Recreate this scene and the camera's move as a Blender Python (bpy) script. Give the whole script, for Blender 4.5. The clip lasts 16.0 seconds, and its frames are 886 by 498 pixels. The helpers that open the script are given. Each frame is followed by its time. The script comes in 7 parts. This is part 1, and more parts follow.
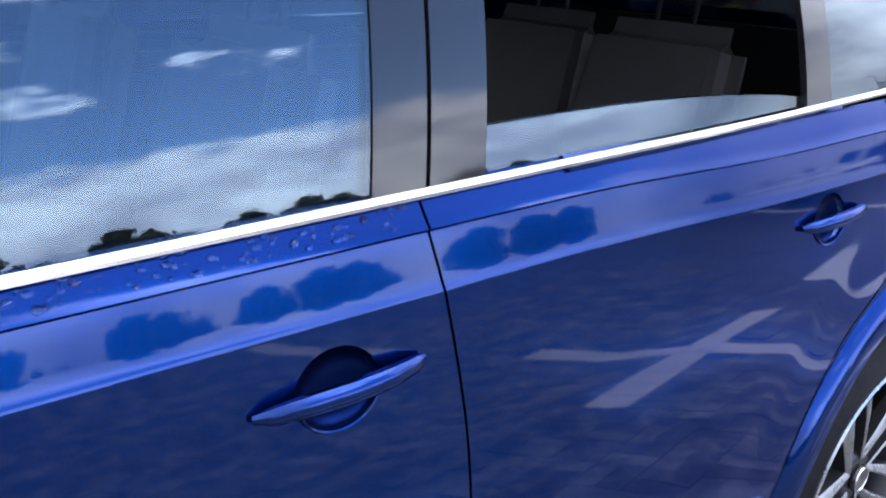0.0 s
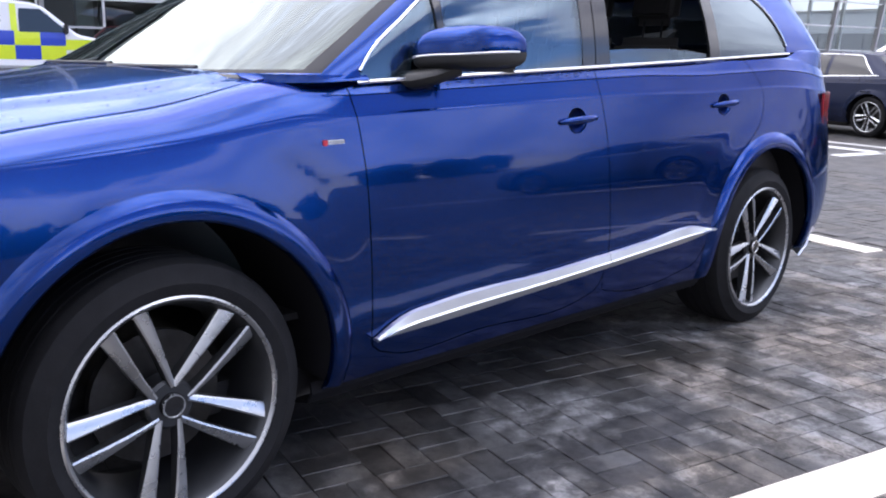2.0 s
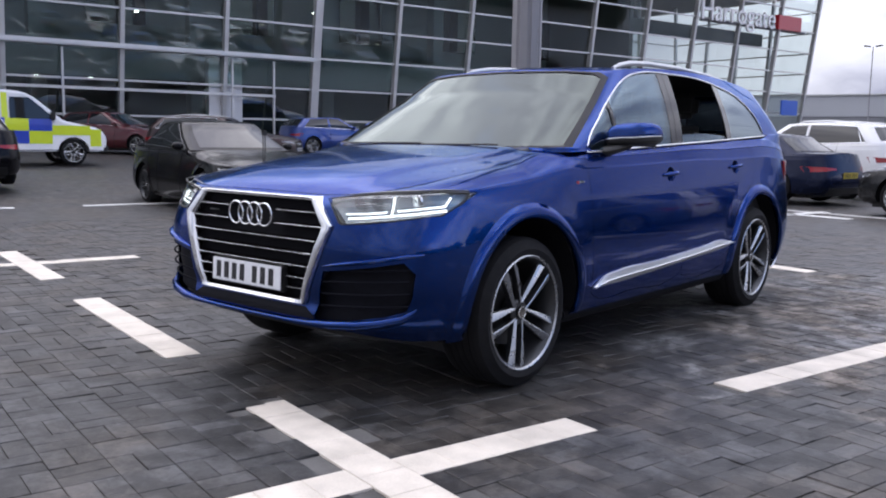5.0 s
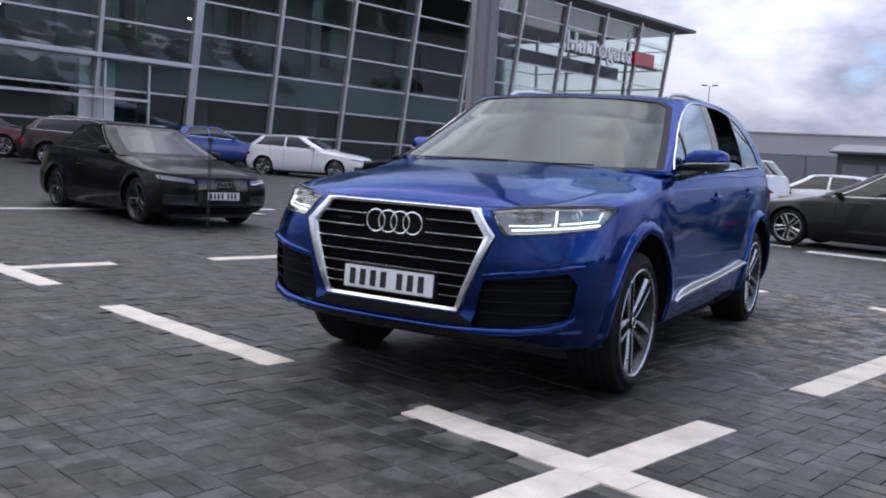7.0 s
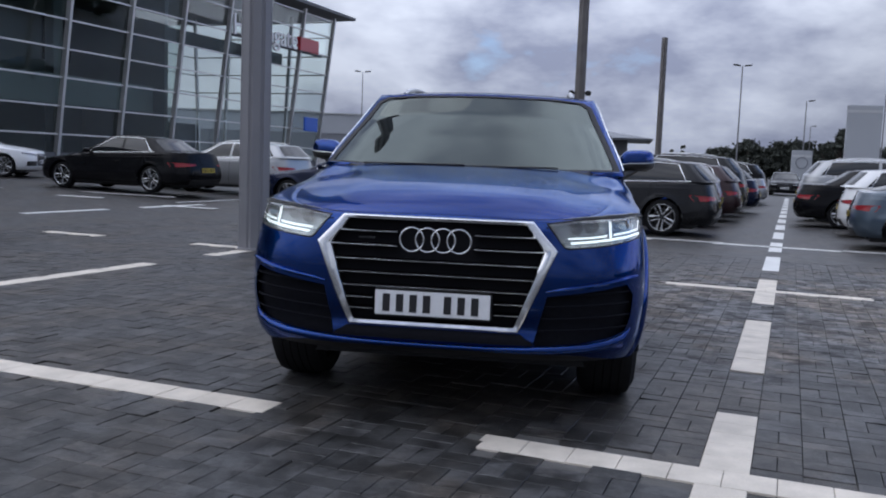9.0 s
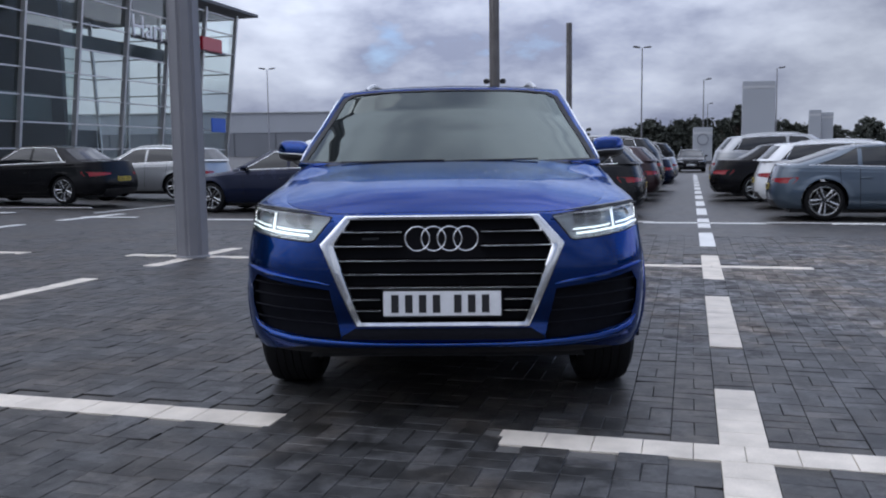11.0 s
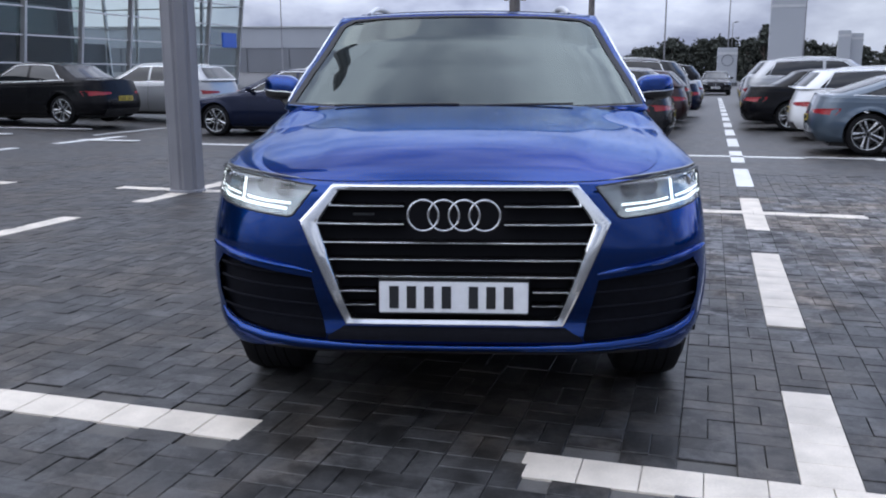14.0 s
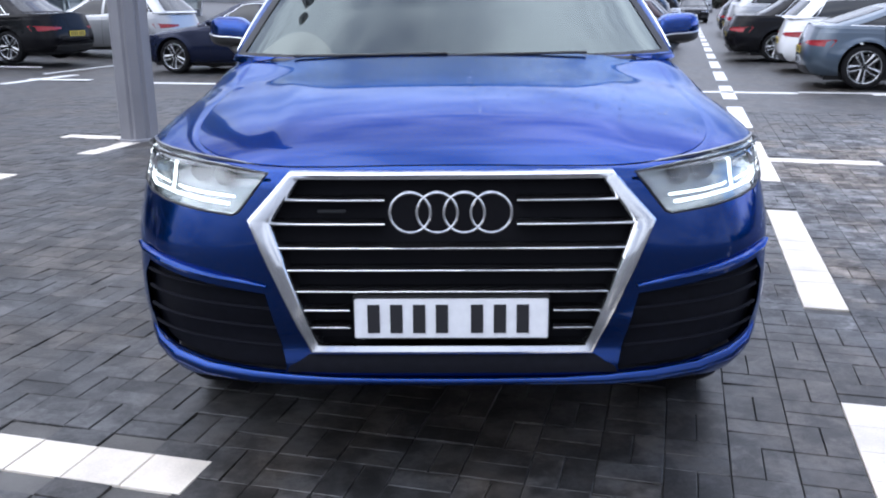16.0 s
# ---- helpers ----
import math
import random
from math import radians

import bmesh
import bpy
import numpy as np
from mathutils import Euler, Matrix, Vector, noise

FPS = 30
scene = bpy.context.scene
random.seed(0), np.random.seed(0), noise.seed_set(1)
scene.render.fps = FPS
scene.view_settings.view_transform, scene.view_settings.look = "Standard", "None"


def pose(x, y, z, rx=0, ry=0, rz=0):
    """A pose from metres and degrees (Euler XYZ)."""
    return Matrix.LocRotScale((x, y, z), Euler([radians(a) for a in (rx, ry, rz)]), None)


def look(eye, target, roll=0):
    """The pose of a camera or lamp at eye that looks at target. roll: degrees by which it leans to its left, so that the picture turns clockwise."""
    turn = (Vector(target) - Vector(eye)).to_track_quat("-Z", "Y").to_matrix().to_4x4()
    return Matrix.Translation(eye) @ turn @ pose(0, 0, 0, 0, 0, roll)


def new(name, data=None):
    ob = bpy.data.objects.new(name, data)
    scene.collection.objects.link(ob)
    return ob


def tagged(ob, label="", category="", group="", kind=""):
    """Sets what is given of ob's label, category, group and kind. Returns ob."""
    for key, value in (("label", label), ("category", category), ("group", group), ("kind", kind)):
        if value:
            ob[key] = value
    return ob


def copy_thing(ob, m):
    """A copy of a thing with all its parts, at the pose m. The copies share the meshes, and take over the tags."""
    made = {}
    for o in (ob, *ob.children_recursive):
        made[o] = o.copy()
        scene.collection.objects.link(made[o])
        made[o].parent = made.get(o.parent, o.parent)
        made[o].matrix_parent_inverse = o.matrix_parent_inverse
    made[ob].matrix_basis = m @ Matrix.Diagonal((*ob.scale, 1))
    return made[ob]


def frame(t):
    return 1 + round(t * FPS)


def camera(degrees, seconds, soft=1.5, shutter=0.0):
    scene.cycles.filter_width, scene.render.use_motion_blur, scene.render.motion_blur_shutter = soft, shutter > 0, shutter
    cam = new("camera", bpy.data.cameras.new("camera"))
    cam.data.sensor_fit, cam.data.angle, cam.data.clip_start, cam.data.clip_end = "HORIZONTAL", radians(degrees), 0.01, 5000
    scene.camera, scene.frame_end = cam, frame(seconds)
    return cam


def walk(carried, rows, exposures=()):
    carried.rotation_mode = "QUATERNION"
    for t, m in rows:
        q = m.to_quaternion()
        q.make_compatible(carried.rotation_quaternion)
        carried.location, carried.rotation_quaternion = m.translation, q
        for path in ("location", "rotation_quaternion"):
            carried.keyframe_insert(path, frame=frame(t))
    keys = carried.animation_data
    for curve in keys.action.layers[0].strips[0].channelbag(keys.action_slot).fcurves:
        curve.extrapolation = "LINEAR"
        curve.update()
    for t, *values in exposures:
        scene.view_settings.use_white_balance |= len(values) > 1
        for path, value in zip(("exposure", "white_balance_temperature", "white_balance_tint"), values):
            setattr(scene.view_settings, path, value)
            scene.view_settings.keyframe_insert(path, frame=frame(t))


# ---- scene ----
cam = camera(53.2, 16.0, soft=2.0, shutter=0.0)
PATH = [
    (0, (1.633, 1.095, 1.461), (0.197, 2.335, 0.826), 3.3),
    (0.5, (1.926, 0.626, 1.377), (0.529, 1.966, 0.874), 2.0),
    (1, (2.384, 0.109, 1.325), (0.972, 1.447, 0.86), 2.2),
    (1.5, (2.621, -0.444, 1.295), (1.217, 0.915, 0.868), 2.0),
    (2, (2.887, -0.959, 1.251), (1.481, 0.396, 0.818), 1.2),
    (2.5, (3.096, -1.507, 1.259), (1.691, -0.141, 0.855), 1.6),
    (3, (3.219, -2.038, 1.277), (1.841, -0.633, 0.923), 2.5),
    (3.5, (3.403, -2.543, 1.265), (2.02, -1.129, 0.97), 2.6),
    (3.7, (3.431, -2.716, 1.289), (2.05, -1.301, 0.985), 2.6),
    (5.8, (3.356, -4.118, 1.205), (2.196, -2.503, 0.986), 2.2),
    (6, (3.297, -4.257, 1.249), (2.174, -2.617, 1.027), 3.3),
    (6.5, (2.84, -4.33, 1.184), (1.758, -2.661, 0.976), 2.0),
    (7, (2.358, -4.545, 1.168), (1.365, -2.821, 0.97), 3.5),
    (7.5, (1.89, -4.679, 1.222), (1.077, -2.859, 1.057), 3.7),
    (8, (1.394, -4.764, 1.212), (0.771, -2.87, 1.05), 2.6),
    (8.5, (0.926, -4.777, 1.192), (0.501, -2.831, 1.02), 2.4),
    (9, (0.544, -4.831, 1.205), (0.286, -2.858, 1.011), 2.2),
    (9.5, (0.281, -4.765, 1.215), (0.151, -2.78, 1.008), 0.8),
    (12, (0.118, -4.846, 1.226), (0.062, -2.858, 1.013), -0.8),
    (12.5, (0.142, -4.677, 1.246), (0.084, -2.694, 0.997), -0.5),
    (13, (0.136, -4.397, 1.282), (0.085, -2.418, 0.992), -0.4),
    (13.5, (0.114, -4.169, 1.312), (0.046, -2.199, 0.974), 0.1),
    (14, (0.11, -3.961, 1.341), (0.014, -2.002, 0.951), -0.1),
    (14.5, (0.125, -3.733, 1.378), (0.022, -1.785, 0.936), -0.9),
    (15, (0.078, -3.526, 1.374), (0.006, -1.586, 0.892), -0.6),
    (15.5, (0.017, -3.315, 1.391), (-0.027, -1.381, 0.886), 0.2),
    (16, (0.02, -3.204, 1.393), (-0.015, -1.278, 0.853), -0.5),
]
EXPOSURES = [(0.0, 1.25, 6400.0, 10.0), (0.5, 1.32, 6400.0, 10.0), (1.0, 1.35, 6500.0, 10.0), (1.5, 1.09, 6600.0, 11.0), (2.0, 0.73, 6700.0, 13.0), (2.5, 0.46, 6620.0, 11.5), (3.0, 0.34, 6720.0, 12.5), (3.5, 0.14, 6720.0, 12.5), (6.0, -0.12, 6620.0, 12.5), (7.0, -0.35, 6520.0, 11.5), (8.0, -0.58, 6260.0, 9.5), (9.0, -0.78, 6240.0, 8.5), (12.0, -0.62, 6200.0, 8.5), (13.0, -0.58, 6200.0, 8.5), (14.0, -0.26, 6200.0, 8.5), (15.0, 0.10, 6200.0, 8.5), (16.0, 0.34, 6200.0, 8.5)]
walk(cam, [(t, look(eye, target, roll)) for t, eye, target, roll in PATH], EXPOSURES)

# ---- daylight ----
SUN_AZ, SUN_EL = -98.0, 54.0          # degrees: compass from +y towards +x, height
world = bpy.data.worlds.new("sky")
scene.world = world
world.use_nodes = True
wn, wl = world.node_tree.nodes, world.node_tree.links
wn.clear()
w_out, w_bg = wn.new("ShaderNodeOutputWorld"), wn.new("ShaderNodeBackground")
w_sky = wn.new("ShaderNodeTexSky")
w_sky.sky_type, w_sky.sun_disc = "NISHITA", False
w_sky.sun_elevation, w_sky.sun_rotation = radians(SUN_EL), radians(SUN_AZ)
w_sky.air_density, w_sky.dust_density = 1.0, 2.0
w_co = wn.new("ShaderNodeTexCoord")
w_map = wn.new("ShaderNodeMapping")
w_map.inputs["Scale"].default_value = (1.0, 1.0, 2.2)
w_n1, w_n2, w_n3 = (wn.new("ShaderNodeTexNoise") for _ in range(3))
for nd, sc, det in ((w_n1, 2.6, 8.0), (w_n2, 2.5, 6.0), (w_n3, 8.0, 7.0)):
    nd.inputs["Scale"].default_value, nd.inputs["Detail"].default_value = sc, det
    nd.inputs["Roughness"].default_value = 0.55
    wl.new(w_co.outputs["Generated"], w_map.inputs["Vector"])
    wl.new(w_map.outputs["Vector"], nd.inputs["Vector"])
w_cover, w_shade = wn.new("ShaderNodeValToRGB"), wn.new("ShaderNodeValToRGB")
w_cover.color_ramp.elements[0].position, w_cover.color_ramp.elements[1].position = 0.25, 0.37
w_shade.color_ramp.elements[0].position, w_shade.color_ramp.elements[1].position = 0.38, 0.63
w_shade.color_ramp.elements[0].color = (3.9, 4.25, 5.9, 1)
w_shade.color_ramp.elements[1].color = (9.8, 10.3, 12.0, 1)
w_mix = wn.new("ShaderNodeMixRGB")
# an overcast sky is brightest overhead, and it clears towards +x
w_sep = wn.new("ShaderNodeSeparateXYZ")
wl.new(w_co.outputs["Generated"], w_sep.inputs[0])
w_lift = wn.new("ShaderNodeMapRange")
w_lift.inputs["From Min"].default_value, w_lift.inputs["From Max"].default_value = 0.08, 0.95
w_lift.inputs["To Min"].default_value, w_lift.inputs["To Max"].default_value = 1.0, 2.2
wl.new(w_sep.outputs["Z"], w_lift.inputs["Value"])


def glow(way, lo, hi, gain):
    """1 away from a direction, rising to 1 + gain towards it: thin cloud before the sun, and sunlit cloud facing it."""
    d = wn.new("ShaderNodeVectorMath")
    d.operation = "DOT_PRODUCT"
    d.inputs[1].default_value = Vector(way).normalized()
    wl.new(w_co.outputs["Generated"], d.inputs[0])
    r = wn.new("ShaderNodeMapRange")
    r.interpolation_type = "SMOOTHSTEP"
    r.inputs["From Min"].default_value, r.inputs["From Max"].default_value = lo, hi
    r.inputs["To Min"].default_value, r.inputs["To Max"].default_value = 1.0, 1.0 + gain
    wl.new(d.outputs["Value"], r.inputs["Value"])
    return r.outputs[0]


w_up = wn.new("ShaderNodeVectorMath")
az, el = radians(SUN_AZ), radians(SUN_EL)
w_glow = wn.new("ShaderNodeMath")
w_glow.operation = "MULTIPLY"
wl.new(glow((math.sin(az) * math.cos(el), math.cos(az) * math.cos(el), math.sin(el)), 0.50, 1.0, 0.9), w_glow.inputs[0])
w_two = wn.new("ShaderNodeMath")
w_two.operation = "MULTIPLY"
wl.new(glow((0.88, 0.44, 0.18), 0.80, 0.98, 1.8), w_two.inputs[0])
w_three = wn.new("ShaderNodeMath")
w_three.operation = "MULTIPLY"
wl.new(glow((0.0, 0.93, 0.36), 0.88, 0.99, 0.60), w_three.inputs[0])
wl.new(glow((0.48, 0.46, 0.75), 0.84, 0.97, 0.9), w_three.inputs[1])
wl.new(w_three.outputs[0], w_two.inputs[1])
wl.new(w_two.outputs[0], w_glow.inputs[1])
w_gain = wn.new("ShaderNodeMath")
w_gain.operation = "MULTIPLY"
wl.new(w_lift.outputs[0], w_gain.inputs[0])
wl.new(w_glow.outputs[0], w_gain.inputs[1])
w_up.operation = "SCALE"
wl.new(w_shade.outputs["Color"], w_up.inputs[0])
wl.new(w_gain.outputs[0], w_up.inputs["Scale"])
# towards +x the cloud opens above a bank of cumulus, and closes again overhead
w_flat = wn.new("ShaderNodeVectorMath")
w_flat.operation = "MULTIPLY"
w_flat.inputs[1].default_value = (1, 1, 0)
wl.new(w_co.outputs["Generated"], w_flat.inputs[0])
w_unit = wn.new("ShaderNodeVectorMath")
w_unit.operation = "NORMALIZE"
wl.new(w_flat.outputs[0], w_unit.inputs[0])
w_dot = wn.new("ShaderNodeVectorMath")
w_dot.operation = "DOT_PRODUCT"
w_dot.inputs[1].default_value = Vector((0.92, 0.38, 0)).normalized()
wl.new(w_unit.outputs[0], w_dot.inputs[0])


def fade(src, lo, hi, to):
    r = wn.new("ShaderNodeMapRange")
    r.interpolation_type = "SMOOTHSTEP"
    r.inputs["From Min"].default_value, r.inputs["From Max"].default_value = lo, hi
    r.inputs["To Min"].default_value, r.inputs["To Max"].default_value = to
    wl.new(src, r.inputs["Value"])
    return r.outputs[0]


def billow(base, much):
    """A broad noise broken up by the fine one."""
    n = wn.new("ShaderNodeMath")
    n.operation = "MULTIPLY_ADD"
    n.inputs[1].default_value = much
    wl.new(w_n3.outputs["Fac"], n.inputs[0])
    wl.new(base.outputs["Fac"], n.inputs[2])
    m = wn.new("ShaderNodeMath")
    m.operation = "SUBTRACT"
    m.inputs[1].default_value = much / 2
    wl.new(n.outputs[0], m.inputs[0])
    return m.outputs[0]


w_open, w_clear = wn.new("ShaderNodeMath"), wn.new("ShaderNodeMath")
w_open.operation = w_clear.operation = "MULTIPLY"
wl.new(fade(w_dot.outputs["Value"], 0.78, 0.93, (0.0, 0.34)), w_open.inputs[0])
wl.new(fade(w_sep.outputs["Z"], 0.19, 0.31, (0.0, 1.0)), w_open.inputs[1])
wl.new(w_open.outputs[0], w_clear.inputs[0])
wl.new(fade(w_sep.outputs["Z"], 0.50, 0.72, (1.0, 0.0)), w_clear.inputs[1])
w_thin = wn.new("ShaderNodeMath")
w_thin.operation = "SUBTRACT"
wl.new(billow(w_n1, 0.45), w_thin.inputs[0])
wl.new(w_clear.outputs[0], w_thin.inputs[1])
wl.new(w_thin.outputs[0], w_cover.inputs["Fac"])
wl.new(billow(w_n2, 0.50), w_shade.inputs["Fac"])
wl.new(w_cover.outputs["Color"], w_mix.inputs["Fac"])
w_blue = wn.new("ShaderNodeVectorMath")
w_blue.operation = "MULTIPLY"
w_blue.inputs[1].default_value = (3.0, 3.4, 4.3)
wl.new(w_sky.outputs["Color"], w_blue.inputs[0])
wl.new(w_blue.outputs[0], w_mix.inputs["Color1"])
wl.new(w_up.outputs[0], w_mix.inputs["Color2"])
wl.new(w_mix.outputs["Color"], w_bg.inputs["Color"])
w_bg.inputs["Strength"].default_value = 0.085
wl.new(w_bg.outputs["Background"], w_out.inputs["Surface"])
sun = new("sun", bpy.data.lights.new("sun", "SUN"))
sun.data.energy, sun.data.angle, sun.data.color = 1.1, radians(80), (1.0, 0.92, 0.82)
az, el = radians(SUN_AZ), radians(SUN_EL)
sun.matrix_world = look((60 * math.sin(az) * math.cos(el), 60 * math.cos(az) * math.cos(el), 60 * math.sin(el)), (0, 0, 0))

# ---- materials ----
MATS = {}


def mat(name, color, rough=0.5, metal=0.0, coat=0.0, vary=0.0, vary_scale=6.0, bump=0.0, bump_scale=60.0,
        trans=0.0, ior=1.5, emit=None, emit_power=0.0, piece=0.0, rough_vary=0.0, island=False):
    """A principled material with colour variation at two scales, bump and uneven gloss."""
    m = bpy.data.materials.new(name)
    MATS[name] = m
    m.use_nodes = True
    nds, lk = m.node_tree.nodes, m.node_tree.links
    b = nds["Principled BSDF"]
    b.inputs["Base Color"].default_value = (*color, 1)
    b.inputs["Roughness"].default_value, b.inputs["Metallic"].default_value = rough, metal
    b.inputs["IOR"].default_value = ior
    b.inputs["Coat Weight"].default_value, b.inputs["Coat Roughness"].default_value = coat, 0.03
    b.inputs["Transmission Weight"].default_value = trans
    if emit:
        b.inputs["Emission Color"].default_value, b.inputs["Emission Strength"].default_value = (*emit, 1), emit_power
    if vary or bump or rough_vary or piece:
        co = nds.new("ShaderNodeTexCoord")
        n1, n2 = nds.new("ShaderNodeTexNoise"), nds.new("ShaderNodeTexNoise")
        n1.inputs["Scale"].default_value, n1.inputs["Detail"].default_value = vary_scale, 5
        n2.inputs["Scale"].default_value, n2.inputs["Detail"].default_value = bump_scale, 4
        lk.new(co.outputs["Object"], n1.inputs["Vector"])
        lk.new(co.outputs["Object"], n2.inputs["Vector"])
        mixn = nds.new("ShaderNodeMath")
        mixn.operation = "MULTIPLY_ADD"
        mixn.inputs[1].default_value = 0.35
        lk.new(n2.outputs["Fac"], mixn.inputs[0])
        lk.new(n1.outputs["Fac"], mixn.inputs[2])
        last = mixn.outputs[0]
        if piece:
            src = nds.new("ShaderNodeNewGeometry").outputs["Random Per Island"] if island else nds.new("ShaderNodeObjectInfo").outputs["Random"]
            pm = nds.new("ShaderNodeMath")
            pm.operation = "MULTIPLY_ADD"
            pm.inputs[1].default_value = piece
            lk.new(src, pm.inputs[0])
            lk.new(last, pm.inputs[2])
            off = nds.new("ShaderNodeMath")
            off.operation = "SUBTRACT"
            off.inputs[1].default_value = piece * 0.5
            lk.new(pm.outputs[0], off.inputs[0])
            last = off.outputs[0]
        ramp = nds.new("ShaderNodeMapRange")
        ramp.inputs["From Min"].default_value, ramp.inputs["From Max"].default_value = 0.40, 0.95
        ramp.inputs["To Min"].default_value, ramp.inputs["To Max"].default_value = 1 - vary, 1 + vary
        lk.new(last, ramp.inputs["Value"])
        mul = nds.new("ShaderNodeVectorMath")
        mul.operation = "SCALE"
        mul.inputs[0].default_value = color
        lk.new(ramp.outputs[0], mul.inputs["Scale"])
        lk.new(mul.outputs[0], b.inputs["Base Color"])
        if bump:
            bp = nds.new("ShaderNodeBump")
            bp.inputs["Strength"].default_value, bp.inputs["Distance"].default_value = bump, 0.004
            lk.new(n2.outputs["Fac"], bp.inputs["Height"])
            lk.new(bp.outputs["Normal"], b.inputs["Normal"])
        if rough_vary:
            rr = nds.new("ShaderNodeMapRange")
            rr.inputs["From Min"].default_value, rr.inputs["From Max"].default_value = 0.35, 0.65
            rr.inputs["To Min"].default_value, rr.inputs["To Max"].default_value = max(0.02, rough - rough_vary), min(1, rough + rough_vary)
            lk.new(n1.outputs["Fac"], rr.inputs["Value"])
            lk.new(rr.outputs[0], b.inputs["Roughness"])
    return m


def paint(name, color, metal=0.55, rough=0.32, coat=1.0, spec=0.25):
    m = mat(name, color, rough, metal, coat=coat, vary=0.05, vary_scale=2.0, bump_scale=900.0, rough_vary=0.03)
    m.node_tree.nodes["Principled BSDF"].inputs["Specular IOR Level"].default_value = spec
    return m


BLUE = paint("blue_metallic_paint", (0.0004, 0.0235, 0.132), 0.95, 0.20, 0.52)
BLUE.node_tree.nodes["Principled BSDF"].inputs["Specular Tint"].default_value = (0.34, 0.52, 0.95, 1)
BLACK_PAINT = paint("black_paint", (0.005, 0.005, 0.006), 0.0, 0.2, 0.10, 0.12)
GREY_PAINT = paint("dark_grey_paint", (0.014, 0.0145, 0.016), 0.4, 0.25, 0.30, 0.2)
NAVY_PAINT = paint("navy_paint", (0.006, 0.010, 0.030), 0.4, 0.25, 0.25, 0.15)
WHITE_PAINT = paint("white_paint", (0.72, 0.73, 0.74), 0.0, 0.35)
SILVER_PAINT = paint("silver_paint", (0.33, 0.34, 0.35), 0.6, 0.35)
STEEL_PAINT = paint("steel_blue_grey_paint", (0.060, 0.085, 0.115), 0.5, 0.33)
RED_PAINT = paint("dark_red_paint", (0.07, 0.005, 0.009), 0.3, 0.32)
MAROON_PAINT = paint("dark_brown_paint", (0.028, 0.012, 0.014), 0.4, 0.32, 0.6)
MID_BLUE = paint("mid_blue_paint", (0.012, 0.04, 0.20), 0.4, 0.32)
BLACK_GLOSS = mat("gloss_black_trim", (0.008, 0.008, 0.009), 0.08, coat=0.2, ior=1.5)
BLACK_PLASTIC = mat("black_plastic", (0.010, 0.010, 0.0105), 0.45, vary=0.25, vary_scale=12, bump=0.15, bump_scale=500)
CHROME = mat("satin_chrome", (0.68, 0.69, 0.70), 0.17, 1.0, vary=0.04, vary_scale=14, rough_vary=0.05)
SILVER_TRIM = mat("matt_silver_trim", (0.55, 0.56, 0.57), 0.34, 0.85, vary=0.05, vary_scale=9, rough_vary=0.06)
RIM_FACE = mat("machined_alloy", (0.40, 0.41, 0.42), 0.30, 0.9, vary=0.08, vary_scale=20, rough_vary=0.08)
RIM_DARK = mat("dark_grey_alloy", (0.045, 0.047, 0.05), 0.35, 0.6, vary=0.1, vary_scale=18)
RUBBER = mat("tyre_rubber", (0.010, 0.010, 0.011), 0.8, vary=0.25, vary_scale=25, bump=0.3, bump_scale=160)
RUBBER.node_tree.nodes["Principled BSDF"].inputs["Specular IOR Level"].default_value = 0.2
DISC = mat("brake_disc_iron", (0.06, 0.058, 0.056), 0.4, 0.9, vary=0.15, vary_scale=30)
WATER = mat("rain_water", (0.95, 0.97, 1.0), 0.02, trans=1.0, ior=1.33)
DARK = mat("dark_cavity", (0.010, 0.010, 0.012), 0.9)
DARK.node_tree.nodes["Principled BSDF"].inputs["Specular IOR Level"].default_value = 0.1
# body blue darkened for the handle hollows: their shade is in the colour
RECESS_SHADE_BLUE = mat("blue_paint_with_recess_shade", (0.001, 0.009, 0.065), 0.32, 0.95, vary=0.1, vary_scale=20)
MATT_BLACK = mat("matt_black_plastic", (0.016, 0.016, 0.018), 0.75, vary=0.3, vary_scale=9)
INTAKE_BLACK = mat("black_intake_mesh", (0.005, 0.0055, 0.009), 0.7, vary=0.3, vary_scale=40)
INTAKE_BLACK.node_tree.nodes["Principled BSDF"].inputs["Specular IOR Level"].default_value = 0.12
SLAT_BLACK = mat("satin_black_slats", (0.005, 0.0055, 0.009), 0.85, vary=0.15, vary_scale=20)
SLAT_BLACK.node_tree.nodes["Principled BSDF"].inputs["Specular IOR Level"].default_value = 0.12
GLASS = mat("clear_glass", (0.84, 0.90, 0.90), 0.0, trans=1.0, ior=1.6)
DARK_GLASS = mat("dark_car_glass", (0.010, 0.012, 0.014), 0.03, ior=1.5)
LAMP_SHELL = mat("headlamp_reflector", (0.24, 0.245, 0.26), 0.25, 0.7, vary=0.2, vary_scale=30)
LAMP_ON = mat("lit_daytime_lamp", (0.9, 0.9, 0.9), 0.3, emit=(0.93, 0.97, 1.0), emit_power=2.3)
LAMP_WHITE = mat("headlamp_lens_far", (0.17, 0.18, 0.20), 0.1, 0.3, coat=0.8)
TAIL_RED = mat("red_tail_lens", (0.24, 0.006, 0.012), 0.2, coat=0.25)
PLATE_WHITE = mat("white_number_plate", (0.74, 0.75, 0.76), 0.35, vary=0.05, vary_scale=30)
PLATE_YELLOW = mat("yellow_number_plate", (0.55, 0.42, 0.04), 0.35, vary=0.05, vary_scale=30)
INK = mat("black_ink", (0.012, 0.012, 0.014), 0.5)
RED_SIGN = mat("red_sign_face", (0.42, 0.012, 0.025), 0.35, coat=0.3)
WHITE_SIGN = mat("white_sign_letters", (0.78, 0.78, 0.78), 0.4)
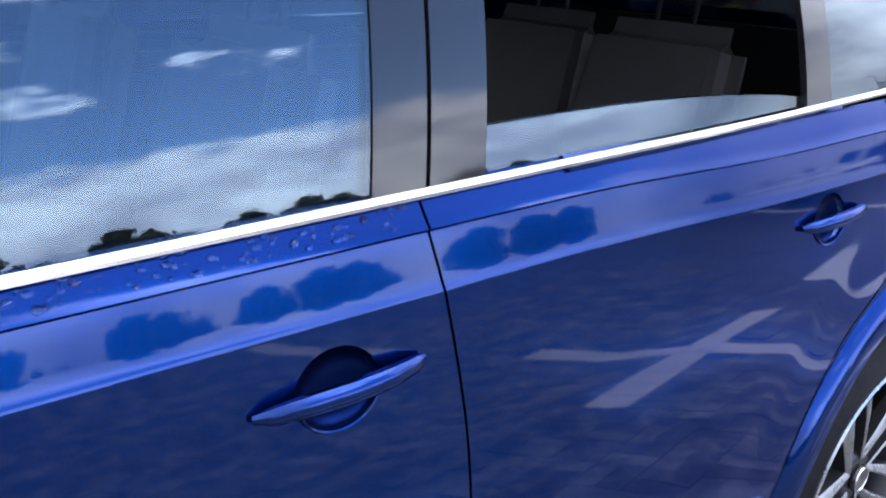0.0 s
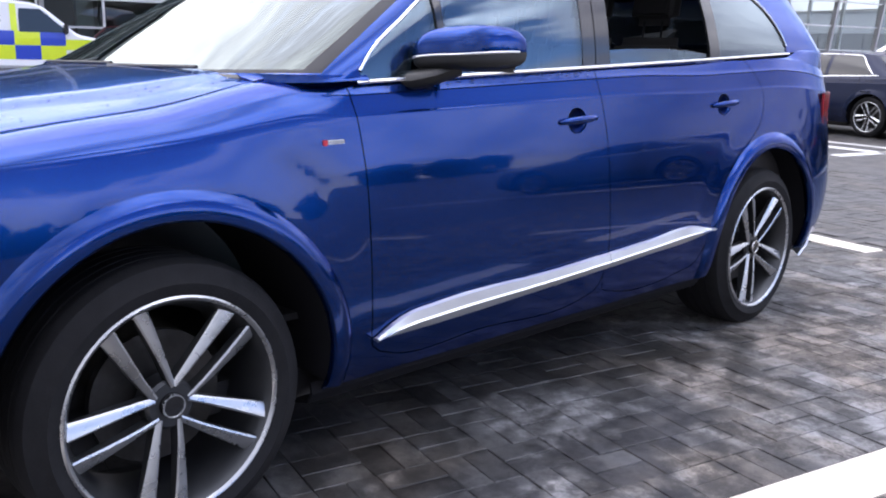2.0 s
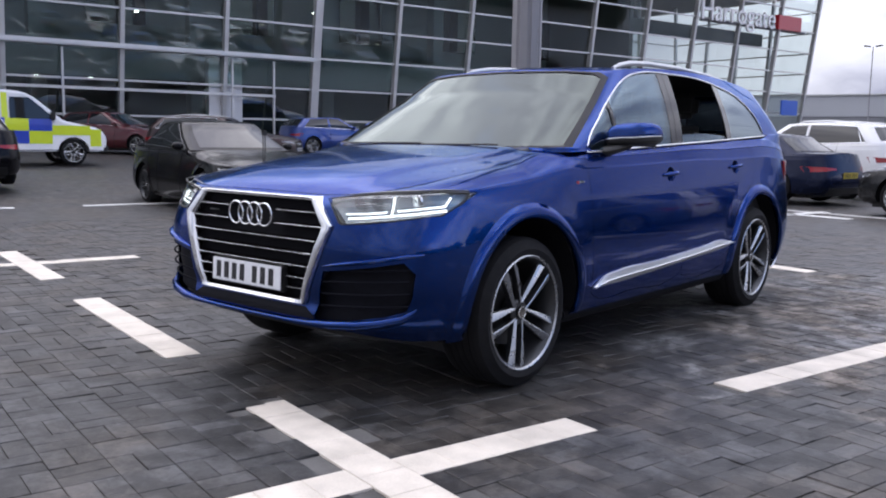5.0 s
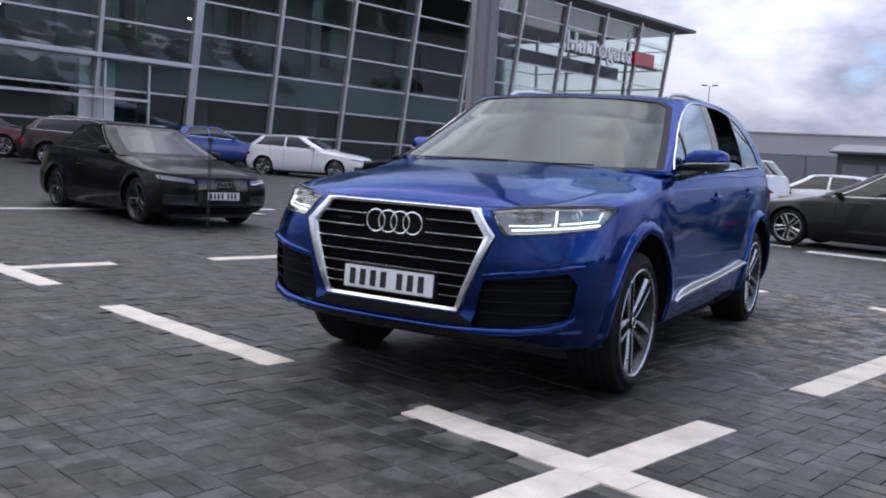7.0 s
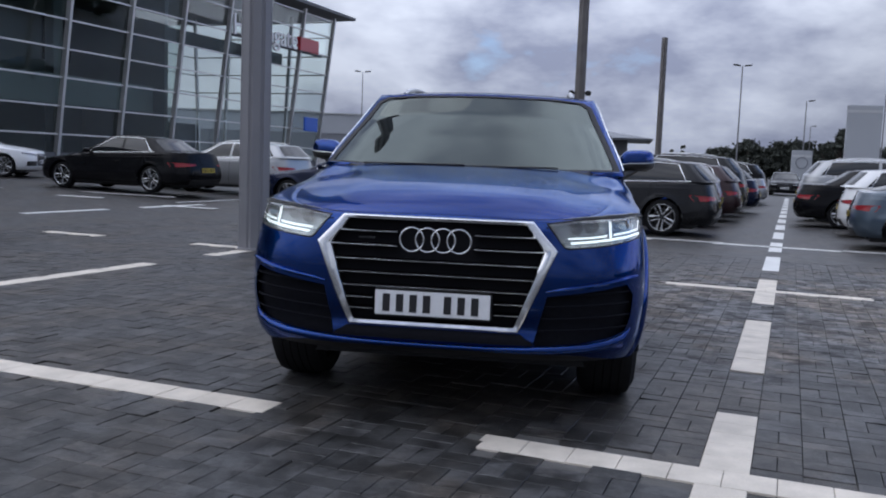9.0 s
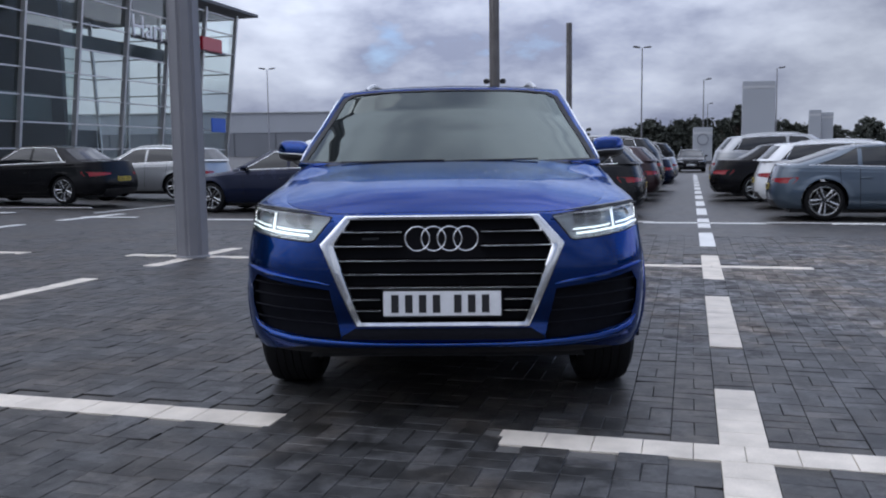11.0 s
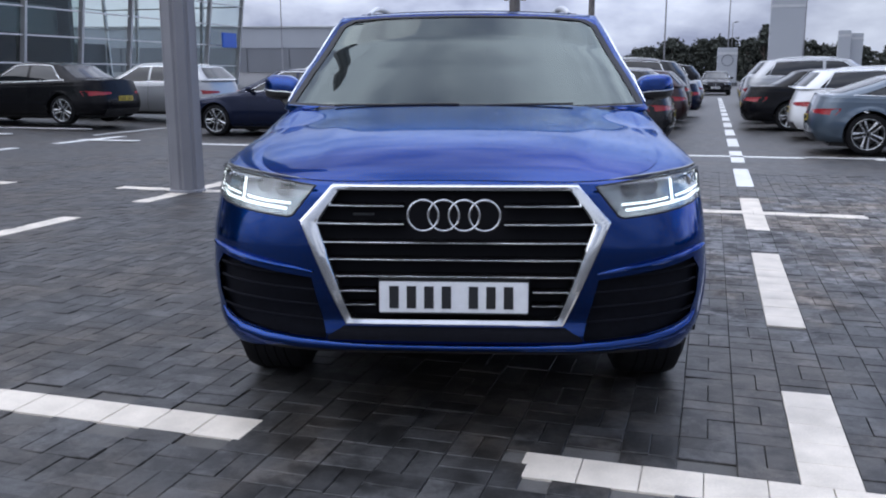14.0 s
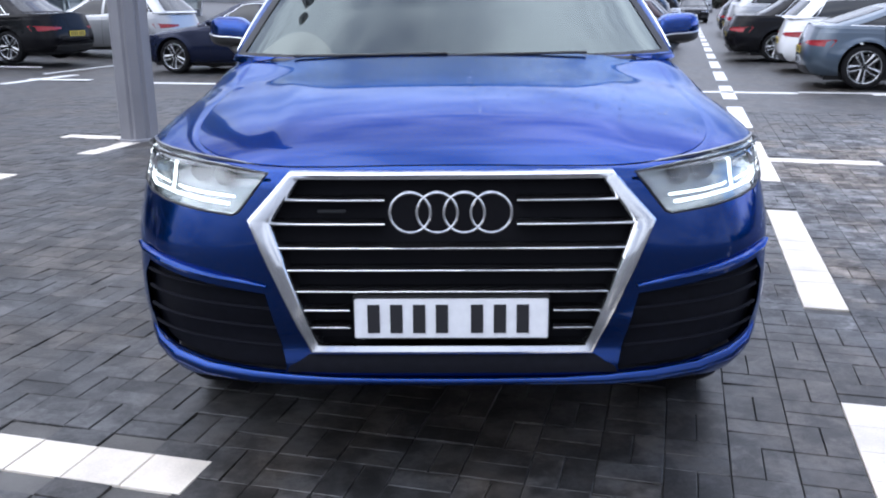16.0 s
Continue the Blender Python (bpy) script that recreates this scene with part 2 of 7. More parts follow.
BLUE_SIGN = mat("blue_sign_face", (0.015, 0.10, 0.50), 0.4)
LEATHER = mat("grey_leather", (0.055, 0.053, 0.052), 0.5, vary=0.12, vary_scale=14, bump=0.2, bump_scale=180)
CABIN_DARK = mat("dark_interior_plastic", (0.018, 0.018, 0.02), 0.6, vary=0.2, vary_scale=10, bump=0.15, bump_scale=220)


def paving(name, tone):
    """Grey concrete paving, drying in patches; tone is what sets one block apart from the next."""
    m = bpy.data.materials.new(name)
    m.use_nodes = True
    nds, lk = m.node_tree.nodes, m.node_tree.links
    b = nds["Principled BSDF"]
    geo = nds.new("ShaderNodeNewGeometry")

    def noise(scale, detail, rough=0.6):
        n = nds.new("ShaderNodeTexNoise")
        n.inputs["Scale"].default_value, n.inputs["Detail"].default_value, n.inputs["Roughness"].default_value = scale, detail, rough
        lk.new(geo.outputs["Position"], n.inputs["Vector"])
        return n.outputs["Fac"]

    def ramp(src, f0, f1, t0, t1, smooth=True):
        r = nds.new("ShaderNodeMapRange")
        r.interpolation_type = "SMOOTHSTEP" if smooth else "LINEAR"
        r.inputs["From Min"].default_value, r.inputs["From Max"].default_value = f0, f1
        r.inputs["To Min"].default_value, r.inputs["To Max"].default_value = t0, t1
        lk.new(src, r.inputs["Value"])
        return r.outputs[0]

    def mul(a, c):
        n = nds.new("ShaderNodeMath")
        n.operation = "MULTIPLY"
        lk.new(a, n.inputs[0])
        lk.new(c, n.inputs[1])
        return n.outputs[0]

    big, mid, fine, grain = noise(0.5, 6), noise(2.6, 7, 0.68), noise(26, 5), noise(190, 3)
    avg = nds.new("ShaderNodeMath")
    avg.operation = "MULTIPLY_ADD"
    avg.inputs[1].default_value = 1.1
    lk.new(mid, avg.inputs[0])
    lk.new(big, avg.inputs[2])
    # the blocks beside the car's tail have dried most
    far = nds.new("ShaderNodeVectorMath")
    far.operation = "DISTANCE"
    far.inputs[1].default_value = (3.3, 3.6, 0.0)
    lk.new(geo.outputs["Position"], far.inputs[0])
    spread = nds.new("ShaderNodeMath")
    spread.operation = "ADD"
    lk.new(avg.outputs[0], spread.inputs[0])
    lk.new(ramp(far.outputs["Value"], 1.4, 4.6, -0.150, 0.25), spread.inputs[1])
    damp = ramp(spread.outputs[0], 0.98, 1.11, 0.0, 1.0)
    if tone == "island":
        rnd = ramp(geo.outputs["Random Per Island"], 0, 1, 0.62, 1.38, False)
    elif tone == "object":
        rnd = ramp(nds.new("ShaderNodeObjectInfo").outputs["Random"], 0, 1, 0.62, 1.38, False)
    else:
        bk, tc = nds.new("ShaderNodeTexBrick"), nds.new("ShaderNodeTexCoord")
        bk.inputs["Scale"].default_value, bk.inputs["Brick Width"].default_value, bk.inputs["Row Height"].default_value = 1.0, .2, .1
        bk.inputs["Mortar Size"].default_value = .005
        bk.inputs["Color1"].default_value, bk.inputs["Color2"].default_value, bk.inputs["Mortar"].default_value = (1, 1, 1, 1), (0, 0, 0, 1), (.1, .1, .1, 1)
        lk.new(tc.outputs["Object"], bk.inputs["Vector"])
        rnd = ramp(bk.outputs["Color"], 0, 1, 0.76, 1.24, False)
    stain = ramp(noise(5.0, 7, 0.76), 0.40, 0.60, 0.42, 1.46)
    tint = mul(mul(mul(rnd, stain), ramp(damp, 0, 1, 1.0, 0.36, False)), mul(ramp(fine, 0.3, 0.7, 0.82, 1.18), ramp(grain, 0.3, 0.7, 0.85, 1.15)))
    col = nds.new("ShaderNodeVectorMath")
    col.operation = "SCALE"
    hue = nds.new("ShaderNodeMixRGB")
    hue.inputs["Color1"].default_value, hue.inputs["Color2"].default_value = (0.113, 0.113, 0.115, 1), (0.132, 0.115, 0.099, 1)
    lk.new(ramp(noise(1.1, 5, 0.65), 0.42, 0.62, 0.0, 1.0), hue.inputs["Fac"])
    lk.new(hue.outputs[0], col.inputs[0])
    lk.new(tint, col.inputs["Scale"])
    lk.new(col.outputs[0], b.inputs["Base Color"])
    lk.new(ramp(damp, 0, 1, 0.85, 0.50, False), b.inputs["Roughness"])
    b.inputs["Specular IOR Level"].default_value = 0.4
    bp = nds.new("ShaderNodeBump")
    bp.inputs["Strength"].default_value, bp.inputs["Distance"].default_value = 0.35, 0.004
    lk.new(mul(fine, grain), bp.inputs["Height"])
    lk.new(bp.outputs["Normal"], b.inputs["Normal"])
    return m


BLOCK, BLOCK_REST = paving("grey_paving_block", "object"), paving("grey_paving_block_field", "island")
WHITE_BLOCK = mat("white_marking_block", (0.60, 0.545, 0.465), 0.65, vary=0.22, vary_scale=5, bump=0.3, bump_scale=120, piece=0.10, island=True)
JOINT = mat("joint_sand", (0.085, 0.082, 0.078), 0.9, vary=0.6, vary_scale=2.5, bump=0.5, bump_scale=300)
GREY_STEEL = mat("grey_painted_steel", (0.20, 0.20, 0.215), 0.5, vary=0.08, vary_scale=3, bump=0.1, bump_scale=60, rough_vary=0.1)
BROWN_STEEL = mat("weathered_post", (0.13, 0.12, 0.115), 0.65, vary=0.25, vary_scale=2.5, bump=0.3, bump_scale=40)
MULLION = mat("silver_mullion", (0.53, 0.53, 0.525), 0.4, 0.5, vary=0.08, vary_scale=2)
FASCIA = mat("pale_grey_cladding", (0.55, 0.56, 0.57), 0.45, 0.2, vary=0.08, vary_scale=1.2, bump=0.05)
DARK_CLAD = mat("dark_grey_cladding", (0.095, 0.098, 0.105), 0.5, 0.1, vary=0.15, vary_scale=0.7, bump=0.08)
ROOM_WALL = mat("showroom_wall", (0.25, 0.25, 0.26), 0.7, vary=0.08, vary_scale=0.6)
ROOM_FLOOR = mat("showroom_floor", (0.32, 0.32, 0.33), 0.3, vary=0.1, vary_scale=1.0)
SHED_PALE = mat("pale_shed_cladding", (0.40, 0.42, 0.45), 0.5, vary=0.05, vary_scale=0.2)
SHED_DARK = mat("grey_shed_cladding", (0.20, 0.21, 0.23), 0.5, vary=0.08, vary_scale=0.2)
LEAF = mat("tree_leaf", (0.048, 0.054, 0.044), 0.9, vary=0.3, vary_scale=0.5, piece=0.2, island=True)
BARK = mat("tree_bark", (0.07, 0.055, 0.045), 0.85, vary=0.3, vary_scale=4, bump=0.5, bump_scale=20)
HIVIS = mat("hi_vis_yellow_film", (0.60, 0.72, 0.02), 0.35, coat=0.4, vary=0.04)
VAN_BLUE = mat("van_blue_film", (0.012, 0.05, 0.42), 0.35, coat=0.4, vary=0.04)
SPOT = mat("lit_ceiling_spot", (0.9, 0.9, 0.9), 0.3, emit=(1.0, 0.97, 0.9), emit_power=9.0)


def facade_glass(name, tint, low, high):
    """Dark reflecting curtain-wall glass that lets some of the room show."""
    m = bpy.data.materials.new(name)
    m.use_nodes = True
    nds, lk = m.node_tree.nodes, m.node_tree.links
    nds.clear()
    out, mx, tr, gl = nds.new("ShaderNodeOutputMaterial"), nds.new("ShaderNodeMixShader"), nds.new("ShaderNodeBsdfTransparent"), nds.new("ShaderNodeBsdfGlossy")
    lw, fr = nds.new("ShaderNodeLayerWeight"), nds.new("ShaderNodeMapRange")
    fr.inputs["From Min"].default_value, fr.inputs["From Max"].default_value = 0.25, 0.95
    fr.inputs["To Min"].default_value, fr.inputs["To Max"].default_value = low, high
    lk.new(lw.outputs["Facing"], fr.inputs["Value"])
    tr.inputs["Color"].default_value = (*tint, 1)
    gl.inputs["Roughness"].default_value = 0.02
    lk.new(fr.outputs[0], mx.inputs[0])
    lk.new(tr.outputs[0], mx.inputs[1])
    lk.new(gl.outputs[0], mx.inputs[2])
    lk.new(mx.outputs[0], out.inputs["Surface"])
    return m


def sheet_glass(name, tint, face_on, power=4.0, cast=(1, 1, 1)):
    """Thin tinted glass with a mirror strength set by the angle."""
    m = bpy.data.materials.new(name)
    m.use_nodes = True
    nds, lk = m.node_tree.nodes, m.node_tree.links
    nds.clear()
    out, mx, tr, gl = nds.new("ShaderNodeOutputMaterial"), nds.new("ShaderNodeMixShader"), nds.new("ShaderNodeBsdfTransparent"), nds.new("ShaderNodeBsdfGlossy")
    lw, pw, fr = nds.new("ShaderNodeLayerWeight"), nds.new("ShaderNodeMath"), nds.new("ShaderNodeMath")
    pw.operation, fr.operation = "POWER", "MULTIPLY_ADD"
    pw.inputs[1].default_value, fr.inputs[1].default_value, fr.inputs[2].default_value = power, 1.0 - face_on, face_on
    lk.new(lw.outputs["Facing"], pw.inputs[0])
    lk.new(pw.outputs[0], fr.inputs[0])
    tr.inputs["Color"].default_value = (*tint, 1)
    gl.inputs["Roughness"].default_value, gl.inputs["Color"].default_value = 0.0, (*cast, 1)
    lk.new(fr.outputs[0], mx.inputs[0])
    lk.new(tr.outputs[0], mx.inputs[1])
    lk.new(gl.outputs[0], mx.inputs[2])
    lk.new(mx.outputs[0], out.inputs["Surface"])
    return m


SCREEN_GLASS = sheet_glass("laminated_windscreen", (0.13, 0.175, 0.17), 0.075, 4.8, (0.88, 0.97, 0.94))
TINT_GLASS = sheet_glass("tinted_glass", (0.50, 0.62, 0.70), 0.085, 4.0, (0.78, 0.91, 1.0))
PRIVACY_GLASS = sheet_glass("privacy_glass", (0.20, 0.22, 0.24), 0.085, 4.0, (0.80, 0.92, 1.0))
CURTAIN = facade_glass("curtain_wall_glass", (0.74, 0.82, 0.80), 0.09, 0.32)
CURTAIN_CLEAR = facade_glass("clear_atrium_glass", (0.88, 0.93, 0.92), 0.03, 0.22)

# ---- mesh helpers ----
LOT_TURN = -13.83
LOT = pose(0, 0, 0, 0, 0, LOT_TURN)


def rise(a):
    """Height of the ground, which climbs gently towards the showroom."""
    k = max(0.0, -a - 9.0)
    return 0.03 * k * k / (k + 1.5)


def lot(a, b, turn=0.0, z=0.0):
    """A pose in the car park's own axes: a across the bays, b along the dashed line."""
    return LOT @ pose(a, b, rise(a) + z, 0, 0, turn)


def smooth_mesh(me, angle=38.0):
    me.polygons.foreach_set("use_smooth", np.ones(len(me.polygons), bool))
    me.set_sharp_from_angle(angle=radians(angle))
    return me


def mesh_from(verts, faces, material=None, angle=38.0, name="mesh", fix=True):
    me = bpy.data.meshes.new(name)
    me.from_pydata([tuple(map(float, p)) for p in verts], [], [tuple(f) for f in faces])
    if fix:
        bm = bmesh.new()
        bm.from_mesh(me)
        bmesh.ops.remove_doubles(bm, verts=bm.verts, dist=1e-5)
        bmesh.ops.recalc_face_normals(bm, faces=bm.faces)
        bm.to_mesh(me)
        bm.free()
    for m in (material if isinstance(material, (list, tuple)) else [material]):
        if m:
            me.materials.append(m)
    return smooth_mesh(me, angle)


def bm_mesh(bm, material, angle=38.0, name="mesh"):
    me = bpy.data.meshes.new(name)
    bm.to_mesh(me)
    bm.free()
    for m in (material if isinstance(material, (list, tuple)) else [material]):
        me.materials.append(m)
    return smooth_mesh(me, angle)


def part(name, data, material, parent=None, label="", at=None):
    """Link a bmesh or a mesh as one object under a thing or a part."""
    if isinstance(data, bmesh.types.BMesh):
        data = bm_mesh(data, material, name=name)
    elif material and not data.materials:
        data.materials.append(material)
    data.name = name
    ob = new(name, data)
    if parent:
        ob.parent = parent
    if at is not None:
        ob.matrix_basis = at
    if label:
        ob["label"] = label
    return ob


def thing(name, label, category, at=None, group="", kind=""):
    ob = new(name)
    ob.empty_display_size = 0.2
    if at is not None:
        ob.matrix_basis = at
    return tagged(ob, label, category, group, kind)


def box_bm(x0, x1, y0, y1, z0, z1, bevel=0.0, seg=2, bm=None):
    own = bmesh.new()
    vs = [own.verts.new(p) for p in ((x0, y0, z0), (x1, y0, z0), (x1, y1, z0), (x0, y1, z0), (x0, y0, z1), (x1, y0, z1), (x1, y1, z1), (x0, y1, z1))]
    for f in ((3, 2, 1, 0), (4, 5, 6, 7), (0, 1, 5, 4), (1, 2, 6, 5), (2, 3, 7, 6), (3, 0, 4, 7)):
        own.faces.new([vs[i] for i in f])
    if bevel:
        bmesh.ops.bevel(own, geom=own.edges[:], offset=bevel, segments=seg, affect="EDGES", clamp_overlap=True)
    if bm is None:
        return own
    join_bm(bm, own)
    return bm


def join_bm(bm, other):
    me = bpy.data.meshes.new("tmp")
    other.to_mesh(me)
    other.free()
    bm.from_mesh(me)
    bpy.data.meshes.remove(me)
    return bm


def lathe_bm(profile, seg=48, axis="x", at=(0, 0, 0), closed=False):
    """Turn a profile of (along, radius) about an axis."""
    bm = bmesh.new()
    rings = []
    for along, r in profile:
        ring = []
        for k in range(seg):
            a = 2 * math.pi * k / seg
            c, s = r * math.cos(a), r * math.sin(a)
            p = {"x": (along, c, s), "y": (c, along, s), "z": (c, s, along)}[axis]
            ring.append(bm.verts.new(Vector(p) + Vector(at)))
        rings.append(ring)
    pairs = list(zip(rings, rings[1:])) + ([(rings[-1], rings[0])] if closed else [])
    for r0, r1 in pairs:
        for k in range(seg):
            bm.faces.new((r0[k], r0[(k + 1) % seg], r1[(k + 1) % seg], r1[k]))
    if not closed:
        for ring in (rings[0], rings[-1]):
            bm.faces.new(ring)
    bmesh.ops.recalc_face_normals(bm, faces=bm.faces)
    return bm


def tube_bm(path, r, seg=8, closed=False, squash=1.0, bm=None):
    """A round bar along a path of points."""
    bm = bm or bmesh.new()
    pts = [Vector(p) for p in path]
    rings, up = [], Vector((0, 0, 1))
    n = len(pts)
    for i, p in enumerate(pts):
        a = pts[(i - 1) % n] if closed or i else p
        b = pts[(i + 1) % n] if closed or i < n - 1 else p
        d = (b - a).normalized()
        side = d.cross(up)
        side = side.normalized() if side.length > 1e-4 else Vector((1, 0, 0))
        top = side.cross(d).normalized()
        rr = r[i] if isinstance(r, (list, tuple)) else r
        rings.append([bm.verts.new(p + rr * (math.cos(2 * math.pi * k / seg) * side + squash * math.sin(2 * math.pi * k / seg) * top)) for k in range(seg)])
    for i in range(n if closed else n - 1):
        r0, r1 = rings[i], rings[(i + 1) % n]
        for k in range(seg):
            bm.faces.new((r0[k], r0[(k + 1) % seg], r1[(k + 1) % seg], r1[k]))
    if not closed:
        bm.faces.new(rings[0]), bm.faces.new(rings[-1])
    bmesh.ops.recalc_face_normals(bm, faces=bm.faces)
    return bm


def grid_faces(m, n, wrap=False, flip=False):
    out = []
    for i in range(m - (0 if wrap else 1)):
        for j in range(n - 1):
            i2 = (i + 1) % m
            f = (i * n + j, i2 * n + j, i2 * n + j + 1, i * n + j + 1)
            out.append(f[::-1] if flip else f)
    return out


def patch_mesh(P, material, thick=0.0, name="patch", angle=38.0, toward=None):
    """A sheet over the m x n grid of points P; with thick, a closed slab."""
    P = np.asarray(P, float)
    m, n = P.shape[:2]
    if not thick:
        return mesh_from(P.reshape(-1, 3), grid_faces(m, n), material, angle, name)
    du, dv = np.gradient(P, axis=0), np.gradient(P, axis=1)
    N = np.cross(du, dv)
    N /= np.linalg.norm(N, axis=2, keepdims=True) + 1e-12
    if toward is not None and (N * (np.asarray(toward) - P)).sum() < 0:
        N = -N
    Q = P - N * thick
    V = np.concatenate([P.reshape(-1, 3), Q.reshape(-1, 3)])
    k = m * n
    F = grid_faces(m, n) + [tuple(i + k for i in f[::-1]) for f in grid_faces(m, n)]
    rim = [i * n for i in range(m)] + [(m - 1) * n + j for j in range(1, n)] + [i * n + n - 1 for i in range(m - 2, -1, -1)] + list(range(n - 2, 0, -1))
    F += [(a, b, b + k, a + k) for a, b in zip(rim, rim[1:] + rim[:1])]
    return mesh_from(V, F, material, angle, name)


def prism(poly, axis, lo, hi):
    """A closed prism over a polygon; axis 'x': poly in (y, z); 'y': in (x, z); 'z': in (x, y)."""
    put = {"x": lambda p, d: (d, p[0], p[1]), "y": lambda p, d: (p[0], d, p[1]), "z": lambda p, d: (p[0], p[1], d)}[axis]
    n = len(poly)
    V = [put(p, lo) for p in poly] + [put(p, hi) for p in poly]
    F = [tuple(range(n))[::-1], tuple(range(n, 2 * n))] + [(i, (i + 1) % n, n + (i + 1) % n, n + i) for i in range(n)]
    return V, F


def cutter(*prisms):
    V, F = [], []
    for v, f in prisms:
        F += [tuple(i + len(V) for i in g) for g in f]
        V += list(v)
    return mesh_from(V, F, None)


def boolean(me, cut, operation="DIFFERENCE"):
    """The mesh me cut by, or met with, the mesh cut."""
    a, b = new("a", me), new("b", cut)
    md = a.modifiers.new("cut", "BOOLEAN")
    md.operation, md.object, md.solver = operation, b, "EXACT"
    dg = bpy.context.evaluated_depsgraph_get()
    res = bpy.data.meshes.new_from_object(a.evaluated_get(dg))
    bpy.data.objects.remove(a), bpy.data.objects.remove(b)
    return res


def ribbon(path, w):
    """A band of width w along a 2D path, as a polygon."""
    P = np.array(path, float)
    T = np.gradient(P, axis=0)
    T /= np.linalg.norm(T, axis=1, keepdims=True)
    N = np.stack([-T[:, 1], T[:, 0]], 1) * w / 2
    return [tuple(p) for p in P + N] + [tuple(p) for p in (P - N)[::-1]]


def islands(me):
    """The loose pieces of a mesh as meshes of their own, with their centres."""
    bm = bmesh.new()
    bm.from_mesh(me)
    seen, out = set(), []
    bm.verts.ensure_lookup_table()
    for v in bm.verts:
        if v in seen:
            continue
        group, stack = [], [v]
        seen.add(v)
        while stack:
            q = stack.pop()
            group.append(q)
            for e in q.link_edges:
                o = e.other_vert(q)
                if o not in seen:
                    seen.add(o)
                    stack.append(o)
        keep = set(group)
        faces = [f for f in {f for q in group for f in q.link_faces}]
        index = {q: i for i, q in enumerate(group)}
        m2 = bpy.data.meshes.new("piece")
        faces.sort(key=lambda f: f.index)
        m2.from_pydata([q.co[:] for q in group], [], [[index[q] for q in f.verts] for f in faces])
        co = np.array([q.co[:] for q in group])
        out.append((m2, (co.min(0) + co.max(0)) / 2, co.max(0) - co.min(0)))
    bm.free()
    return out


def text_mesh(words, size, depth, material, name="letters"):
    cu = bpy.data.curves.new("words", "FONT")
    cu.body, cu.size, cu.extrude, cu.align_x, cu.align_y = words, size, depth / 2, "CENTER", "CENTER"
    ob = new("words", cu)
    me = bpy.data.meshes.new_from_object(ob.evaluated_get(bpy.context.evaluated_depsgraph_get()))
    bpy.data.objects.remove(ob)
    me.materials.clear()
    me.materials.append(material)
    return me

# ---- car shapes ----
def curve(points):
    """A smooth function through (s, value) points."""
    P = np.array(points, float)
    xs, ys = P[:, 0], P[:, 1]
    m = np.gradient(ys, xs)

    def f(s):
        s = np.clip(s, xs[0], xs[-1])
        i = np.clip(np.searchsorted(xs, s) - 1, 0, len(xs) - 2)
        h = xs[i + 1] - xs[i]
        t = (s - xs[i]) / h
        return ((1 + 2 * t) * (1 - t) ** 2 * ys[i] + t * (1 - t) ** 2 * h * m[i] + t * t * (3 - 2 * t) * ys[i + 1] + t * t * (t - 1) * h * m[i + 1])
    return f


def step(a, b, s):
    t = np.clip((np.asarray(s, float) - a) / (b - a), 0, 1)
    return t * t * (3 - 2 * t)


LOW_W = curve([(.20, -.10), (.26, -.060), (.31, -.028), (.36, -.007), (.42, .006), (.48, .0155), (.55, .0219), (.62, .0234), (.70, .0210), (.78, .0168), (.86, .0108), (.93, .0042), (1.0, -.0028)])
LOW_F = curve([(.20, .80), (.28, .865), (.34, .905), (.39, .945), (.43, .950), (.47, .935), (.55, .945), (.65, .945), (.75, .940), (.85, .928), (.93, .910), (1.0, .89)])
LOW_R = curve([(.20, .90), (.30, .97), (.40, 1.03), (.60, 1.07), (.75, 1.06), (.93, 1.02), (1.0, 1.0)])
DOOR_F = [0, .1, .2, .3, .4, .5, .55, .60, .62, .72, .80, .828, .845, .865, .93, 1.0]
DOOR_W = [.0042, .0005, -.0032, -.0069, -.0108, -.0146, -.0166, -.0185, -.0213, -.0285, -.0341, -.0368, -.0328, -.0365, -.0456, -.0555]
FEND_W = [.0042, .0019, -.0005, -.0031, -.0062, -.0096, -.0114, -.0151, -.0149, -.0317, -.0519, -.0591, -.0637, -.0711, -.1016, -.1650]


def nose_n(zz):
    """How square the nose is in plan at a height."""
    return float(np.interp(zz, [.2, .45, .75, .93], [3.6, 4.6, 4.6, 3.8]))


CAB_N = 3.5                            # how square the cabin is in plan at the windscreen's ends


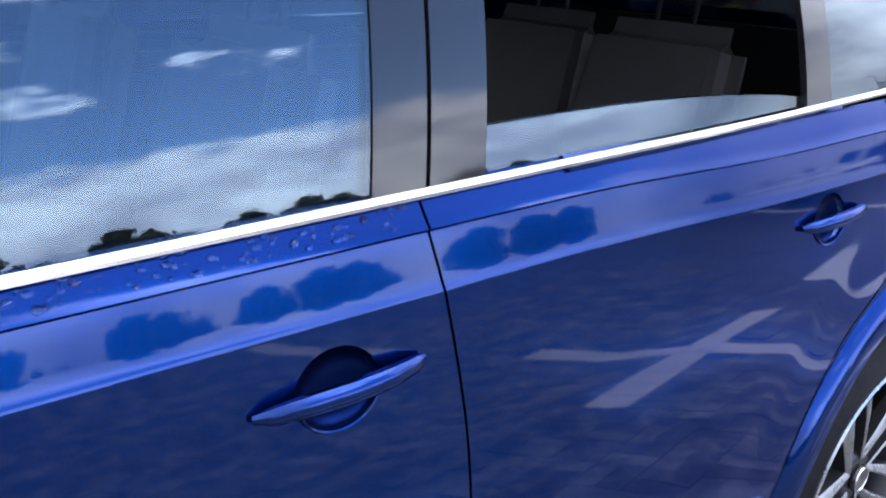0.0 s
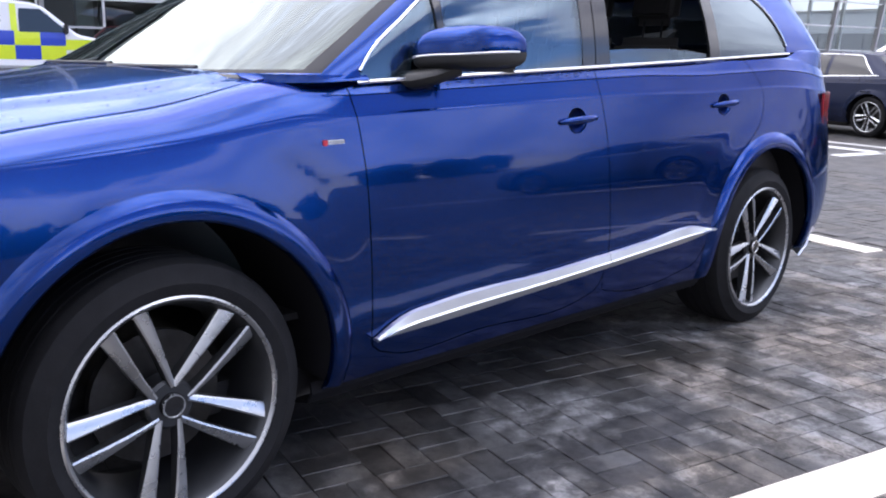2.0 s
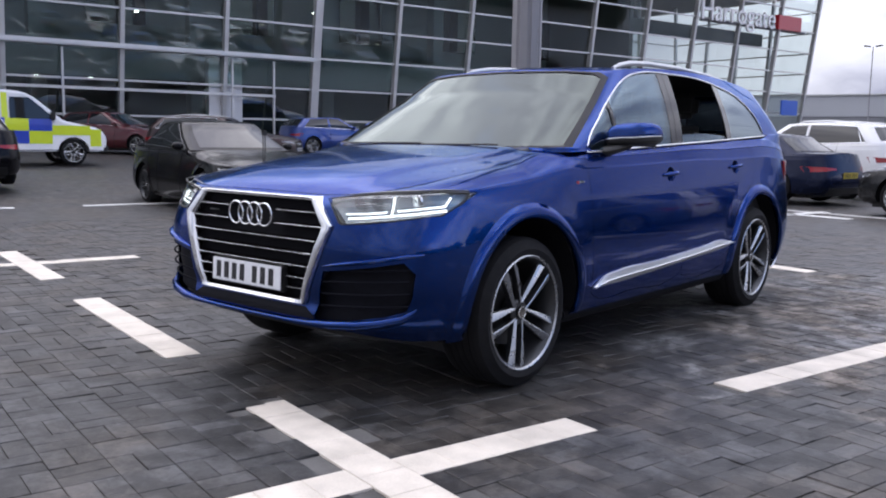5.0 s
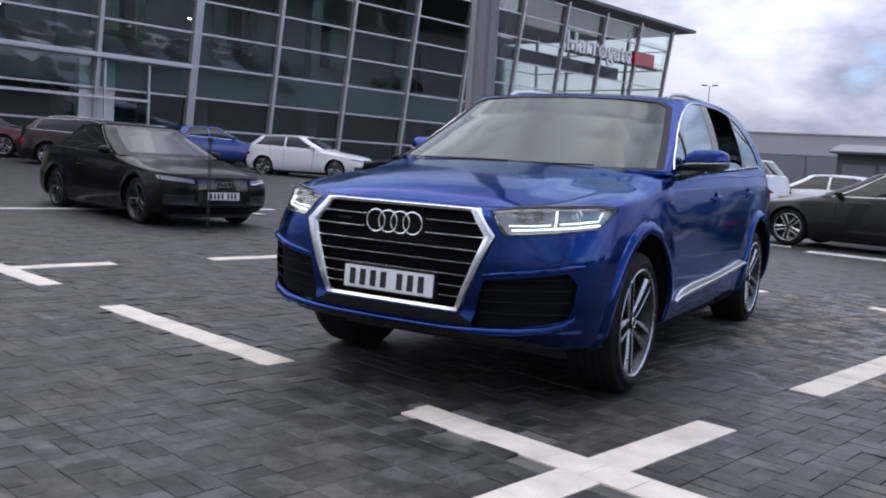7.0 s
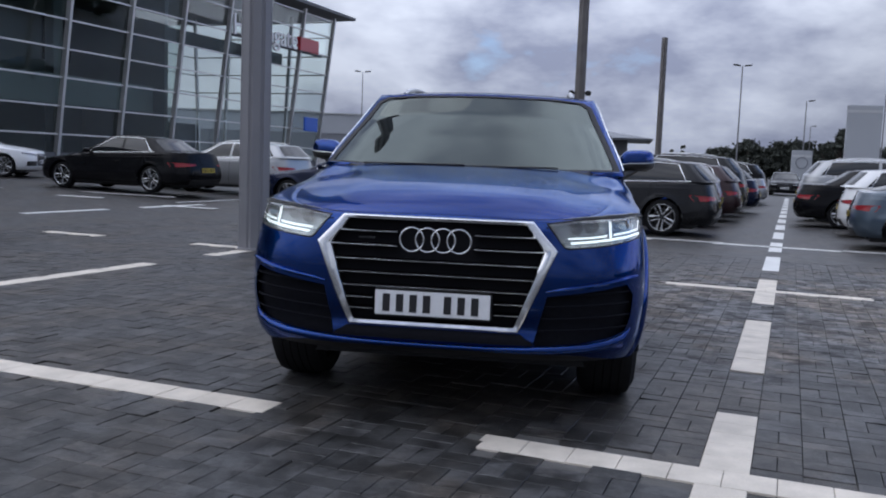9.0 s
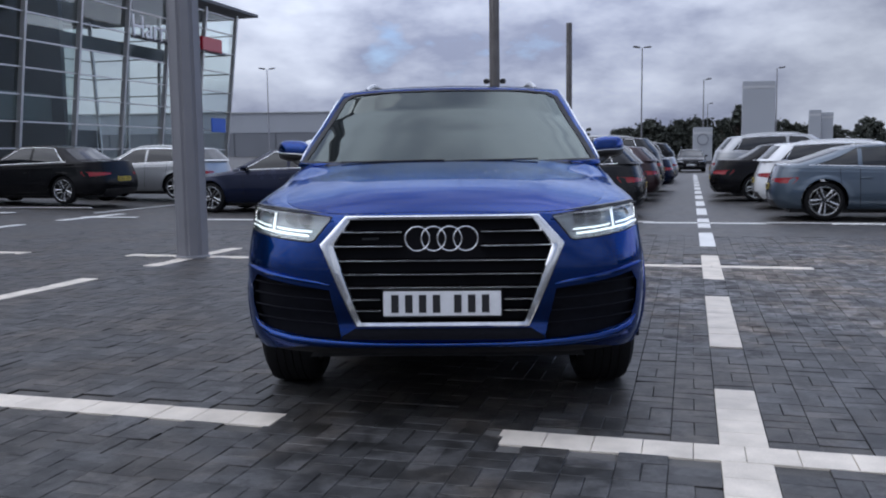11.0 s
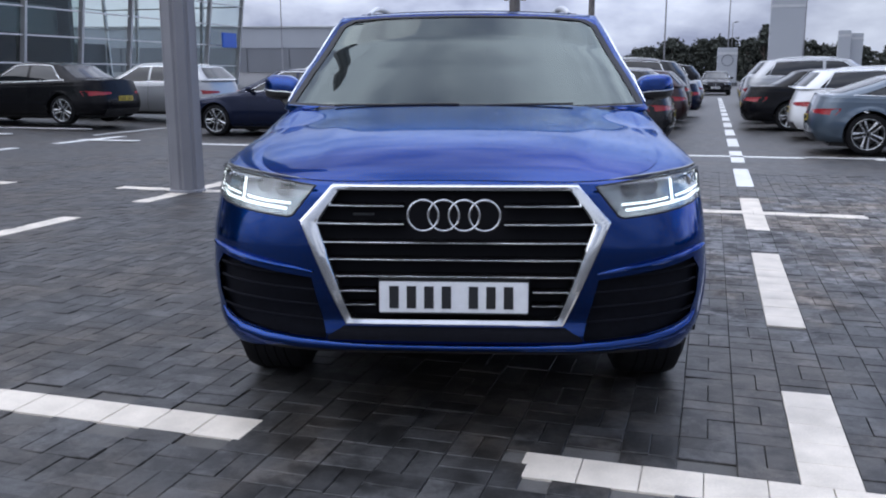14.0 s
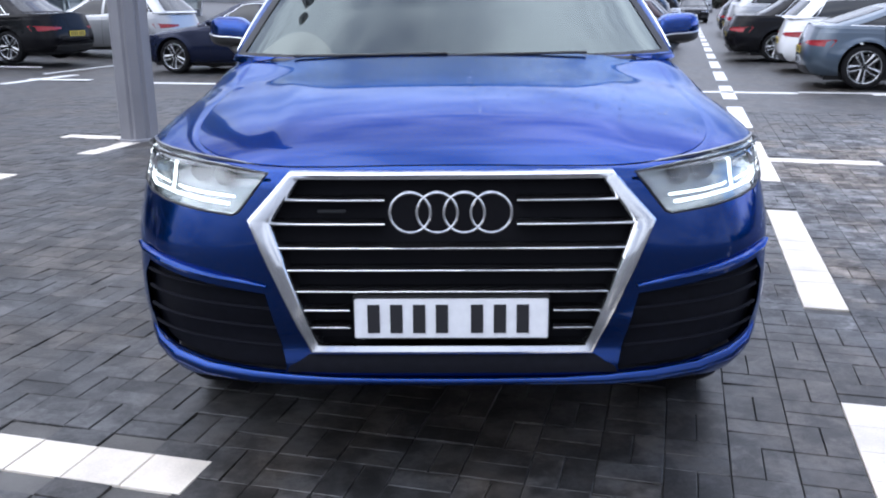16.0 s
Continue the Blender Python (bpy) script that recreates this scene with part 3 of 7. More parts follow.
class Shape:
    """The outer skin of a car: front axle at the origin, nose towards -y, left side towards +x."""

    def __init__(s, W=.955, F=1.0, wb=2.994, R=1.0, belt=1.145, belt_slope=.043, zs=1.0, hood=None, cowl=.28, blend=(.35, .62), nose=.0,
                 cf=(.30, 1.10), cl=(.34, .30), ce=(3.45, 3.30), cr=(4.02, 3.74), roof=None, Wc=(.914, .085, .094), crown=.03, tyre=.38, flare=.022, sill=.30, arch=.46, rear_n=4.0, blister=0.0, rear_in=.12, taper=0.0, tail_drop=0.0):
        s.W, s.F, s.wb, s.R, s.belt, s.belt_slope, s.zs, s.cowl, s.blend, s.nose = W, F, wb, R, belt, belt_slope, zs, cowl, blend, nose
        s.cf, s.cl, s.ce, s.cr, s.Wc, s.crown, s.tyre, s.flare, s.sill, s.arch, s.rear_n = cf, cl, ce, cr, Wc, crown, tyre, flare, sill, arch, rear_n
        s.hood_z = curve(hood or [(-.87, .968), (-.80, 1.004), (-.70, 1.036), (-.5, 1.080), (-.25, 1.120), (0, 1.150), (.25, 1.178), (.6, 1.205)])
        s.roof_z = curve(roof or [(.9, 1.61), (1.1, 1.635), (1.4, 1.666), (1.9, 1.694), (2.4, 1.696), (3.0, 1.672), (3.5, 1.625), (3.8, 1.590)])
        s.blister, s.rear_in, s.taper, s.tail_drop = blister, rear_in, taper, tail_drop
        s.end = wb + .05
        s.zmid = .93 * zs

    def slim(s, y, h):
        """How much narrower the cabin gets towards its tail."""
        return 1 - s.taper * step(2.1, 3.7, np.asarray(y, float)) * (1 + .35 * h)

    def zb(s, y):
        return s.belt + s.belt_slope * np.clip(y, 0, s.end + .35)

    def H(s, x, y):
        ax = np.abs(x)
        return s.hood_z(y) - .055 * (ax / .8) ** 2.5 * (1 - .72 * step(.02, .44, y)) + .009 * (1 - step(-.050, .055, ax - .50 - .13 * step(-.85, .35, y))) * step(-.86, -.55, y)

    def columns(s, na, nb, ns, nr):
        q = np.linspace(0, .794, na)
        p = np.linspace(.794, 0, nb + 1)[1:]
        front = np.r_[np.arcsin(q ** 1.5), np.arccos(np.clip(p, 0, 1) ** 1.5)]
        ys = np.linspace(0, s.end, ns + 1)[1:]
        p = np.linspace(0, .86, nr // 2 + 1)[1:]
        q = np.linspace(.841, 0, nr - nr // 2 + 1)[1:]
        rear = np.r_[np.arccos(p ** 2), np.arcsin(np.clip(q, 0, 1) ** 2)]
        return front, ys, np.sort(rear)[::-1]

    def outline(s, W, F, n, R, cols, y0=0.0, y1=None, nr=4.0):
        """Half of a plan outline, front centre to rear centre: x, y."""
        front, ys, rear = cols
        y1 = s.end if y1 is None else y1
        W = np.asarray(W, float)
        wf = W[: len(front)] if W.ndim else W
        ws = W[len(front): len(front) + len(ys)] if W.ndim else W
        wr = W[len(front) + len(ys):] if W.ndim else W
        sn, cs = np.sin(front).clip(0), np.cos(front).clip(0)
        x = np.r_[wf * sn ** (2 / n), ws * np.ones(len(ys)), wr * np.sin(rear).clip(0) ** (2 / nr)]
        y = np.r_[y0 - F * cs ** (2 / n), y0 + (y1 - y0) * ys / s.end, y1 + R * np.cos(rear).clip(0) ** (2 / nr)]
        return x, y

    def body(s, na=22, nb=18, ns=140, nr=30, low=34):
        cols = s.columns(na, nb, ns, nr)
        levels = []
        for z in np.linspace(s.sill, s.zmid, low):
            zz = z / s.zs
            x, y = s.outline(s.W + LOW_W(zz), s.F * LOW_F(zz), nose_n(zz), s.R * LOW_R(zz), cols, nr=s.rear_n)
            levels.append((x, y, np.full(len(x), z)))
        n = len(levels[0][0])
        xt, yt = s.outline(s.W - .165, s.F * .868, 4.5, s.R * (1.02 - s.rear_in), cols, nr=s.rear_n)
        b = step(s.blend[0], s.blend[1], yt)
        xt = xt + b * .131 * np.where(yt > s.end, np.sin(np.r_[np.full(n - len(cols[2]), np.pi / 2), cols[2]]) ** (2 / s.rear_n), 1)
        zt = (1 - b) * s.H(xt, yt) + b * s.zb(yt) - s.tail_drop * (.24 * step(1.9, 2.5, yt) + step(3.0, 4.0, yt))
        for f in (.08, .16, .24, .32, .40, .48, .55, .59, .60, .612, .64, .68, .72, .76, .80, .83, .845, .865, .90, .93, .965, 1.0):
            wd, wf = s.W + np.interp(f, DOOR_F, DOOR_W), s.W + np.interp(f, DOOR_F, FEND_W)
            x, y = s.outline((1 - b) * wf + b * wd, s.F * (.910 - .042 * f), 3.8 + .7 * f * f, s.R * (1.02 - s.rear_in * f), cols, nr=s.rear_n)
            levels.append((x, y, s.zmid + (zt - s.zmid) * f))
        P = np.stack([np.stack(l, -1) for l in levels], 1)          # column, level, xyz
        for yw in (0.0, s.wb):
            r = np.hypot(P[..., 1] - yw, P[..., 2] - s.tyre)
            P[..., 0] += s.flare * (1 - step(.500 * s.arch / .46, .530 * s.arch / .46, r)) * step(.3, .6, P[..., 0])
            P[..., 0] += s.blister * (1 - step(.50, .68, r)) * step(.3, .6, P[..., 0]) * step(-.45, -.2, P[..., 1])
        return s.ring(P)

    def ring(s, P):
        M = P[-2:0:-1].copy()
        M[..., 0] *= -1
        return np.concatenate([P, M])

    def side_x(s, y, z):
        """Half width of the skin at the flank."""
        zt = float(s.zb(y))
        if z <= s.zmid:
            x = s.W + float(LOW_W(z / s.zs))
        else:
            x = s.W + float(np.interp((z - s.zmid) / (zt - s.zmid), DOOR_F, DOOR_W))
        for yw in (0.0, s.wb):
            r = math.hypot(y - yw, z - s.tyre)
            x += s.flare * (1 - float(step(.500 * s.arch / .46, .530 * s.arch / .46, r))) + s.blister * (1 - float(step(.50, .68, r))) * float(step(-.45, -.2, y))
        return x

    def front_y(s, x, z):
        zz = min(z / s.zs, .97)
        W, F = s.W + float(LOW_W(zz)), s.F * float(LOW_F(zz))
        n = nose_n(zz)
        return -F * max(0.0, 1 - min(1, abs(x) / W) ** n) ** (1 / n)

    def rear_y(s, x, z):
        zz = min(z / s.zs, .97)
        W, R = s.W + float(LOW_W(zz)), s.R * float(LOW_R(zz))
        return s.end + R * max(0.0, 1 - min(1, abs(x) / W) ** s.rear_n) ** (1 / s.rear_n)

    def cw(s, h):
        return s.Wc[0] - s.Wc[1] * h - s.Wc[2] * h * h

    def roof_at(s, x, y):
        return s.roof_z(y) + s.crown * (1 - (x / s.cw(1.0)) ** 2)

    def cabin_low(s, y):
        return np.maximum(s.belt + .028, s.zb(y)) if s.belt_slope > 0 else s.zb(y)

    def cabin(s, na=16, nb=16, ns=90, nr=24, levels=22):
        cols = s.columns(na, nb, ns, nr)
        out = []
        for h in np.linspace(0, 1, levels):
            L = lambda ab: ab[0] + (ab[1] - ab[0]) * h
            y0 = L(s.cf) + L(s.cl)
            x, y = s.outline(s.cw(h), L(s.cl), CAB_N, L(s.cr) - L(s.ce), cols, y0, L(s.ce), nr=3.0)
            x = x * s.slim(y, h)
            zl = s.cabin_low(y)
            out.append(np.stack([x, y, zl + (s.roof_at(x, y) - zl) * h], -1))
        return s.ring(np.stack(out, 1))

    def cabin_x(s, y, z):
        zl = float(s.cabin_low(y))
        h = .5
        for _ in range(6):
            h = (z - zl) / (float(s.roof_at(s.cw(h), y)) - zl)
        y0, cl = s.cf[0] + s.cl[0] + (s.cf[1] + s.cl[1] - s.cf[0] - s.cl[0]) * h, s.cl[0] + (s.cl[1] - s.cl[0]) * h
        k = min(.98, max(0.0, (y0 - y) / cl))
        return s.cw(h) * (1 - k ** CAB_N) ** (1 / CAB_N) * float(s.slim(y, h))

    def screen(s, x, h, rear=False):
        """A point of the windscreen or of the rear screen."""
        L = lambda ab: ab[0] + (ab[1] - ab[0]) * h
        W = s.cw(h)
        if rear:
            y = L(s.ce) + (L(s.cr) - L(s.ce)) * max(0, 1 - (abs(x) / W) ** 3) ** (1 / 3)
        else:
            y = L(s.cf) + L(s.cl) * (1 - max(0, 1 - (abs(x) / W) ** CAB_N) ** (1 / CAB_N))
        zl = float(s.cabin_low(y))
        return x, y, zl + (float(s.roof_at(x, y)) - zl) * h

    def roof(s, lift=0.0, ny=26, nx=25):
        """Rows across the roof."""
        rows = []
        for v in np.linspace(0, 1, ny):
            row = []
            for u in np.sin(np.linspace(-1, 1, nx) * math.pi / 2):
                W = s.cw(1.0)
                x = u * W * .999
                k = abs(u) * .999
                yf = s.cf[1] + s.cl[1] * (1 - (1 - k ** CAB_N) ** (1 / CAB_N))
                yr = s.ce[1] + (s.cr[1] - s.ce[1]) * (1 - k ** 3) ** (1 / 3)
                y = yf + (yr - yf) * v
                row.append((x * float(s.slim(y, 1.0)), y, float(s.roof_at(x, y)) + lift))
            rows.append(row)
        return np.array(rows)

    def bonnet(s, gap=.005, ny=40, nx=49, back=None):
        W, F = s.W - .165 - gap, s.F * .868 - gap
        rows = []
        for v in np.linspace(0, 1, ny):
            row = []
            for u in np.sin(np.linspace(-1, 1, nx) * math.pi / 2):
                x, k = u * W * .9999, abs(u) * .9999
                yf = -F * (1 - k ** 4.5) ** (1 / 4.5)
                yr = s.cowl + .19 * (x / .79) ** 2 if back is None else back
                y = yf + (yr - yf) * v
                row.append((x, y, float(s.H(x, y))))
            rows.append(row)
        return np.array(rows)


def slab_ring(P, thick):
    """A closed ring-shaped shell of some thickness from outer points P."""
    m, n = P.shape[:2]
    du = np.roll(P, -1, 0) - np.roll(P, 1, 0)
    dv = np.gradient(P, axis=1)
    N = np.cross(du, dv)
    N /= np.linalg.norm(N, axis=2, keepdims=True) + 1e-12
    c = P.mean((0, 1))
    if (N * (P - c)).sum() < 0:
        N = -N
    N[..., 2] = 0
    N /= np.linalg.norm(N, axis=2, keepdims=True) + 1e-12
    Q = P - N * thick
    V = np.concatenate([P.reshape(-1, 3), Q.reshape(-1, 3)])
    k = m * n
    F = grid_faces(m, n, wrap=True) + [tuple(i + k for i in f[::-1]) for f in grid_faces(m, n, wrap=True)]
    for i in range(m):
        j = (i + 1) % m
        F.append((i * n, i * n + k, j * n + k, j * n))
        F.append((i * n + n - 1, j * n + n - 1, j * n + n - 1 + k, i * n + n - 1 + k))
    return mesh_from(V, F, None)


def disc_prism(y, z, r, lo, hi, seg=64):
    return prism([(y + r * math.cos(2 * math.pi * i / seg), z + r * math.sin(2 * math.pi * i / seg)) for i in range(seg)], "x", lo, hi)


def spline2(points, n=40):
    """A smooth 2D path through points."""
    P = np.array(points, float)
    d = np.r_[0, np.cumsum(np.linalg.norm(np.diff(P, axis=0), axis=1))]
    fx, fy = curve(list(zip(d, P[:, 0]))), curve(list(zip(d, P[:, 1])))
    s = np.linspace(0, d[-1], n)
    return [(float(a), float(b)) for a, b in zip(fx(s), fy(s))]


# ---- wheels ----
def wheel_meshes(r=.38, rim=.285, width=.285, face=.0, twin=5, seg=64, dark=True):
    """Meshes of a wheel whose outer face looks to +x, with its centre at the origin: tyre, rim, disc, cap."""
    w0, w1 = -width + .010, .010
    tyre = lathe_bm([(w0 + .02, rim - .004), (w0 + .004, rim + .02), (w0, r - .055), (w0 + .022, r - .012), (w0 + .045, r - .002), (w0 + .06, r), *[(w0 + .06 + (width - .12) * (k + f) / 4, r - d) for k in range(4) for f, d in ((.42, 0), (.45, .007), (.55, .007), (.58, 0))], (w1 - .06, r), (w1 - .045, r - .002),
                     (w1 - .022, r - .012), (w1, r - .055), (w1 + .002, rim + .035), (w1 - .004, rim + .012), (w1 - .012, rim - .006), (w1 - .05, rim - .012), (w0 + .05, rim - .012)], seg, closed=True)
    barrel = lathe_bm([(w0 + .03, rim - .014), (w0 + .03, rim - .03), (-.10, rim - .045), (-.02, rim - .022), (.000, rim - .010), (.006, rim - .005), (.008, rim - .001), (.004, rim + .004), (-.006, rim + .002), (-.012, rim - .010)], seg, closed=True)
    for f in barrel.faces:
        f.material_index = 1 if f.calc_center_median().x < -.008 else 0
    spokes = bmesh.new()
    for k in range(twin):
        for sgn in (-1, 1):
            a0 = 2 * math.pi * k / twin - math.pi / 2 - .16
            pts = []
            for q, rr, half, dep in ((0, .040, .008, .044), (1, .10, .0105, .040), (2, .18, .0155, .034), (3, rim - .012, .022, .026)):
                off = sgn * (.0275 + .0068 * q)
                pts.append((rr, off, half, dep))
            rings = []
            for rr, off, half, dep in pts:
                fx = face - .006 - .028 * (1 - rr / rim) ** 1.5
                ring = []
                lo_, hi_ = (0, .40 * half) if sgn > 0 else (.40 * half, 0)
                for o, x in ((off - half, fx - dep), (off - half, fx - .004 - lo_ * 1.1 if lo_ else fx - .003), (off - half + .005, fx - lo_), (off + half - .005, fx - hi_), (off + half, fx - .004 - hi_ * 1.1 if hi_ else fx - .003), (off + half, fx - dep)):
                    c, s_ = math.cos(a0), math.sin(a0)
                    ring.append(spokes.verts.new((x, rr * c - o * s_, rr * s_ + o * c)))
                rings.append(ring)
            for r0, r1 in zip(rings, rings[1:]):
                for i in range(6):
                    f = spokes.faces.new((r0[i], r0[(i + 1) % 6], r1[(i + 1) % 6], r1[i]))
                    f.material_index = 0 if i in (1, 2, 3) else 1
            spokes.faces.new(rings[0]), spokes.faces.new(rings[-1])
    bmesh.ops.recalc_face_normals(spokes, faces=spokes.faces)
    hub = lathe_bm([(-.10, .066), (-.042, .066), (-.034, .058), (-.034, .036)], 40)
    cap = lathe_bm([(-.034, .033), (-.022, .033), (-.018, .030), (-.018, .0005)], 32)
    capring = lathe_bm([(-.0185, .026), (-.0165, .027), (-.0165, .030), (-.019, .031)], 32, closed=True)
    disc = lathe_bm([(-.14, .175), (-.115, .175), (-.115, .06), (-.14, .06)], 40, closed=True)
    return dict(tyre=bm_mesh(tyre, RUBBER), barrel=bm_mesh(barrel, [RIM_FACE, RIM_DARK]), spokes=bm_mesh(spokes, [RIM_FACE, RIM_DARK]), hub=bm_mesh(hub, RIM_DARK), cap=bm_mesh(cap, BLACK_GLOSS), ring=bm_mesh(capring, CHROME), disc=bm_mesh(disc, DISC))


def add_wheels(car, meshes, positions, z):
    """Four wheels under a car: positions are (x, y); the sign of x turns the face outwards."""
    for x, y in positions:
        m = pose(x, y, z) if x > 0 else pose(x, y, z, 0, 0, 180)
        ty = part("wheel", meshes["barrel"], None, car, "two-tone alloy wheel with paired spokes", at=m)
        for nm, key in (("tyre", "tyre"), ("spokes", "spokes"), ("hub", "hub"), ("hub_cap", "cap"), ("cap_ring", "ring"), ("brake_disc", "disc")):
            part(nm, meshes[key], None, ty)


def bars_plate(parent, name, at, face, w=.52, h=.111, two=(4, 3)):
    """A number plate with plain dark bars in place of its characters."""
    pl = part(name, box_bm(-w / 2, w / 2, -.006, .0, -h / 2, h / 2, .003), face, parent, at=at)
    cw, gap, n = .050 * w / .52, .011 * w / .52, sum(two)
    total = n * cw + (n - 1) * gap + .033 * w / .52
    x = -total / 2
    me = bm_mesh(box_bm(0, cw * .66, -.0085, -.0055, -h * .355, h * .355), INK)
    for k in range(n):
        if k == two[0]:
            x += .033 * w / .52
        part("plate_bar", me, None, pl, at=pose(x, 0, 0))
        x += cw + gap
    return pl

# ---- the blue car ----
Q = Shape(flare=0.0, cowl=.33, blister=.007, rear_in=.03, taper=.058, tail_drop=.085)
blue_car = thing("blue_suv", "glossy metallic blue large estate car standing across the bay markings", "car")


HL = [(.490, .953), (.62, .970), (.76, .984), (.90, .993), (.938, .985), (.934, .94), (.914, .889), (.80, .868), (.70, .855), (.590, .845), (.572, .852)]
INTAKE = [(.505, .632), (.62, .648), (.75, .668), (.86, .690), (.893, .64), (.885, .54), (.862, .475), (.80, .452), (.65, .425), (.46, .408), (.455, .425)]
GR_OUT = [(-.43, .960), (.43, .960), (.545, .835), (.385, .466), (-.385, .466), (-.545, .835)]
GR_IN = [(-.396, .938), (.396, .938), (.482, .828), (.358, .491), (-.358, .491), (-.478, .828)]
CHIN = [(-1.2, .2), (1.2, .2), (1.2, .305), (.90, .318), (.80, .338), (.66, .366), (.50, .376), (-.50, .376), (-.66, .366), (-.80, .338), (-.90, .318), (-1.2, .305)]
flip = lambda poly: [(-x, z) for x, z in poly[::-1]]
shrink = lambda poly, k: [(np.mean([p[0] for p in poly]) + k * (x - np.mean([p[0] for p in poly])), np.mean([p[1] for p in poly]) + k * (z - np.mean([p[1] for p in poly]))) for x, z in poly]
GR_CUT = [((a[0] + b[0]) / 2, (a[1] + b[1]) / 2) for a, b in zip(GR_OUT, GR_IN)]

shell = slab_ring(Q.body(), .010)
HANDLES = (("front", 1.455, 1.665, 1.030), ("rear", 2.475, 2.68, 1.062))


def handle_bowl(sgn, y0, y1, z0, k=1.0):
    """The round hollow behind a door handle, as a whole ellipsoid."""
    bm = bmesh.new()
    bmesh.ops.create_uvsphere(bm, u_segments=32, v_segments=20, radius=1)
    bmesh.ops.scale(bm, vec=(.032 * k, .053 * k, .047 * k), verts=bm.verts)
    bmesh.ops.translate(bm, vec=(sgn * (Q.side_x((y0 + y1) / 2, z0) + .002), (y0 + y1) / 2 - .004, z0 - .003), verts=bm.verts)
    return bm


lens = boolean(shell.copy(), cutter(prism(shrink(HL, .985), "y", -1.2, -.39), prism(shrink(flip(HL), .985), "y", -1.2, -.39)), "INTERSECT")
shell = boolean(shell, cutter(*[disc_prism(y, .385, .468, lo, hi) for y in (0.0, 2.994) for lo, hi in ((.5, 1.3), (-1.3, -.5))],
                              prism(GR_CUT, "y", -1.2, -.5), prism(HL, "y", -1.2, -.38), prism(flip(HL), "y", -1.2, -.38),
                              prism(INTAKE, "y", -1.2, -.38), prism(flip(INTAKE), "y", -1.2, -.38)))
FRONT_DOOR = [(.555, 1.40), (.562, 1.17), (.575, 1.10), (.592, .95), (.600, .70), (.606, .50), (.625, .395), (.70, .362), (1.1, .358), (1.62, .362), (1.715, .395), (1.742, .48), (1.742, .70), (1.728, .95), (1.70, 1.12), (1.682, 1.21), (1.675, 1.40)]
REAR_DOOR = [(1.738, .44), (1.75, .385), (1.82, .362), (2.30, .362), (2.40, .385), (2.455, .46), (2.49, .58), (2.55, .70), (2.66, .82), (2.80, .905), (2.90, .985), (2.93, 1.07), (2.90, 1.15), (2.82, 1.22), (2.77, 1.27), (2.75, 1.42)]
shell = boolean(shell, cutter(prism(CHIN, "y", -1.2, -.40)))
for sgn in (1, -1):
    for name, y0, y1, z0 in HANDLES:
        shell = boolean(shell, bm_mesh(handle_bowl(sgn, y0, y1, z0), BLUE))
shell = boolean(shell, cutter(prism(ribbon(spline2(FRONT_DOOR, 70), .004), "x", -1.3, 1.3)))
shell = boolean(shell, cutter(prism(ribbon(spline2(REAR_DOOR, 70), .004), "x", -1.3, 1.3)))
doors = {}
for me, c, size in islands(shell):
    if size[1] > 3 or abs(c[0]) < .3:
        me.materials.append(BLUE)
        body = part("body", smooth_mesh(me), None, blue_car, "glossy metallic blue body panels")
    elif size[2] > .3:
        me.materials.append(BLUE)
        key = ("front" if c[1] < 1.5 else "rear", 1 if c[0] > 0 else -1)
        doors[key] = part(key[0] + "_door", smooth_mesh(me), None, blue_car)
for me, c, size in islands(lens):
    if max(size) > .2:
        me.materials.append(GLASS)
        sgn = 1 if c[0] > 0 else -1
        lamp = part("headlight", smooth_mesh(me), None, blue_car, "clear headlight with a lit white daytime strip")
        lamp.visible_shadow = False
        poly = HL if sgn > 0 else flip(HL)
        # back shell of the lamp
        rows = []
        for u in np.linspace(0, 1, 24):
            x = .50 + .43 * u
            zl, zh = float(np.interp(x, [.49, .59, .70, .80, .914, .938], [.935, .845, .855, .868, .889, .95])), float(np.interp(x, [.49, .62, .76, .90, .935], [.953, .970, .984, .993, .985]))
            rows.append([(sgn * x, Q.front_y(x, z) + .045 + .02 * math.sin(math.pi * v), z) for v, z in ((v, zl - .01 + (zh - zl + .02) * v) for v in np.linspace(0, 1, 7))])
        part("reflector", patch_mesh(rows, LAMP_SHELL, .006, toward=(0, -3, .9)), None, lamp)
        strip = lambda pts, r: tube_bm([(sgn * x, Q.front_y(x, z) + .022, z) for x, z in pts], r, 6)
        drl = strip([(.60, .868), (.68, .875), (.76, .884), (.84, .894), (.912, .908)], .0048)
        drl = join_bm(drl, strip([(.585, .887), (.68, .893), (.745, .900), (.755, .904)], .0036))
        drl = join_bm(drl, strip([(.775, .886), (.772, .92), (.768, .965)], .0045))
        drl = join_bm(drl, strip([(.79, .907), (.85, .916), (.905, .927), (.910, .966)], .0036))
        part("daytime_strip", drl, LAMP_ON, lamp, "lit white light strip")
        for k, x in enumerate((.62, .69, .835)):
            z = .934
            pj = lathe_bm([(.0, .012), (-.012, .030), (-.02, .026), (-.016, .002)], 20, "y", (sgn * x, Q.front_y(x, z) + .055, z + .008 * k))
            part("projector", pj, BLACK_GLOSS if k < 2 else CHROME, lamp)
        edge = [(sgn * x, Q.front_y(x, z) - .001, z) for x, z in [p for a, b in zip(HL, HL[1:] + HL[:1]) for p in (a, ((a[0] + b[0]) / 2, (a[1] + b[1]) / 2))]]
        part("lamp_gasket", tube_bm(edge, .004, 5, closed=True), BLACK_PLASTIC, lamp)

# bonnet with its shut line and the two raised folds
hb = patch_mesh(Q.bonnet(), BLUE, .012, toward=(0, 0, 5))
bonnet = part("bonnet", hb, None, blue_car)
# grille


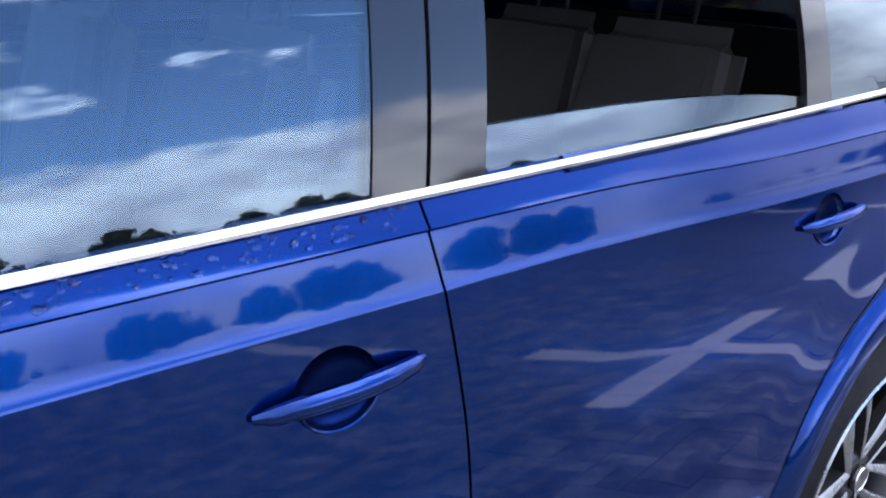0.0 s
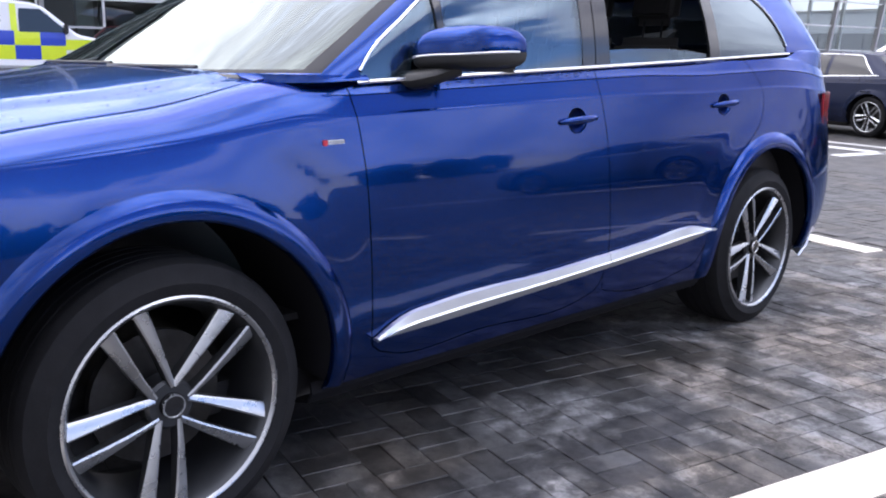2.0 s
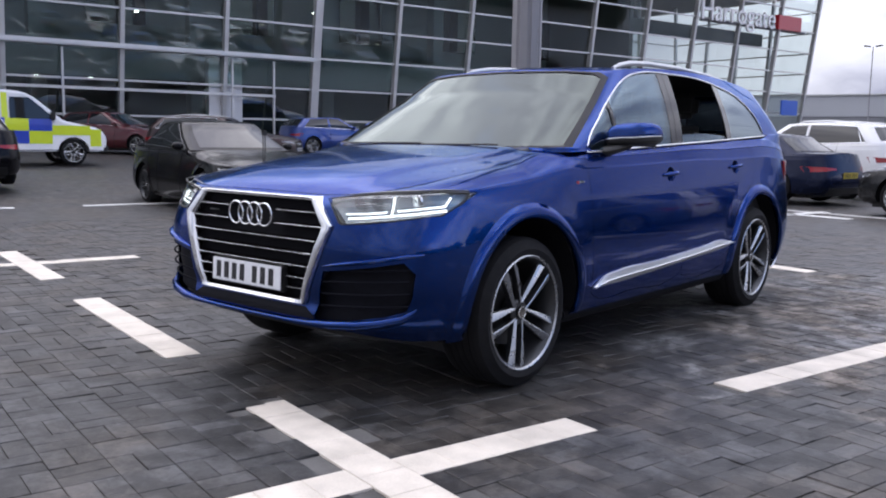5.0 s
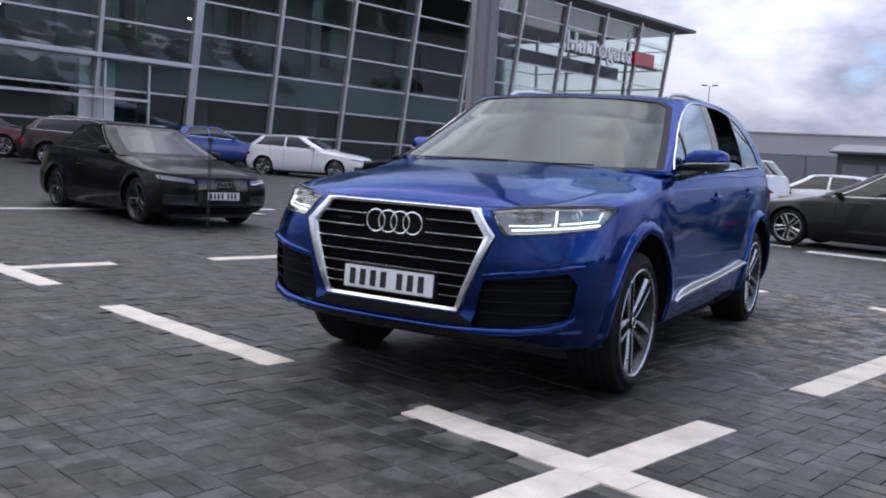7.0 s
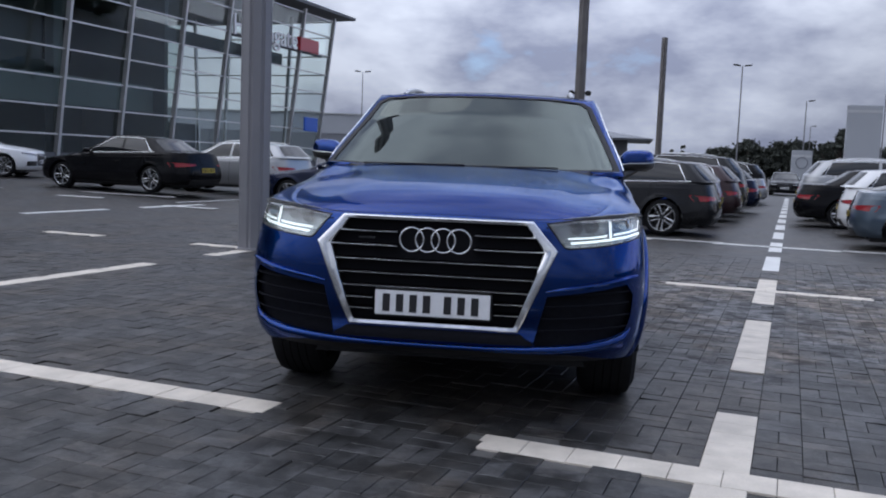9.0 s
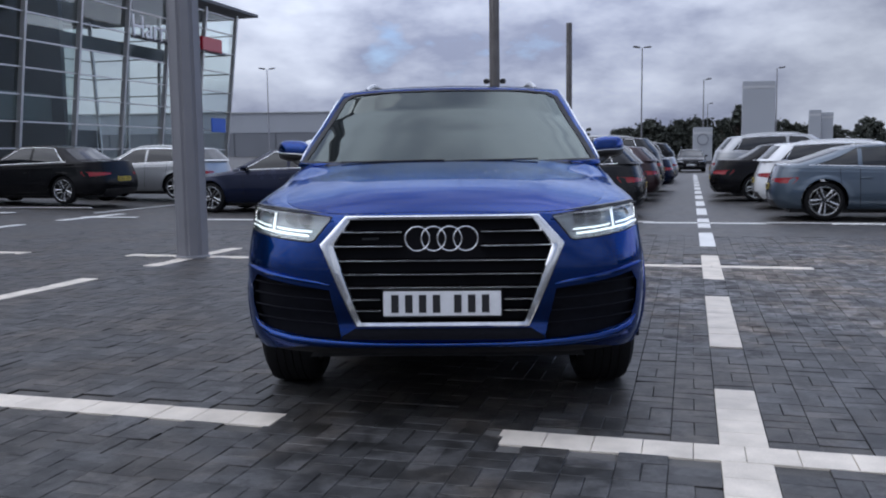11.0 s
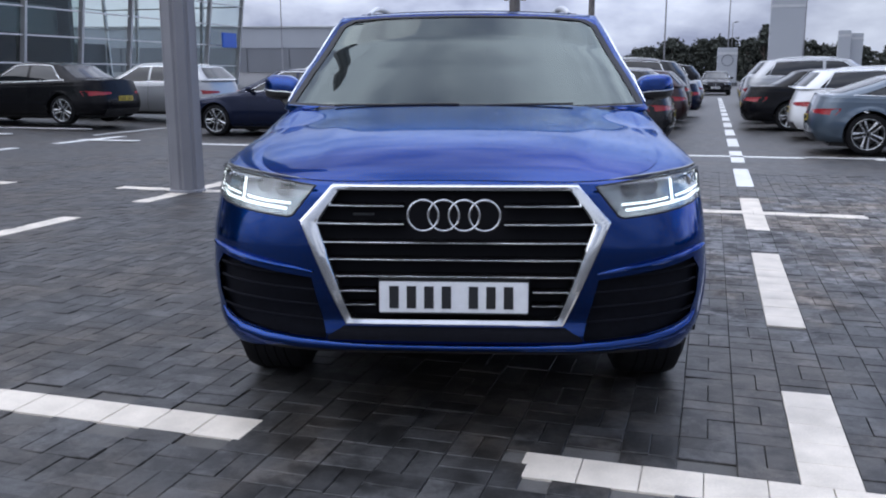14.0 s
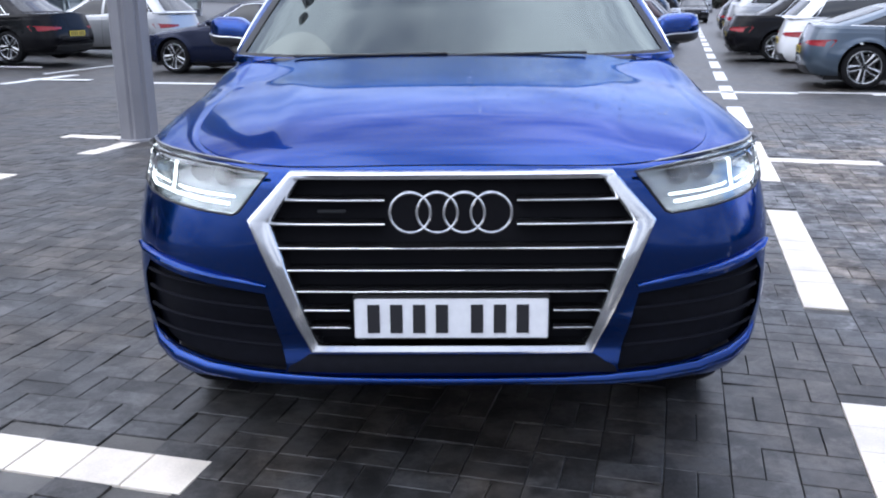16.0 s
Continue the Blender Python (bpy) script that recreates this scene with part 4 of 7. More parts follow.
def front_ring(outer, inner, back, proud, n=14):
    """A moulded frame between two polygons, following the curve of the nose."""
    def line(poly):
        out = []
        for a, b in zip(poly, poly[1:] + poly[:1]):
            for k in range(n):
                t = k / n
                out.append((a[0] + (b[0] - a[0]) * t, a[1] + (b[1] - a[1]) * t))
        return out
    o, i = line(outer), line(inner)
    bm, rows = bmesh.new(), []
    for (xo, zo), (xi, zi) in zip(o, i):
        row = []
        for t, d in ((0, back), (0, proud - .010), (.06, proud - .003), (.22, proud), (.78, proud - .006), (.95, proud - .016), (1, proud - .026), (1, back)):
            x, z = xo + (xi - xo) * t, zo + (zi - zo) * t
            row.append(bm.verts.new((x, Q.front_y(x, z) - d, z)))
        rows.append(row)
    for r0, r1 in zip(rows, rows[1:] + rows[:1]):
        for k in range(8):
            bm.faces.new((r0[k], r0[(k + 1) % 8], r1[(k + 1) % 8], r1[k]))
    bmesh.ops.recalc_face_normals(bm, faces=bm.faces)
    return bm


grille = part("grille", front_ring(GR_OUT, GR_IN, -.05, .022), CHROME, blue_car, "wide satin chrome hexagonal radiator grille")
half_w = lambda z: float(np.interp(z, [.49, .828, .94], [.350, .478, .388]))
rows = [[(x, Q.front_y(x, z) + .045, z) for x in np.linspace(-half_w(z) - .02, half_w(z) + .02, 25)] for z in np.linspace(.48, .95, 12)]
part("grille_back", patch_mesh(rows, DARK, .004, toward=(0, -5, .7)), None, grille)
for z, gap in ((.888, .175), (.826, .175), (.762, 0), (.702, 0), (.643, 0), (.590, .275), (.540, .275)):
    for x0, x1 in (((-half_w(z) - .01, -gap), (gap, half_w(z) + .01)) if gap else ((-half_w(z) - .01, half_w(z) + .01),)):
        xs = np.linspace(x0, x1, 22)
        bm = bmesh.new()
        rows = []
        for x in xs:
            y = Q.front_y(x, z)
            rows.append([bm.verts.new(p) for p in ((x, y - .004, z + .004), (x, y - .009, z + .000), (x, y - .009, z - .003), (x, y + .035, z - .012), (x, y + .035, z + .007))])
        for a, b in zip(rows, rows[1:]):
            for k in range(5):
                f = bm.faces.new((a[k], a[(k + 1) % 5], b[(k + 1) % 5], b[k]))
                f.material_index = 0 if k in (0, 1) else 1
        bm.faces.new(rows[0]), bm.faces.new(rows[-1])
        bmesh.ops.recalc_face_normals(bm, faces=bm.faces)
        part("grille_slat", bm_mesh(bm, [CHROME, BLACK_GLOSS]), None, grille)
for k in range(4):
    cx = -.1065 + .071 * k
    bm = bmesh.new()
    path = [(cx + .0535 * math.cos(a), Q.front_y(cx, .858) - .020 + .004 * (k % 2) * math.sin(a), .858 + .0535 * math.sin(a)) for a in np.linspace(0, 2 * math.pi, 40, endpoint=False)]
    ringm = lathe_bm([(.0050 * math.sin(t), .0535 + .0050 * math.cos(t)) for t in np.linspace(0, 2 * math.pi, 9)[:-1]], 44, "y", (cx, Q.front_y(0, .858) - .016, .858), closed=True)
    part("badge_ring", ringm, CHROME, grille)
part("small_badge", box_bm(-.355, -.28, Q.front_y(.31, .857) + .005, Q.front_y(.31, .857) + .012, .853, .861, .002), RIM_DARK, grille)
bars_plate(grille, "number_plate", pose(0, -.968, .5735, -3), PLATE_WHITE)
part("plate_holder", box_bm(-.265, .265, -.962, -.93, .508, .635, .006), BLACK_PLASTIC, grille)

# side intakes with their slats
for sgn in (1, -1):
    rows = []
    for x in np.linspace(.405, .90, 28):
        zl = float(np.interp(x, [.44, .65, .80, .862, .90], [.395, .415, .442, .465, .54]))
        zh = float(np.interp(x, [.44, .505, .75, .86, .90], [.55, .64, .678, .70, .69]))
        rows.append([(sgn * x, Q.front_y(x, z) + .05, z) for z in np.linspace(zl, zh, 8)])
    intake = part("intake", patch_mesh(rows, INTAKE_BLACK, .004, toward=(0, -5, .6)), None, blue_car, "black lower air intake with three slats")
    for z0 in (.475, .53, .585, .635):
        pts = [(sgn * x, Q.front_y(x, z0 + .06 * (x - .5)) + .012, z0 + .06 * (x - .5)) for x in np.linspace(.47 + max(0, z0 - .45) * .18, .872, 18)]
        part("intake_slat", tube_bm(pts, .0060, 6, squash=.8), SLAT_BLACK, intake)
    lip = [(sgn * x, Q.front_y(x, .398) - .006, z) for x, z in ((.0, .383), (.15, .384), (.30, .385), (.42, .388), (.55, .395), (.68, .405), (.78, .420), (.845, .440), (.875, .468), (.888, .505))]
    brow = [(sgn * x, Q.front_y(x, z) - .002, z + .024) for x, z in ((.50, .630), (.56, .642), (.64, .655), (.72, .668), (.80, .682), (.87, .696), (.91, .700))]
    part("bumper_brow", tube_bm(brow, [.006, .013, .018, .020, .020, .017, .008], 10, squash=.62), BLUE, intake)
    part("bumper_lip", tube_bm(lip, [.011, .011, .012, .016, .021, .023, .023, .020, .014, .007], 10), BLUE, intake)

# dark strip under the grille
rows = [[(u * half, Q.front_y(abs(u) * half, z) - .003, z) for u in np.linspace(-1, 1, 31)] for z, half in ((.408, .455), (.425, .448), (.442, .418), (.459, .392))]
part("lower_grille", patch_mesh(rows, INTAKE_BLACK, .004, toward=(0, -5, .4)), None, blue_car, "black strip under the radiator grille")

# lower black valance and underbody
xs = np.linspace(-.80, .80, 41)
val = [[(x, max(Q.front_y(x, .36) + d, -.90), z) for x in xs] for z, d in ((.385, .035), (.35, .07), (.315, .12), (.295, .22))]
part("front_valance", patch_mesh(val, MATT_BLACK, .01, toward=(0, -5, .2)), None, blue_car)
part("underbody", box_bm(-.78, .78, -.38, 3.85, .19, .40, .06), MATT_BLACK, blue_car)
for sgn in (1, -1):
    for y in (0.0, 2.994):
        bm = lathe_bm([(sgn * .55, .478), (sgn * .957, .478)], 48, "x", (0, y, .385))
        bmesh.ops.delete(bm, geom=[f for f in bm.faces if len(f.verts) > 4 and abs(f.calc_center_median().x) > .8], context="FACES")
        bmesh.ops.delete(bm, geom=[v for v in bm.verts if v.co.z < .27], context="VERTS")
        part("wheel_arch_liner", bm, DARK, blue_car)
    sill = patch_mesh([[(sgn * x, y, z) for y in np.linspace(.44, 2.56, 24)] for x, z in ((.90, .315), (.905, .28), (.88, .245), (.80, .225))], DARK, .01, toward=(sgn * 5, 1.5, .2))
    part("sill", sill, None, blue_car)

# raised lips round the wheel openings


def skin_x(y, z):
    """Half width of the body at any length, corners included."""
    W = Q.W + float(LOW_W(z))
    if y < 0:
        n, k = nose_n(z), -y / (Q.F * float(LOW_F(z)))
    else:
        n, k = Q.rear_n, max(0.0, y - Q.end) / (Q.R * float(LOW_R(z)))
    near = min(math.hypot(y - yw, z - .38) for yw in (0.0, 2.994))
    return W * max(0.0, 1 - k ** n) ** (1 / n) + Q.blister * (1 - float(step(.50, .68, near))) * float(step(-.45, -.2, y))


for sgn in (1, -1):
    for yw in (0.0, 2.994):
        rows = []
        for a in np.linspace(radians(-9), radians(189), 73):
            row = []
            for r, d in ((.462, .000), (.464, .014), (.470, .020), (.490, .021), (.508, .019), (.522, .012), (.534, .003), (.542, -.004)):
                y, z = yw + r * math.cos(a), .385 + r * math.sin(a)
                row.append((sgn * (skin_x(y, max(z, .26)) + d), y, z))
            rows.append(row)
        part("wheel_arch_lip", patch_mesh(rows, BLUE, .004, toward=(sgn * 9, yw, .4)), None, blue_car)

# flank trims
trim_low = spline2([(.615, .425), (.80, .428), (1.4, .455), (2.0, .487), (2.36, .510), (2.482, .532)], 40)
trim_high = spline2([(.615, .428), (.72, .482), (.86, .500), (1.4, .515), (2.0, .545), (2.34, .563), (2.482, .535)], 40)
for sgn in (1, -1):
    for name, lo, hi in (("front", 0.0, 1.74), ("rear", 1.743, 9)):
        rows = []
        LY, HY = np.array(trim_low), np.array(trim_high)
        k0 = float(np.interp(max(lo, LY[0, 0]), LY[:, 0], np.arange(len(LY))))
        k1 = float(np.interp(min(hi, LY[-1, 0]), LY[:, 0], np.arange(len(LY))))
        for k in np.linspace(k0, k1, 30):
            ya, za, zb_ = (float(np.interp(k, np.arange(len(LY)), A)) for A in (LY[:, 0], LY[:, 1], HY[:, 1]))
            yb = ya if abs(ya - 1.74) < .03 else float(np.interp(k, np.arange(len(LY)), HY[:, 0]))
            row = []
            for t, d in ((0, .004), (.03, .020), (.42, .030), (.50, .024), (.93, .016), (1, .004)):
                y, z = ya + (yb - ya) * t, za + (zb_ - za) * t
                row.append((sgn * (Q.side_x(y, z) + d), y, z))
            rows.append(row)
        d = doors.get((name, sgn), blue_car)
        part("flank_trim", patch_mesh(rows, SILVER_TRIM, .006, toward=(sgn * 9, 1.5, .5), angle=20), None, d, "matt silver blade trim along the lower door")
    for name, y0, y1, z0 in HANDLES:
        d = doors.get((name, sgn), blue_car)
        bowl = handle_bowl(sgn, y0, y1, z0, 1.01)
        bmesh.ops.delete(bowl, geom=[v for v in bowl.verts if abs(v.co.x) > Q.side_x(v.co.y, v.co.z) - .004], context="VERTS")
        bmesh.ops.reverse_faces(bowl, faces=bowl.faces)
        # the hollow's shade is painted in, a darker blue than the door
        part("handle_recess", bowl, RECESS_SHADE_BLUE, d)
        lip = [(y0 + y1) / 2 - .004 + .050 * math.cos(t) for t in np.linspace(math.pi * 1.12, math.pi * 1.88, 14)]
        part("handle_lip", tube_bm([(sgn * (Q.side_x(y, z0 - .04) + .0005), y, z0 - .003 - .0455 * math.sqrt(max(0, 1 - ((y - (y0 + y1) / 2 + .004) / .0515) ** 2))) for y in lip], .0018, 5), BLUE, d)
        hpts = [(sgn * (Q.side_x(y, z0) + o), y, z0 + dz) for y, o, dz in ((y0, .004, -.006), (y0 + .02, .012, -.004), (y0 + .06, .019, .000), ((y0 + y1) / 2, .022, .002), (y1 - .06, .020, .004), (y1 - .02, .013, .006), (y1, .005, .007))]
        part("door_handle", tube_bm(hpts, [.004, .009, .0112, .0116, .0112, .0095, .0045], 10, squash=1.15), BLUE, d, "body-coloured bar handle over a dark recess")
    part("side_badge", box_bm(-.003, .003, -.040, .036, -.007, .007, .002), CHROME, blue_car, at=pose(sgn * (Q.side_x(.49, 1.008) + .001), .49, 1.008))
    part("side_badge_mark", box_bm(-.0035, .0035, -.010, .006, -.0075, .0075), RED_SIGN, blue_car, at=pose(sgn * (Q.side_x(.47, 1.008) + .0018), .462, 1.008))

# cabin: pillars, glass and roof
cab = slab_ring(Q.cabin(), .012)
DLO = spline2([(.612, 1.197), (.66, 1.247), (.80, 1.342), (.945, 1.434), (1.06, 1.505), (1.18, 1.570), (1.30, 1.617), (1.45, 1.646), (1.9, 1.664), (2.3, 1.656), (2.65, 1.618), (2.97, 1.553), (3.15, 1.46), (3.235, 1.37), (3.262, 1.315)], 50)
DLO_ALL = DLO + [(y, 1.171 + .0425 * (y - .6)) for y in np.linspace(3.257, .605, 20)]
PA, PB, PC, PD = 1.615, 1.775, 2.50, 2.585
rake = lambda y, z: y + (.14 if y < 2 else .02) * (z - 1.22)
band = lambda a, b: [(rake(a, 1.0), 1.0), (rake(b, 1.0), 1.0), (rake(b, 1.8), 1.8), (rake(a, 1.8), 1.8)]
dlo_prism = lambda: cutter(prism(DLO_ALL, "x", -1.3, 1.3))
WS_HALF = [(.884, 1.19), (.822, 1.345), (.764, 1.478), (.716, 1.600), (.655, 1.633), (.46, 1.648), (0, 1.656)]
WS = [(-x, z) for x, z in WS_HALF] + WS_HALF[-2::-1] + [(.4, 1.176), (0, 1.172), (-.4, 1.176)]
WS_GLASS = [(x * .955, 1.415 + (z - 1.415) * .96) for x, z in WS]
RS = [(-.66, 1.33), (-.52, 1.575), (.52, 1.575), (.66, 1.33)]
glazed = boolean(cab.copy(), dlo_prism(), "INTERSECT")
open_cab = boolean(cab.copy(), cutter(prism(DLO_ALL, "x", -1.3, 1.3)))
open_cab = boolean(open_cab, cutter(prism(WS, "y", -.2, 1.30), prism(RS, "y", 3.3, 4.4)))
open_cab.materials.clear()
open_cab.materials.append(BLUE)
part("cabin_frame", smooth_mesh(open_cab), None, blue_car)
for name, poly, axis, lo, hi, m, label in (("windscreen_border", shrink(WS, .999), "y", -.2, 1.30, MATT_BLACK, "black printed border of the windscreen"), ("rear_screen", shrink(RS, .999), "y", 3.3, 4.4, PRIVACY_GLASS, "")):
    me = boolean(cab.copy(), cutter(prism(poly, axis, lo, hi)), "INTERSECT")
    if name == "windscreen_border":
        me = boolean(me, cutter(prism([(x * 1.001, z) for x, z in WS_GLASS], "y", -.3, 1.4)))
    for piece, c, size in islands(me):
        if max(size) > .5:
            piece.materials.append(m)
            ob = part(name, smooth_mesh(piece), None, blue_car, label)
            ob.visible_shadow = name == "windscreen_border"
low_top = spline2([(1.70, 1.268), (1.9, 1.279), (2.1, 1.284), (2.3, 1.281), (2.45, 1.272), (2.56, 1.260)], 20)
for name, poly, m, sink, label in (
        ("front_side_window", band(.3, PA), TINT_GLASS, .004, "closed side window reflecting blue sky"),
        ("b_pillar_trim", band(PA + .002, 1.688), BLACK_GLOSS, .002, ""), ("door_pillar_trim", band(1.694, PB), BLACK_GLOSS, .002, ""),
        ("lowered_window", low_top + [(2.56, 1.0), (1.70, 1.0)], TINT_GLASS, .012, "rear door glass wound down to a low strip"),
        ("rear_side_window", band(PB + .002, PC - .002), PRIVACY_GLASS, .004, "closed dark privacy glass"),
        ("quarterlight_bar", [(.915, 1.0), (.945, 1.0), (.995, 1.8), (.965, 1.8)], BLACK_GLOSS, -.003, ""),
        ("c_pillar_trim", band(PC, PD), BLACK_GLOSS, .002, ""), ("quarter_window", band(PD + .002, 3.6), PRIVACY_GLASS, .004, "")):
    me = boolean(glazed.copy(), cutter(prism(poly, "x", -1.3, 1.3)), "INTERSECT")
    for piece, c, size in islands(me):
        if max(size) > .08 and not (name == "lowered_window" and c[0] < 0) and not (name == "rear_side_window" and c[0] > 0):
            piece.transform(Matrix.Translation((-sink if c[0] > 0 else sink, 0, 0)))
            piece.materials.append(m)
            key = ("front" if c[1] < 1.65 else "rear", 1 if c[0] > 0 else -1)
            ob = part(name, smooth_mesh(piece), None, doors.get(key, blue_car) if "quarter" not in name else blue_car, label)
            if m in (TINT_GLASS, PRIVACY_GLASS):
                ob.visible_shadow = False
rows = []
for h in np.linspace(.02, .965, 34):
    z = Q.screen(0, h)[2]
    half = float(np.interp(z, [p[1] for p in WS_HALF], [p[0] for p in WS_HALF])) * .990
    rows.append([Vector(Q.screen(u * half, h)) + Vector((0, .004, -.002)) for u in np.linspace(-1, 1, 41)])
ob = part("windscreen", patch_mesh(rows, SCREEN_GLASS, .005, toward=(0, -9, 6)), None, blue_car, "raked windscreen reflecting bright cloud")
ob.visible_shadow = False
# the shoulder between the flank's top edge and the narrowing cabin, round to the tailgate


def resample(P, n):
    run = np.r_[0, np.cumsum(np.linalg.norm(np.diff(P, axis=0), axis=1))]
    return np.stack([np.interp(np.linspace(0, run[-1], n), run, P[:, k]) for k in range(3)], 1)


def tail_line(ring, level):
    half = ring[: len(ring) // 2 + 1, level]
    return resample(half[half[:, 1] > 1.9], 70)


outer, inner = tail_line(Q.body(), -1), tail_line(Q.cabin(), 0)
for sgn in (1, -1):
    rows = [[(sgn * (o[0] - .001 + (q[0] - o[0]) * u), o[1] - .001 + (q[1] - o[1]) * u, o[2] - .0005 + (q[2] - .017 + .027 * float(step(3.25, 3.42, q[1])) - o[2]) * math.sin(u * math.pi / 2)) for o, q in zip(outer, inner)] for u in np.linspace(0, 1.06, 9)]
    part("rear_shoulder", patch_mesh(rows, BLUE, .006, toward=(sgn * 4, 3, 9)), None, blue_car)
roof = part("roof", patch_mesh(Q.roof(.001), BLUE, .012, toward=(0, 2, 9)), None, blue_car)
part("sunroof_panel", patch_mesh(Q.roof(.004)[3:15, 4:21], BLACK_GLOSS, .004, toward=(0, 2, 9)), None, blue_car, "dark glass roof panel")
for sgn in (1, -1):
    upper = [(sgn * (Q.cabin_x(y, z) + .001), y, z) for y, z in [(y, z) for y, z in DLO]]
    bm = patch_mesh([[(sgn * (Q.cabin_x(y, z) + d), y, z) for y, z in ((y, 1.166 + .0425 * (y - .6) + dz) for y in np.linspace(.595, 3.28, 50))] for dz, d in ((-.005, .001), (-.0035, .004), (.001, .006), (.005, .004), (.0065, .0))], CHROME, .006, toward=(sgn * 9, 2, 1.2))
    part("belt_chrome", bm, None, blue_car, "bright satin chrome window surround")
    part("window_chrome", tube_bm(upper, .0055, 8), CHROME, blue_car)
    rail = [(sgn * x, y, float(Q.roof_at(x, y)) + lift) for x, y, lift in ((.585, 1.42, .0), (.578, 1.52, .018), (.572, 1.66, .030), (.568, 1.9, .034), (.562, 2.4, .034), (.552, 2.9, .032), (.545, 3.2, .030), (.54, 3.38, .018), (.535, 3.48, .0))]
    part("roof_rail", tube_bm(rail, [.012, .016, .017, .017, .017, .017, .017, .016, .012], 8), SILVER_TRIM, blue_car, "matt silver roof rail")
    # mirror
    mir = bmesh.new()
    bmesh.ops.create_uvsphere(mir, u_segments=36, v_segments=24, radius=1)
    for v in mir.verts:
        x, y, z = v.co
        f = lambda q, n: math.copysign(abs(q) ** n, q)
        v.co = Vector((f(x, .58) * .114, f(y, .75) * .100 + .085 * x, f(z, .72) * .080 + .010 * x if z > 0 else f(z, .42) * .052 + .010 * x))
        if v.co.y - .085 * x > .05:
            v.co.y = .085 * x + .05 + (v.co.y - .085 * x - .05) * .15
    capm = mir.copy()
    cutz = -.006
    for b_, keep in ((capm, 1), (mir, -1)):
        geom = b_.verts[:] + b_.edges[:] + b_.faces[:]
        bmesh.ops.bisect_plane(b_, geom=geom, plane_co=(0, 0, cutz), plane_no=(-.10, 0, 1), clear_inner=keep > 0, clear_outer=keep < 0)
        bmesh.ops.holes_fill(b_, edges=[e for e in b_.edges if e.is_boundary])
    M = pose(1.012, .945, 1.252) if sgn > 0 else Matrix.Diagonal((-1, 1, 1, 1)) @ pose(1.012, .945, 1.252)
    for b_ in (capm, mir):
        bmesh.ops.transform(b_, matrix=M, verts=b_.verts)
        if sgn < 0:
            bmesh.ops.reverse_faces(b_, faces=b_.faces)
    mirror = part("wing_mirror", capm, BLUE, blue_car, "blue door mirror with a black lower half")
    part("mirror_base", mir, BLACK_PLASTIC, mirror)
    part("mirror_strip", tube_bm([(sgn * (1.012 + .115 * math.copysign(abs(math.cos(a)) ** .58, math.cos(a))), .945 - .100 * abs(math.sin(a)) ** .75 + .085 * math.cos(a), 1.246 + .012 * math.cos(a)) for a in np.linspace(-math.pi, 0, 30)], .0035, 6), SILVER_TRIM, mirror)
    part("mirror_glass", box_bm(-.095, .095, -.004, .004, -.055, .055, .003), BLACK_GLOSS, mirror, at=pose(sgn * 1.012, 1.0, 1.252, 0, 0, sgn * 37))
    part("mirror_arm", tube_bm([(sgn * .872, .80, 1.165), (sgn * .905, .82, 1.170), (sgn * .945, .86, 1.185), (sgn * .99, .92, 1.21)], [.050, .050, .046, .042], 12, squash=.6), BLACK_PLASTIC, mirror)
for sgn in (1, -1):
    rows = [[(sgn * x, Q.rear_y(x, z) + .003, z) for x in np.linspace(.50, .935, 20)] for z in np.linspace(.93, 1.09, 5)]
    part("tail_light", patch_mesh(rows, TAIL_RED, .01, toward=(0, 9, 1)), None, blue_car)
part("rear_diffuser", patch_mesh([[(x, Q.rear_y(x, .36) + d, z) for x in np.linspace(-.86, .86, 25)] for z, d in ((.40, .006), (.34, -.01), (.27, -.05), (.22, -.14))], SILVER_TRIM, .01, toward=(0, 9, .2)), None, blue_car)
part("tailgate_spoiler", patch_mesh([[(x, y, float(Q.roof_at(x * .96, 3.72)) - .004 - .25 * (y - 3.70)) for x in np.linspace(-.56, .56, 15)] for y in (3.66, 3.74, 3.84, 3.90)], BLUE, .02, toward=(0, 3, 9)), None, blue_car)
# apron under the windscreen and the blue corner between bonnet, wing and pillar
arc = lambda x: .30 + .34 * (1 - max(0.0, 1 - (abs(x) / .914) ** CAB_N) ** (1 / CAB_N))
part("windscreen_apron", patch_mesh([[(x, arc(x) + d, z) for x in np.linspace(-.72, .72, 41)] for z, d in ((1.181, .006), (1.172, -.004), (1.150, -.006), (1.09, -.002))], BLACK_PLASTIC, .008, toward=(0, -9, 1.2)), None, blue_car)
for sgn in (1, -1):
    rows = []
    for t in np.linspace(0, 1, 24):
        xi = .70 + .2139 * t ** .45
        yi = arc(xi) if t < 1 else .64
        b_ = float(step(Q.blend[0], Q.blend[1], yi))
        xo = Q.W - .165 + b_ * .131
        zo = (1 - b_) * float(Q.H(xo, yi)) + b_ * float(Q.zb(yi))
        zo = zo + .001 if xo > xi else float(Q.H(xi, yi)) - .01
        xo = max(xo, xi + .002)
        rows.append([(sgn * (xi - .004 + (xo - xi + .005) * s_), yi - .004, 1.186 + (zo - 1.186) * s_ ** .6) for s_ in np.linspace(0, 1, 7)])
    part("scuttle_corner", patch_mesh(rows, BLUE, .005, toward=(sgn * 5, -6, 6)), None, blue_car)
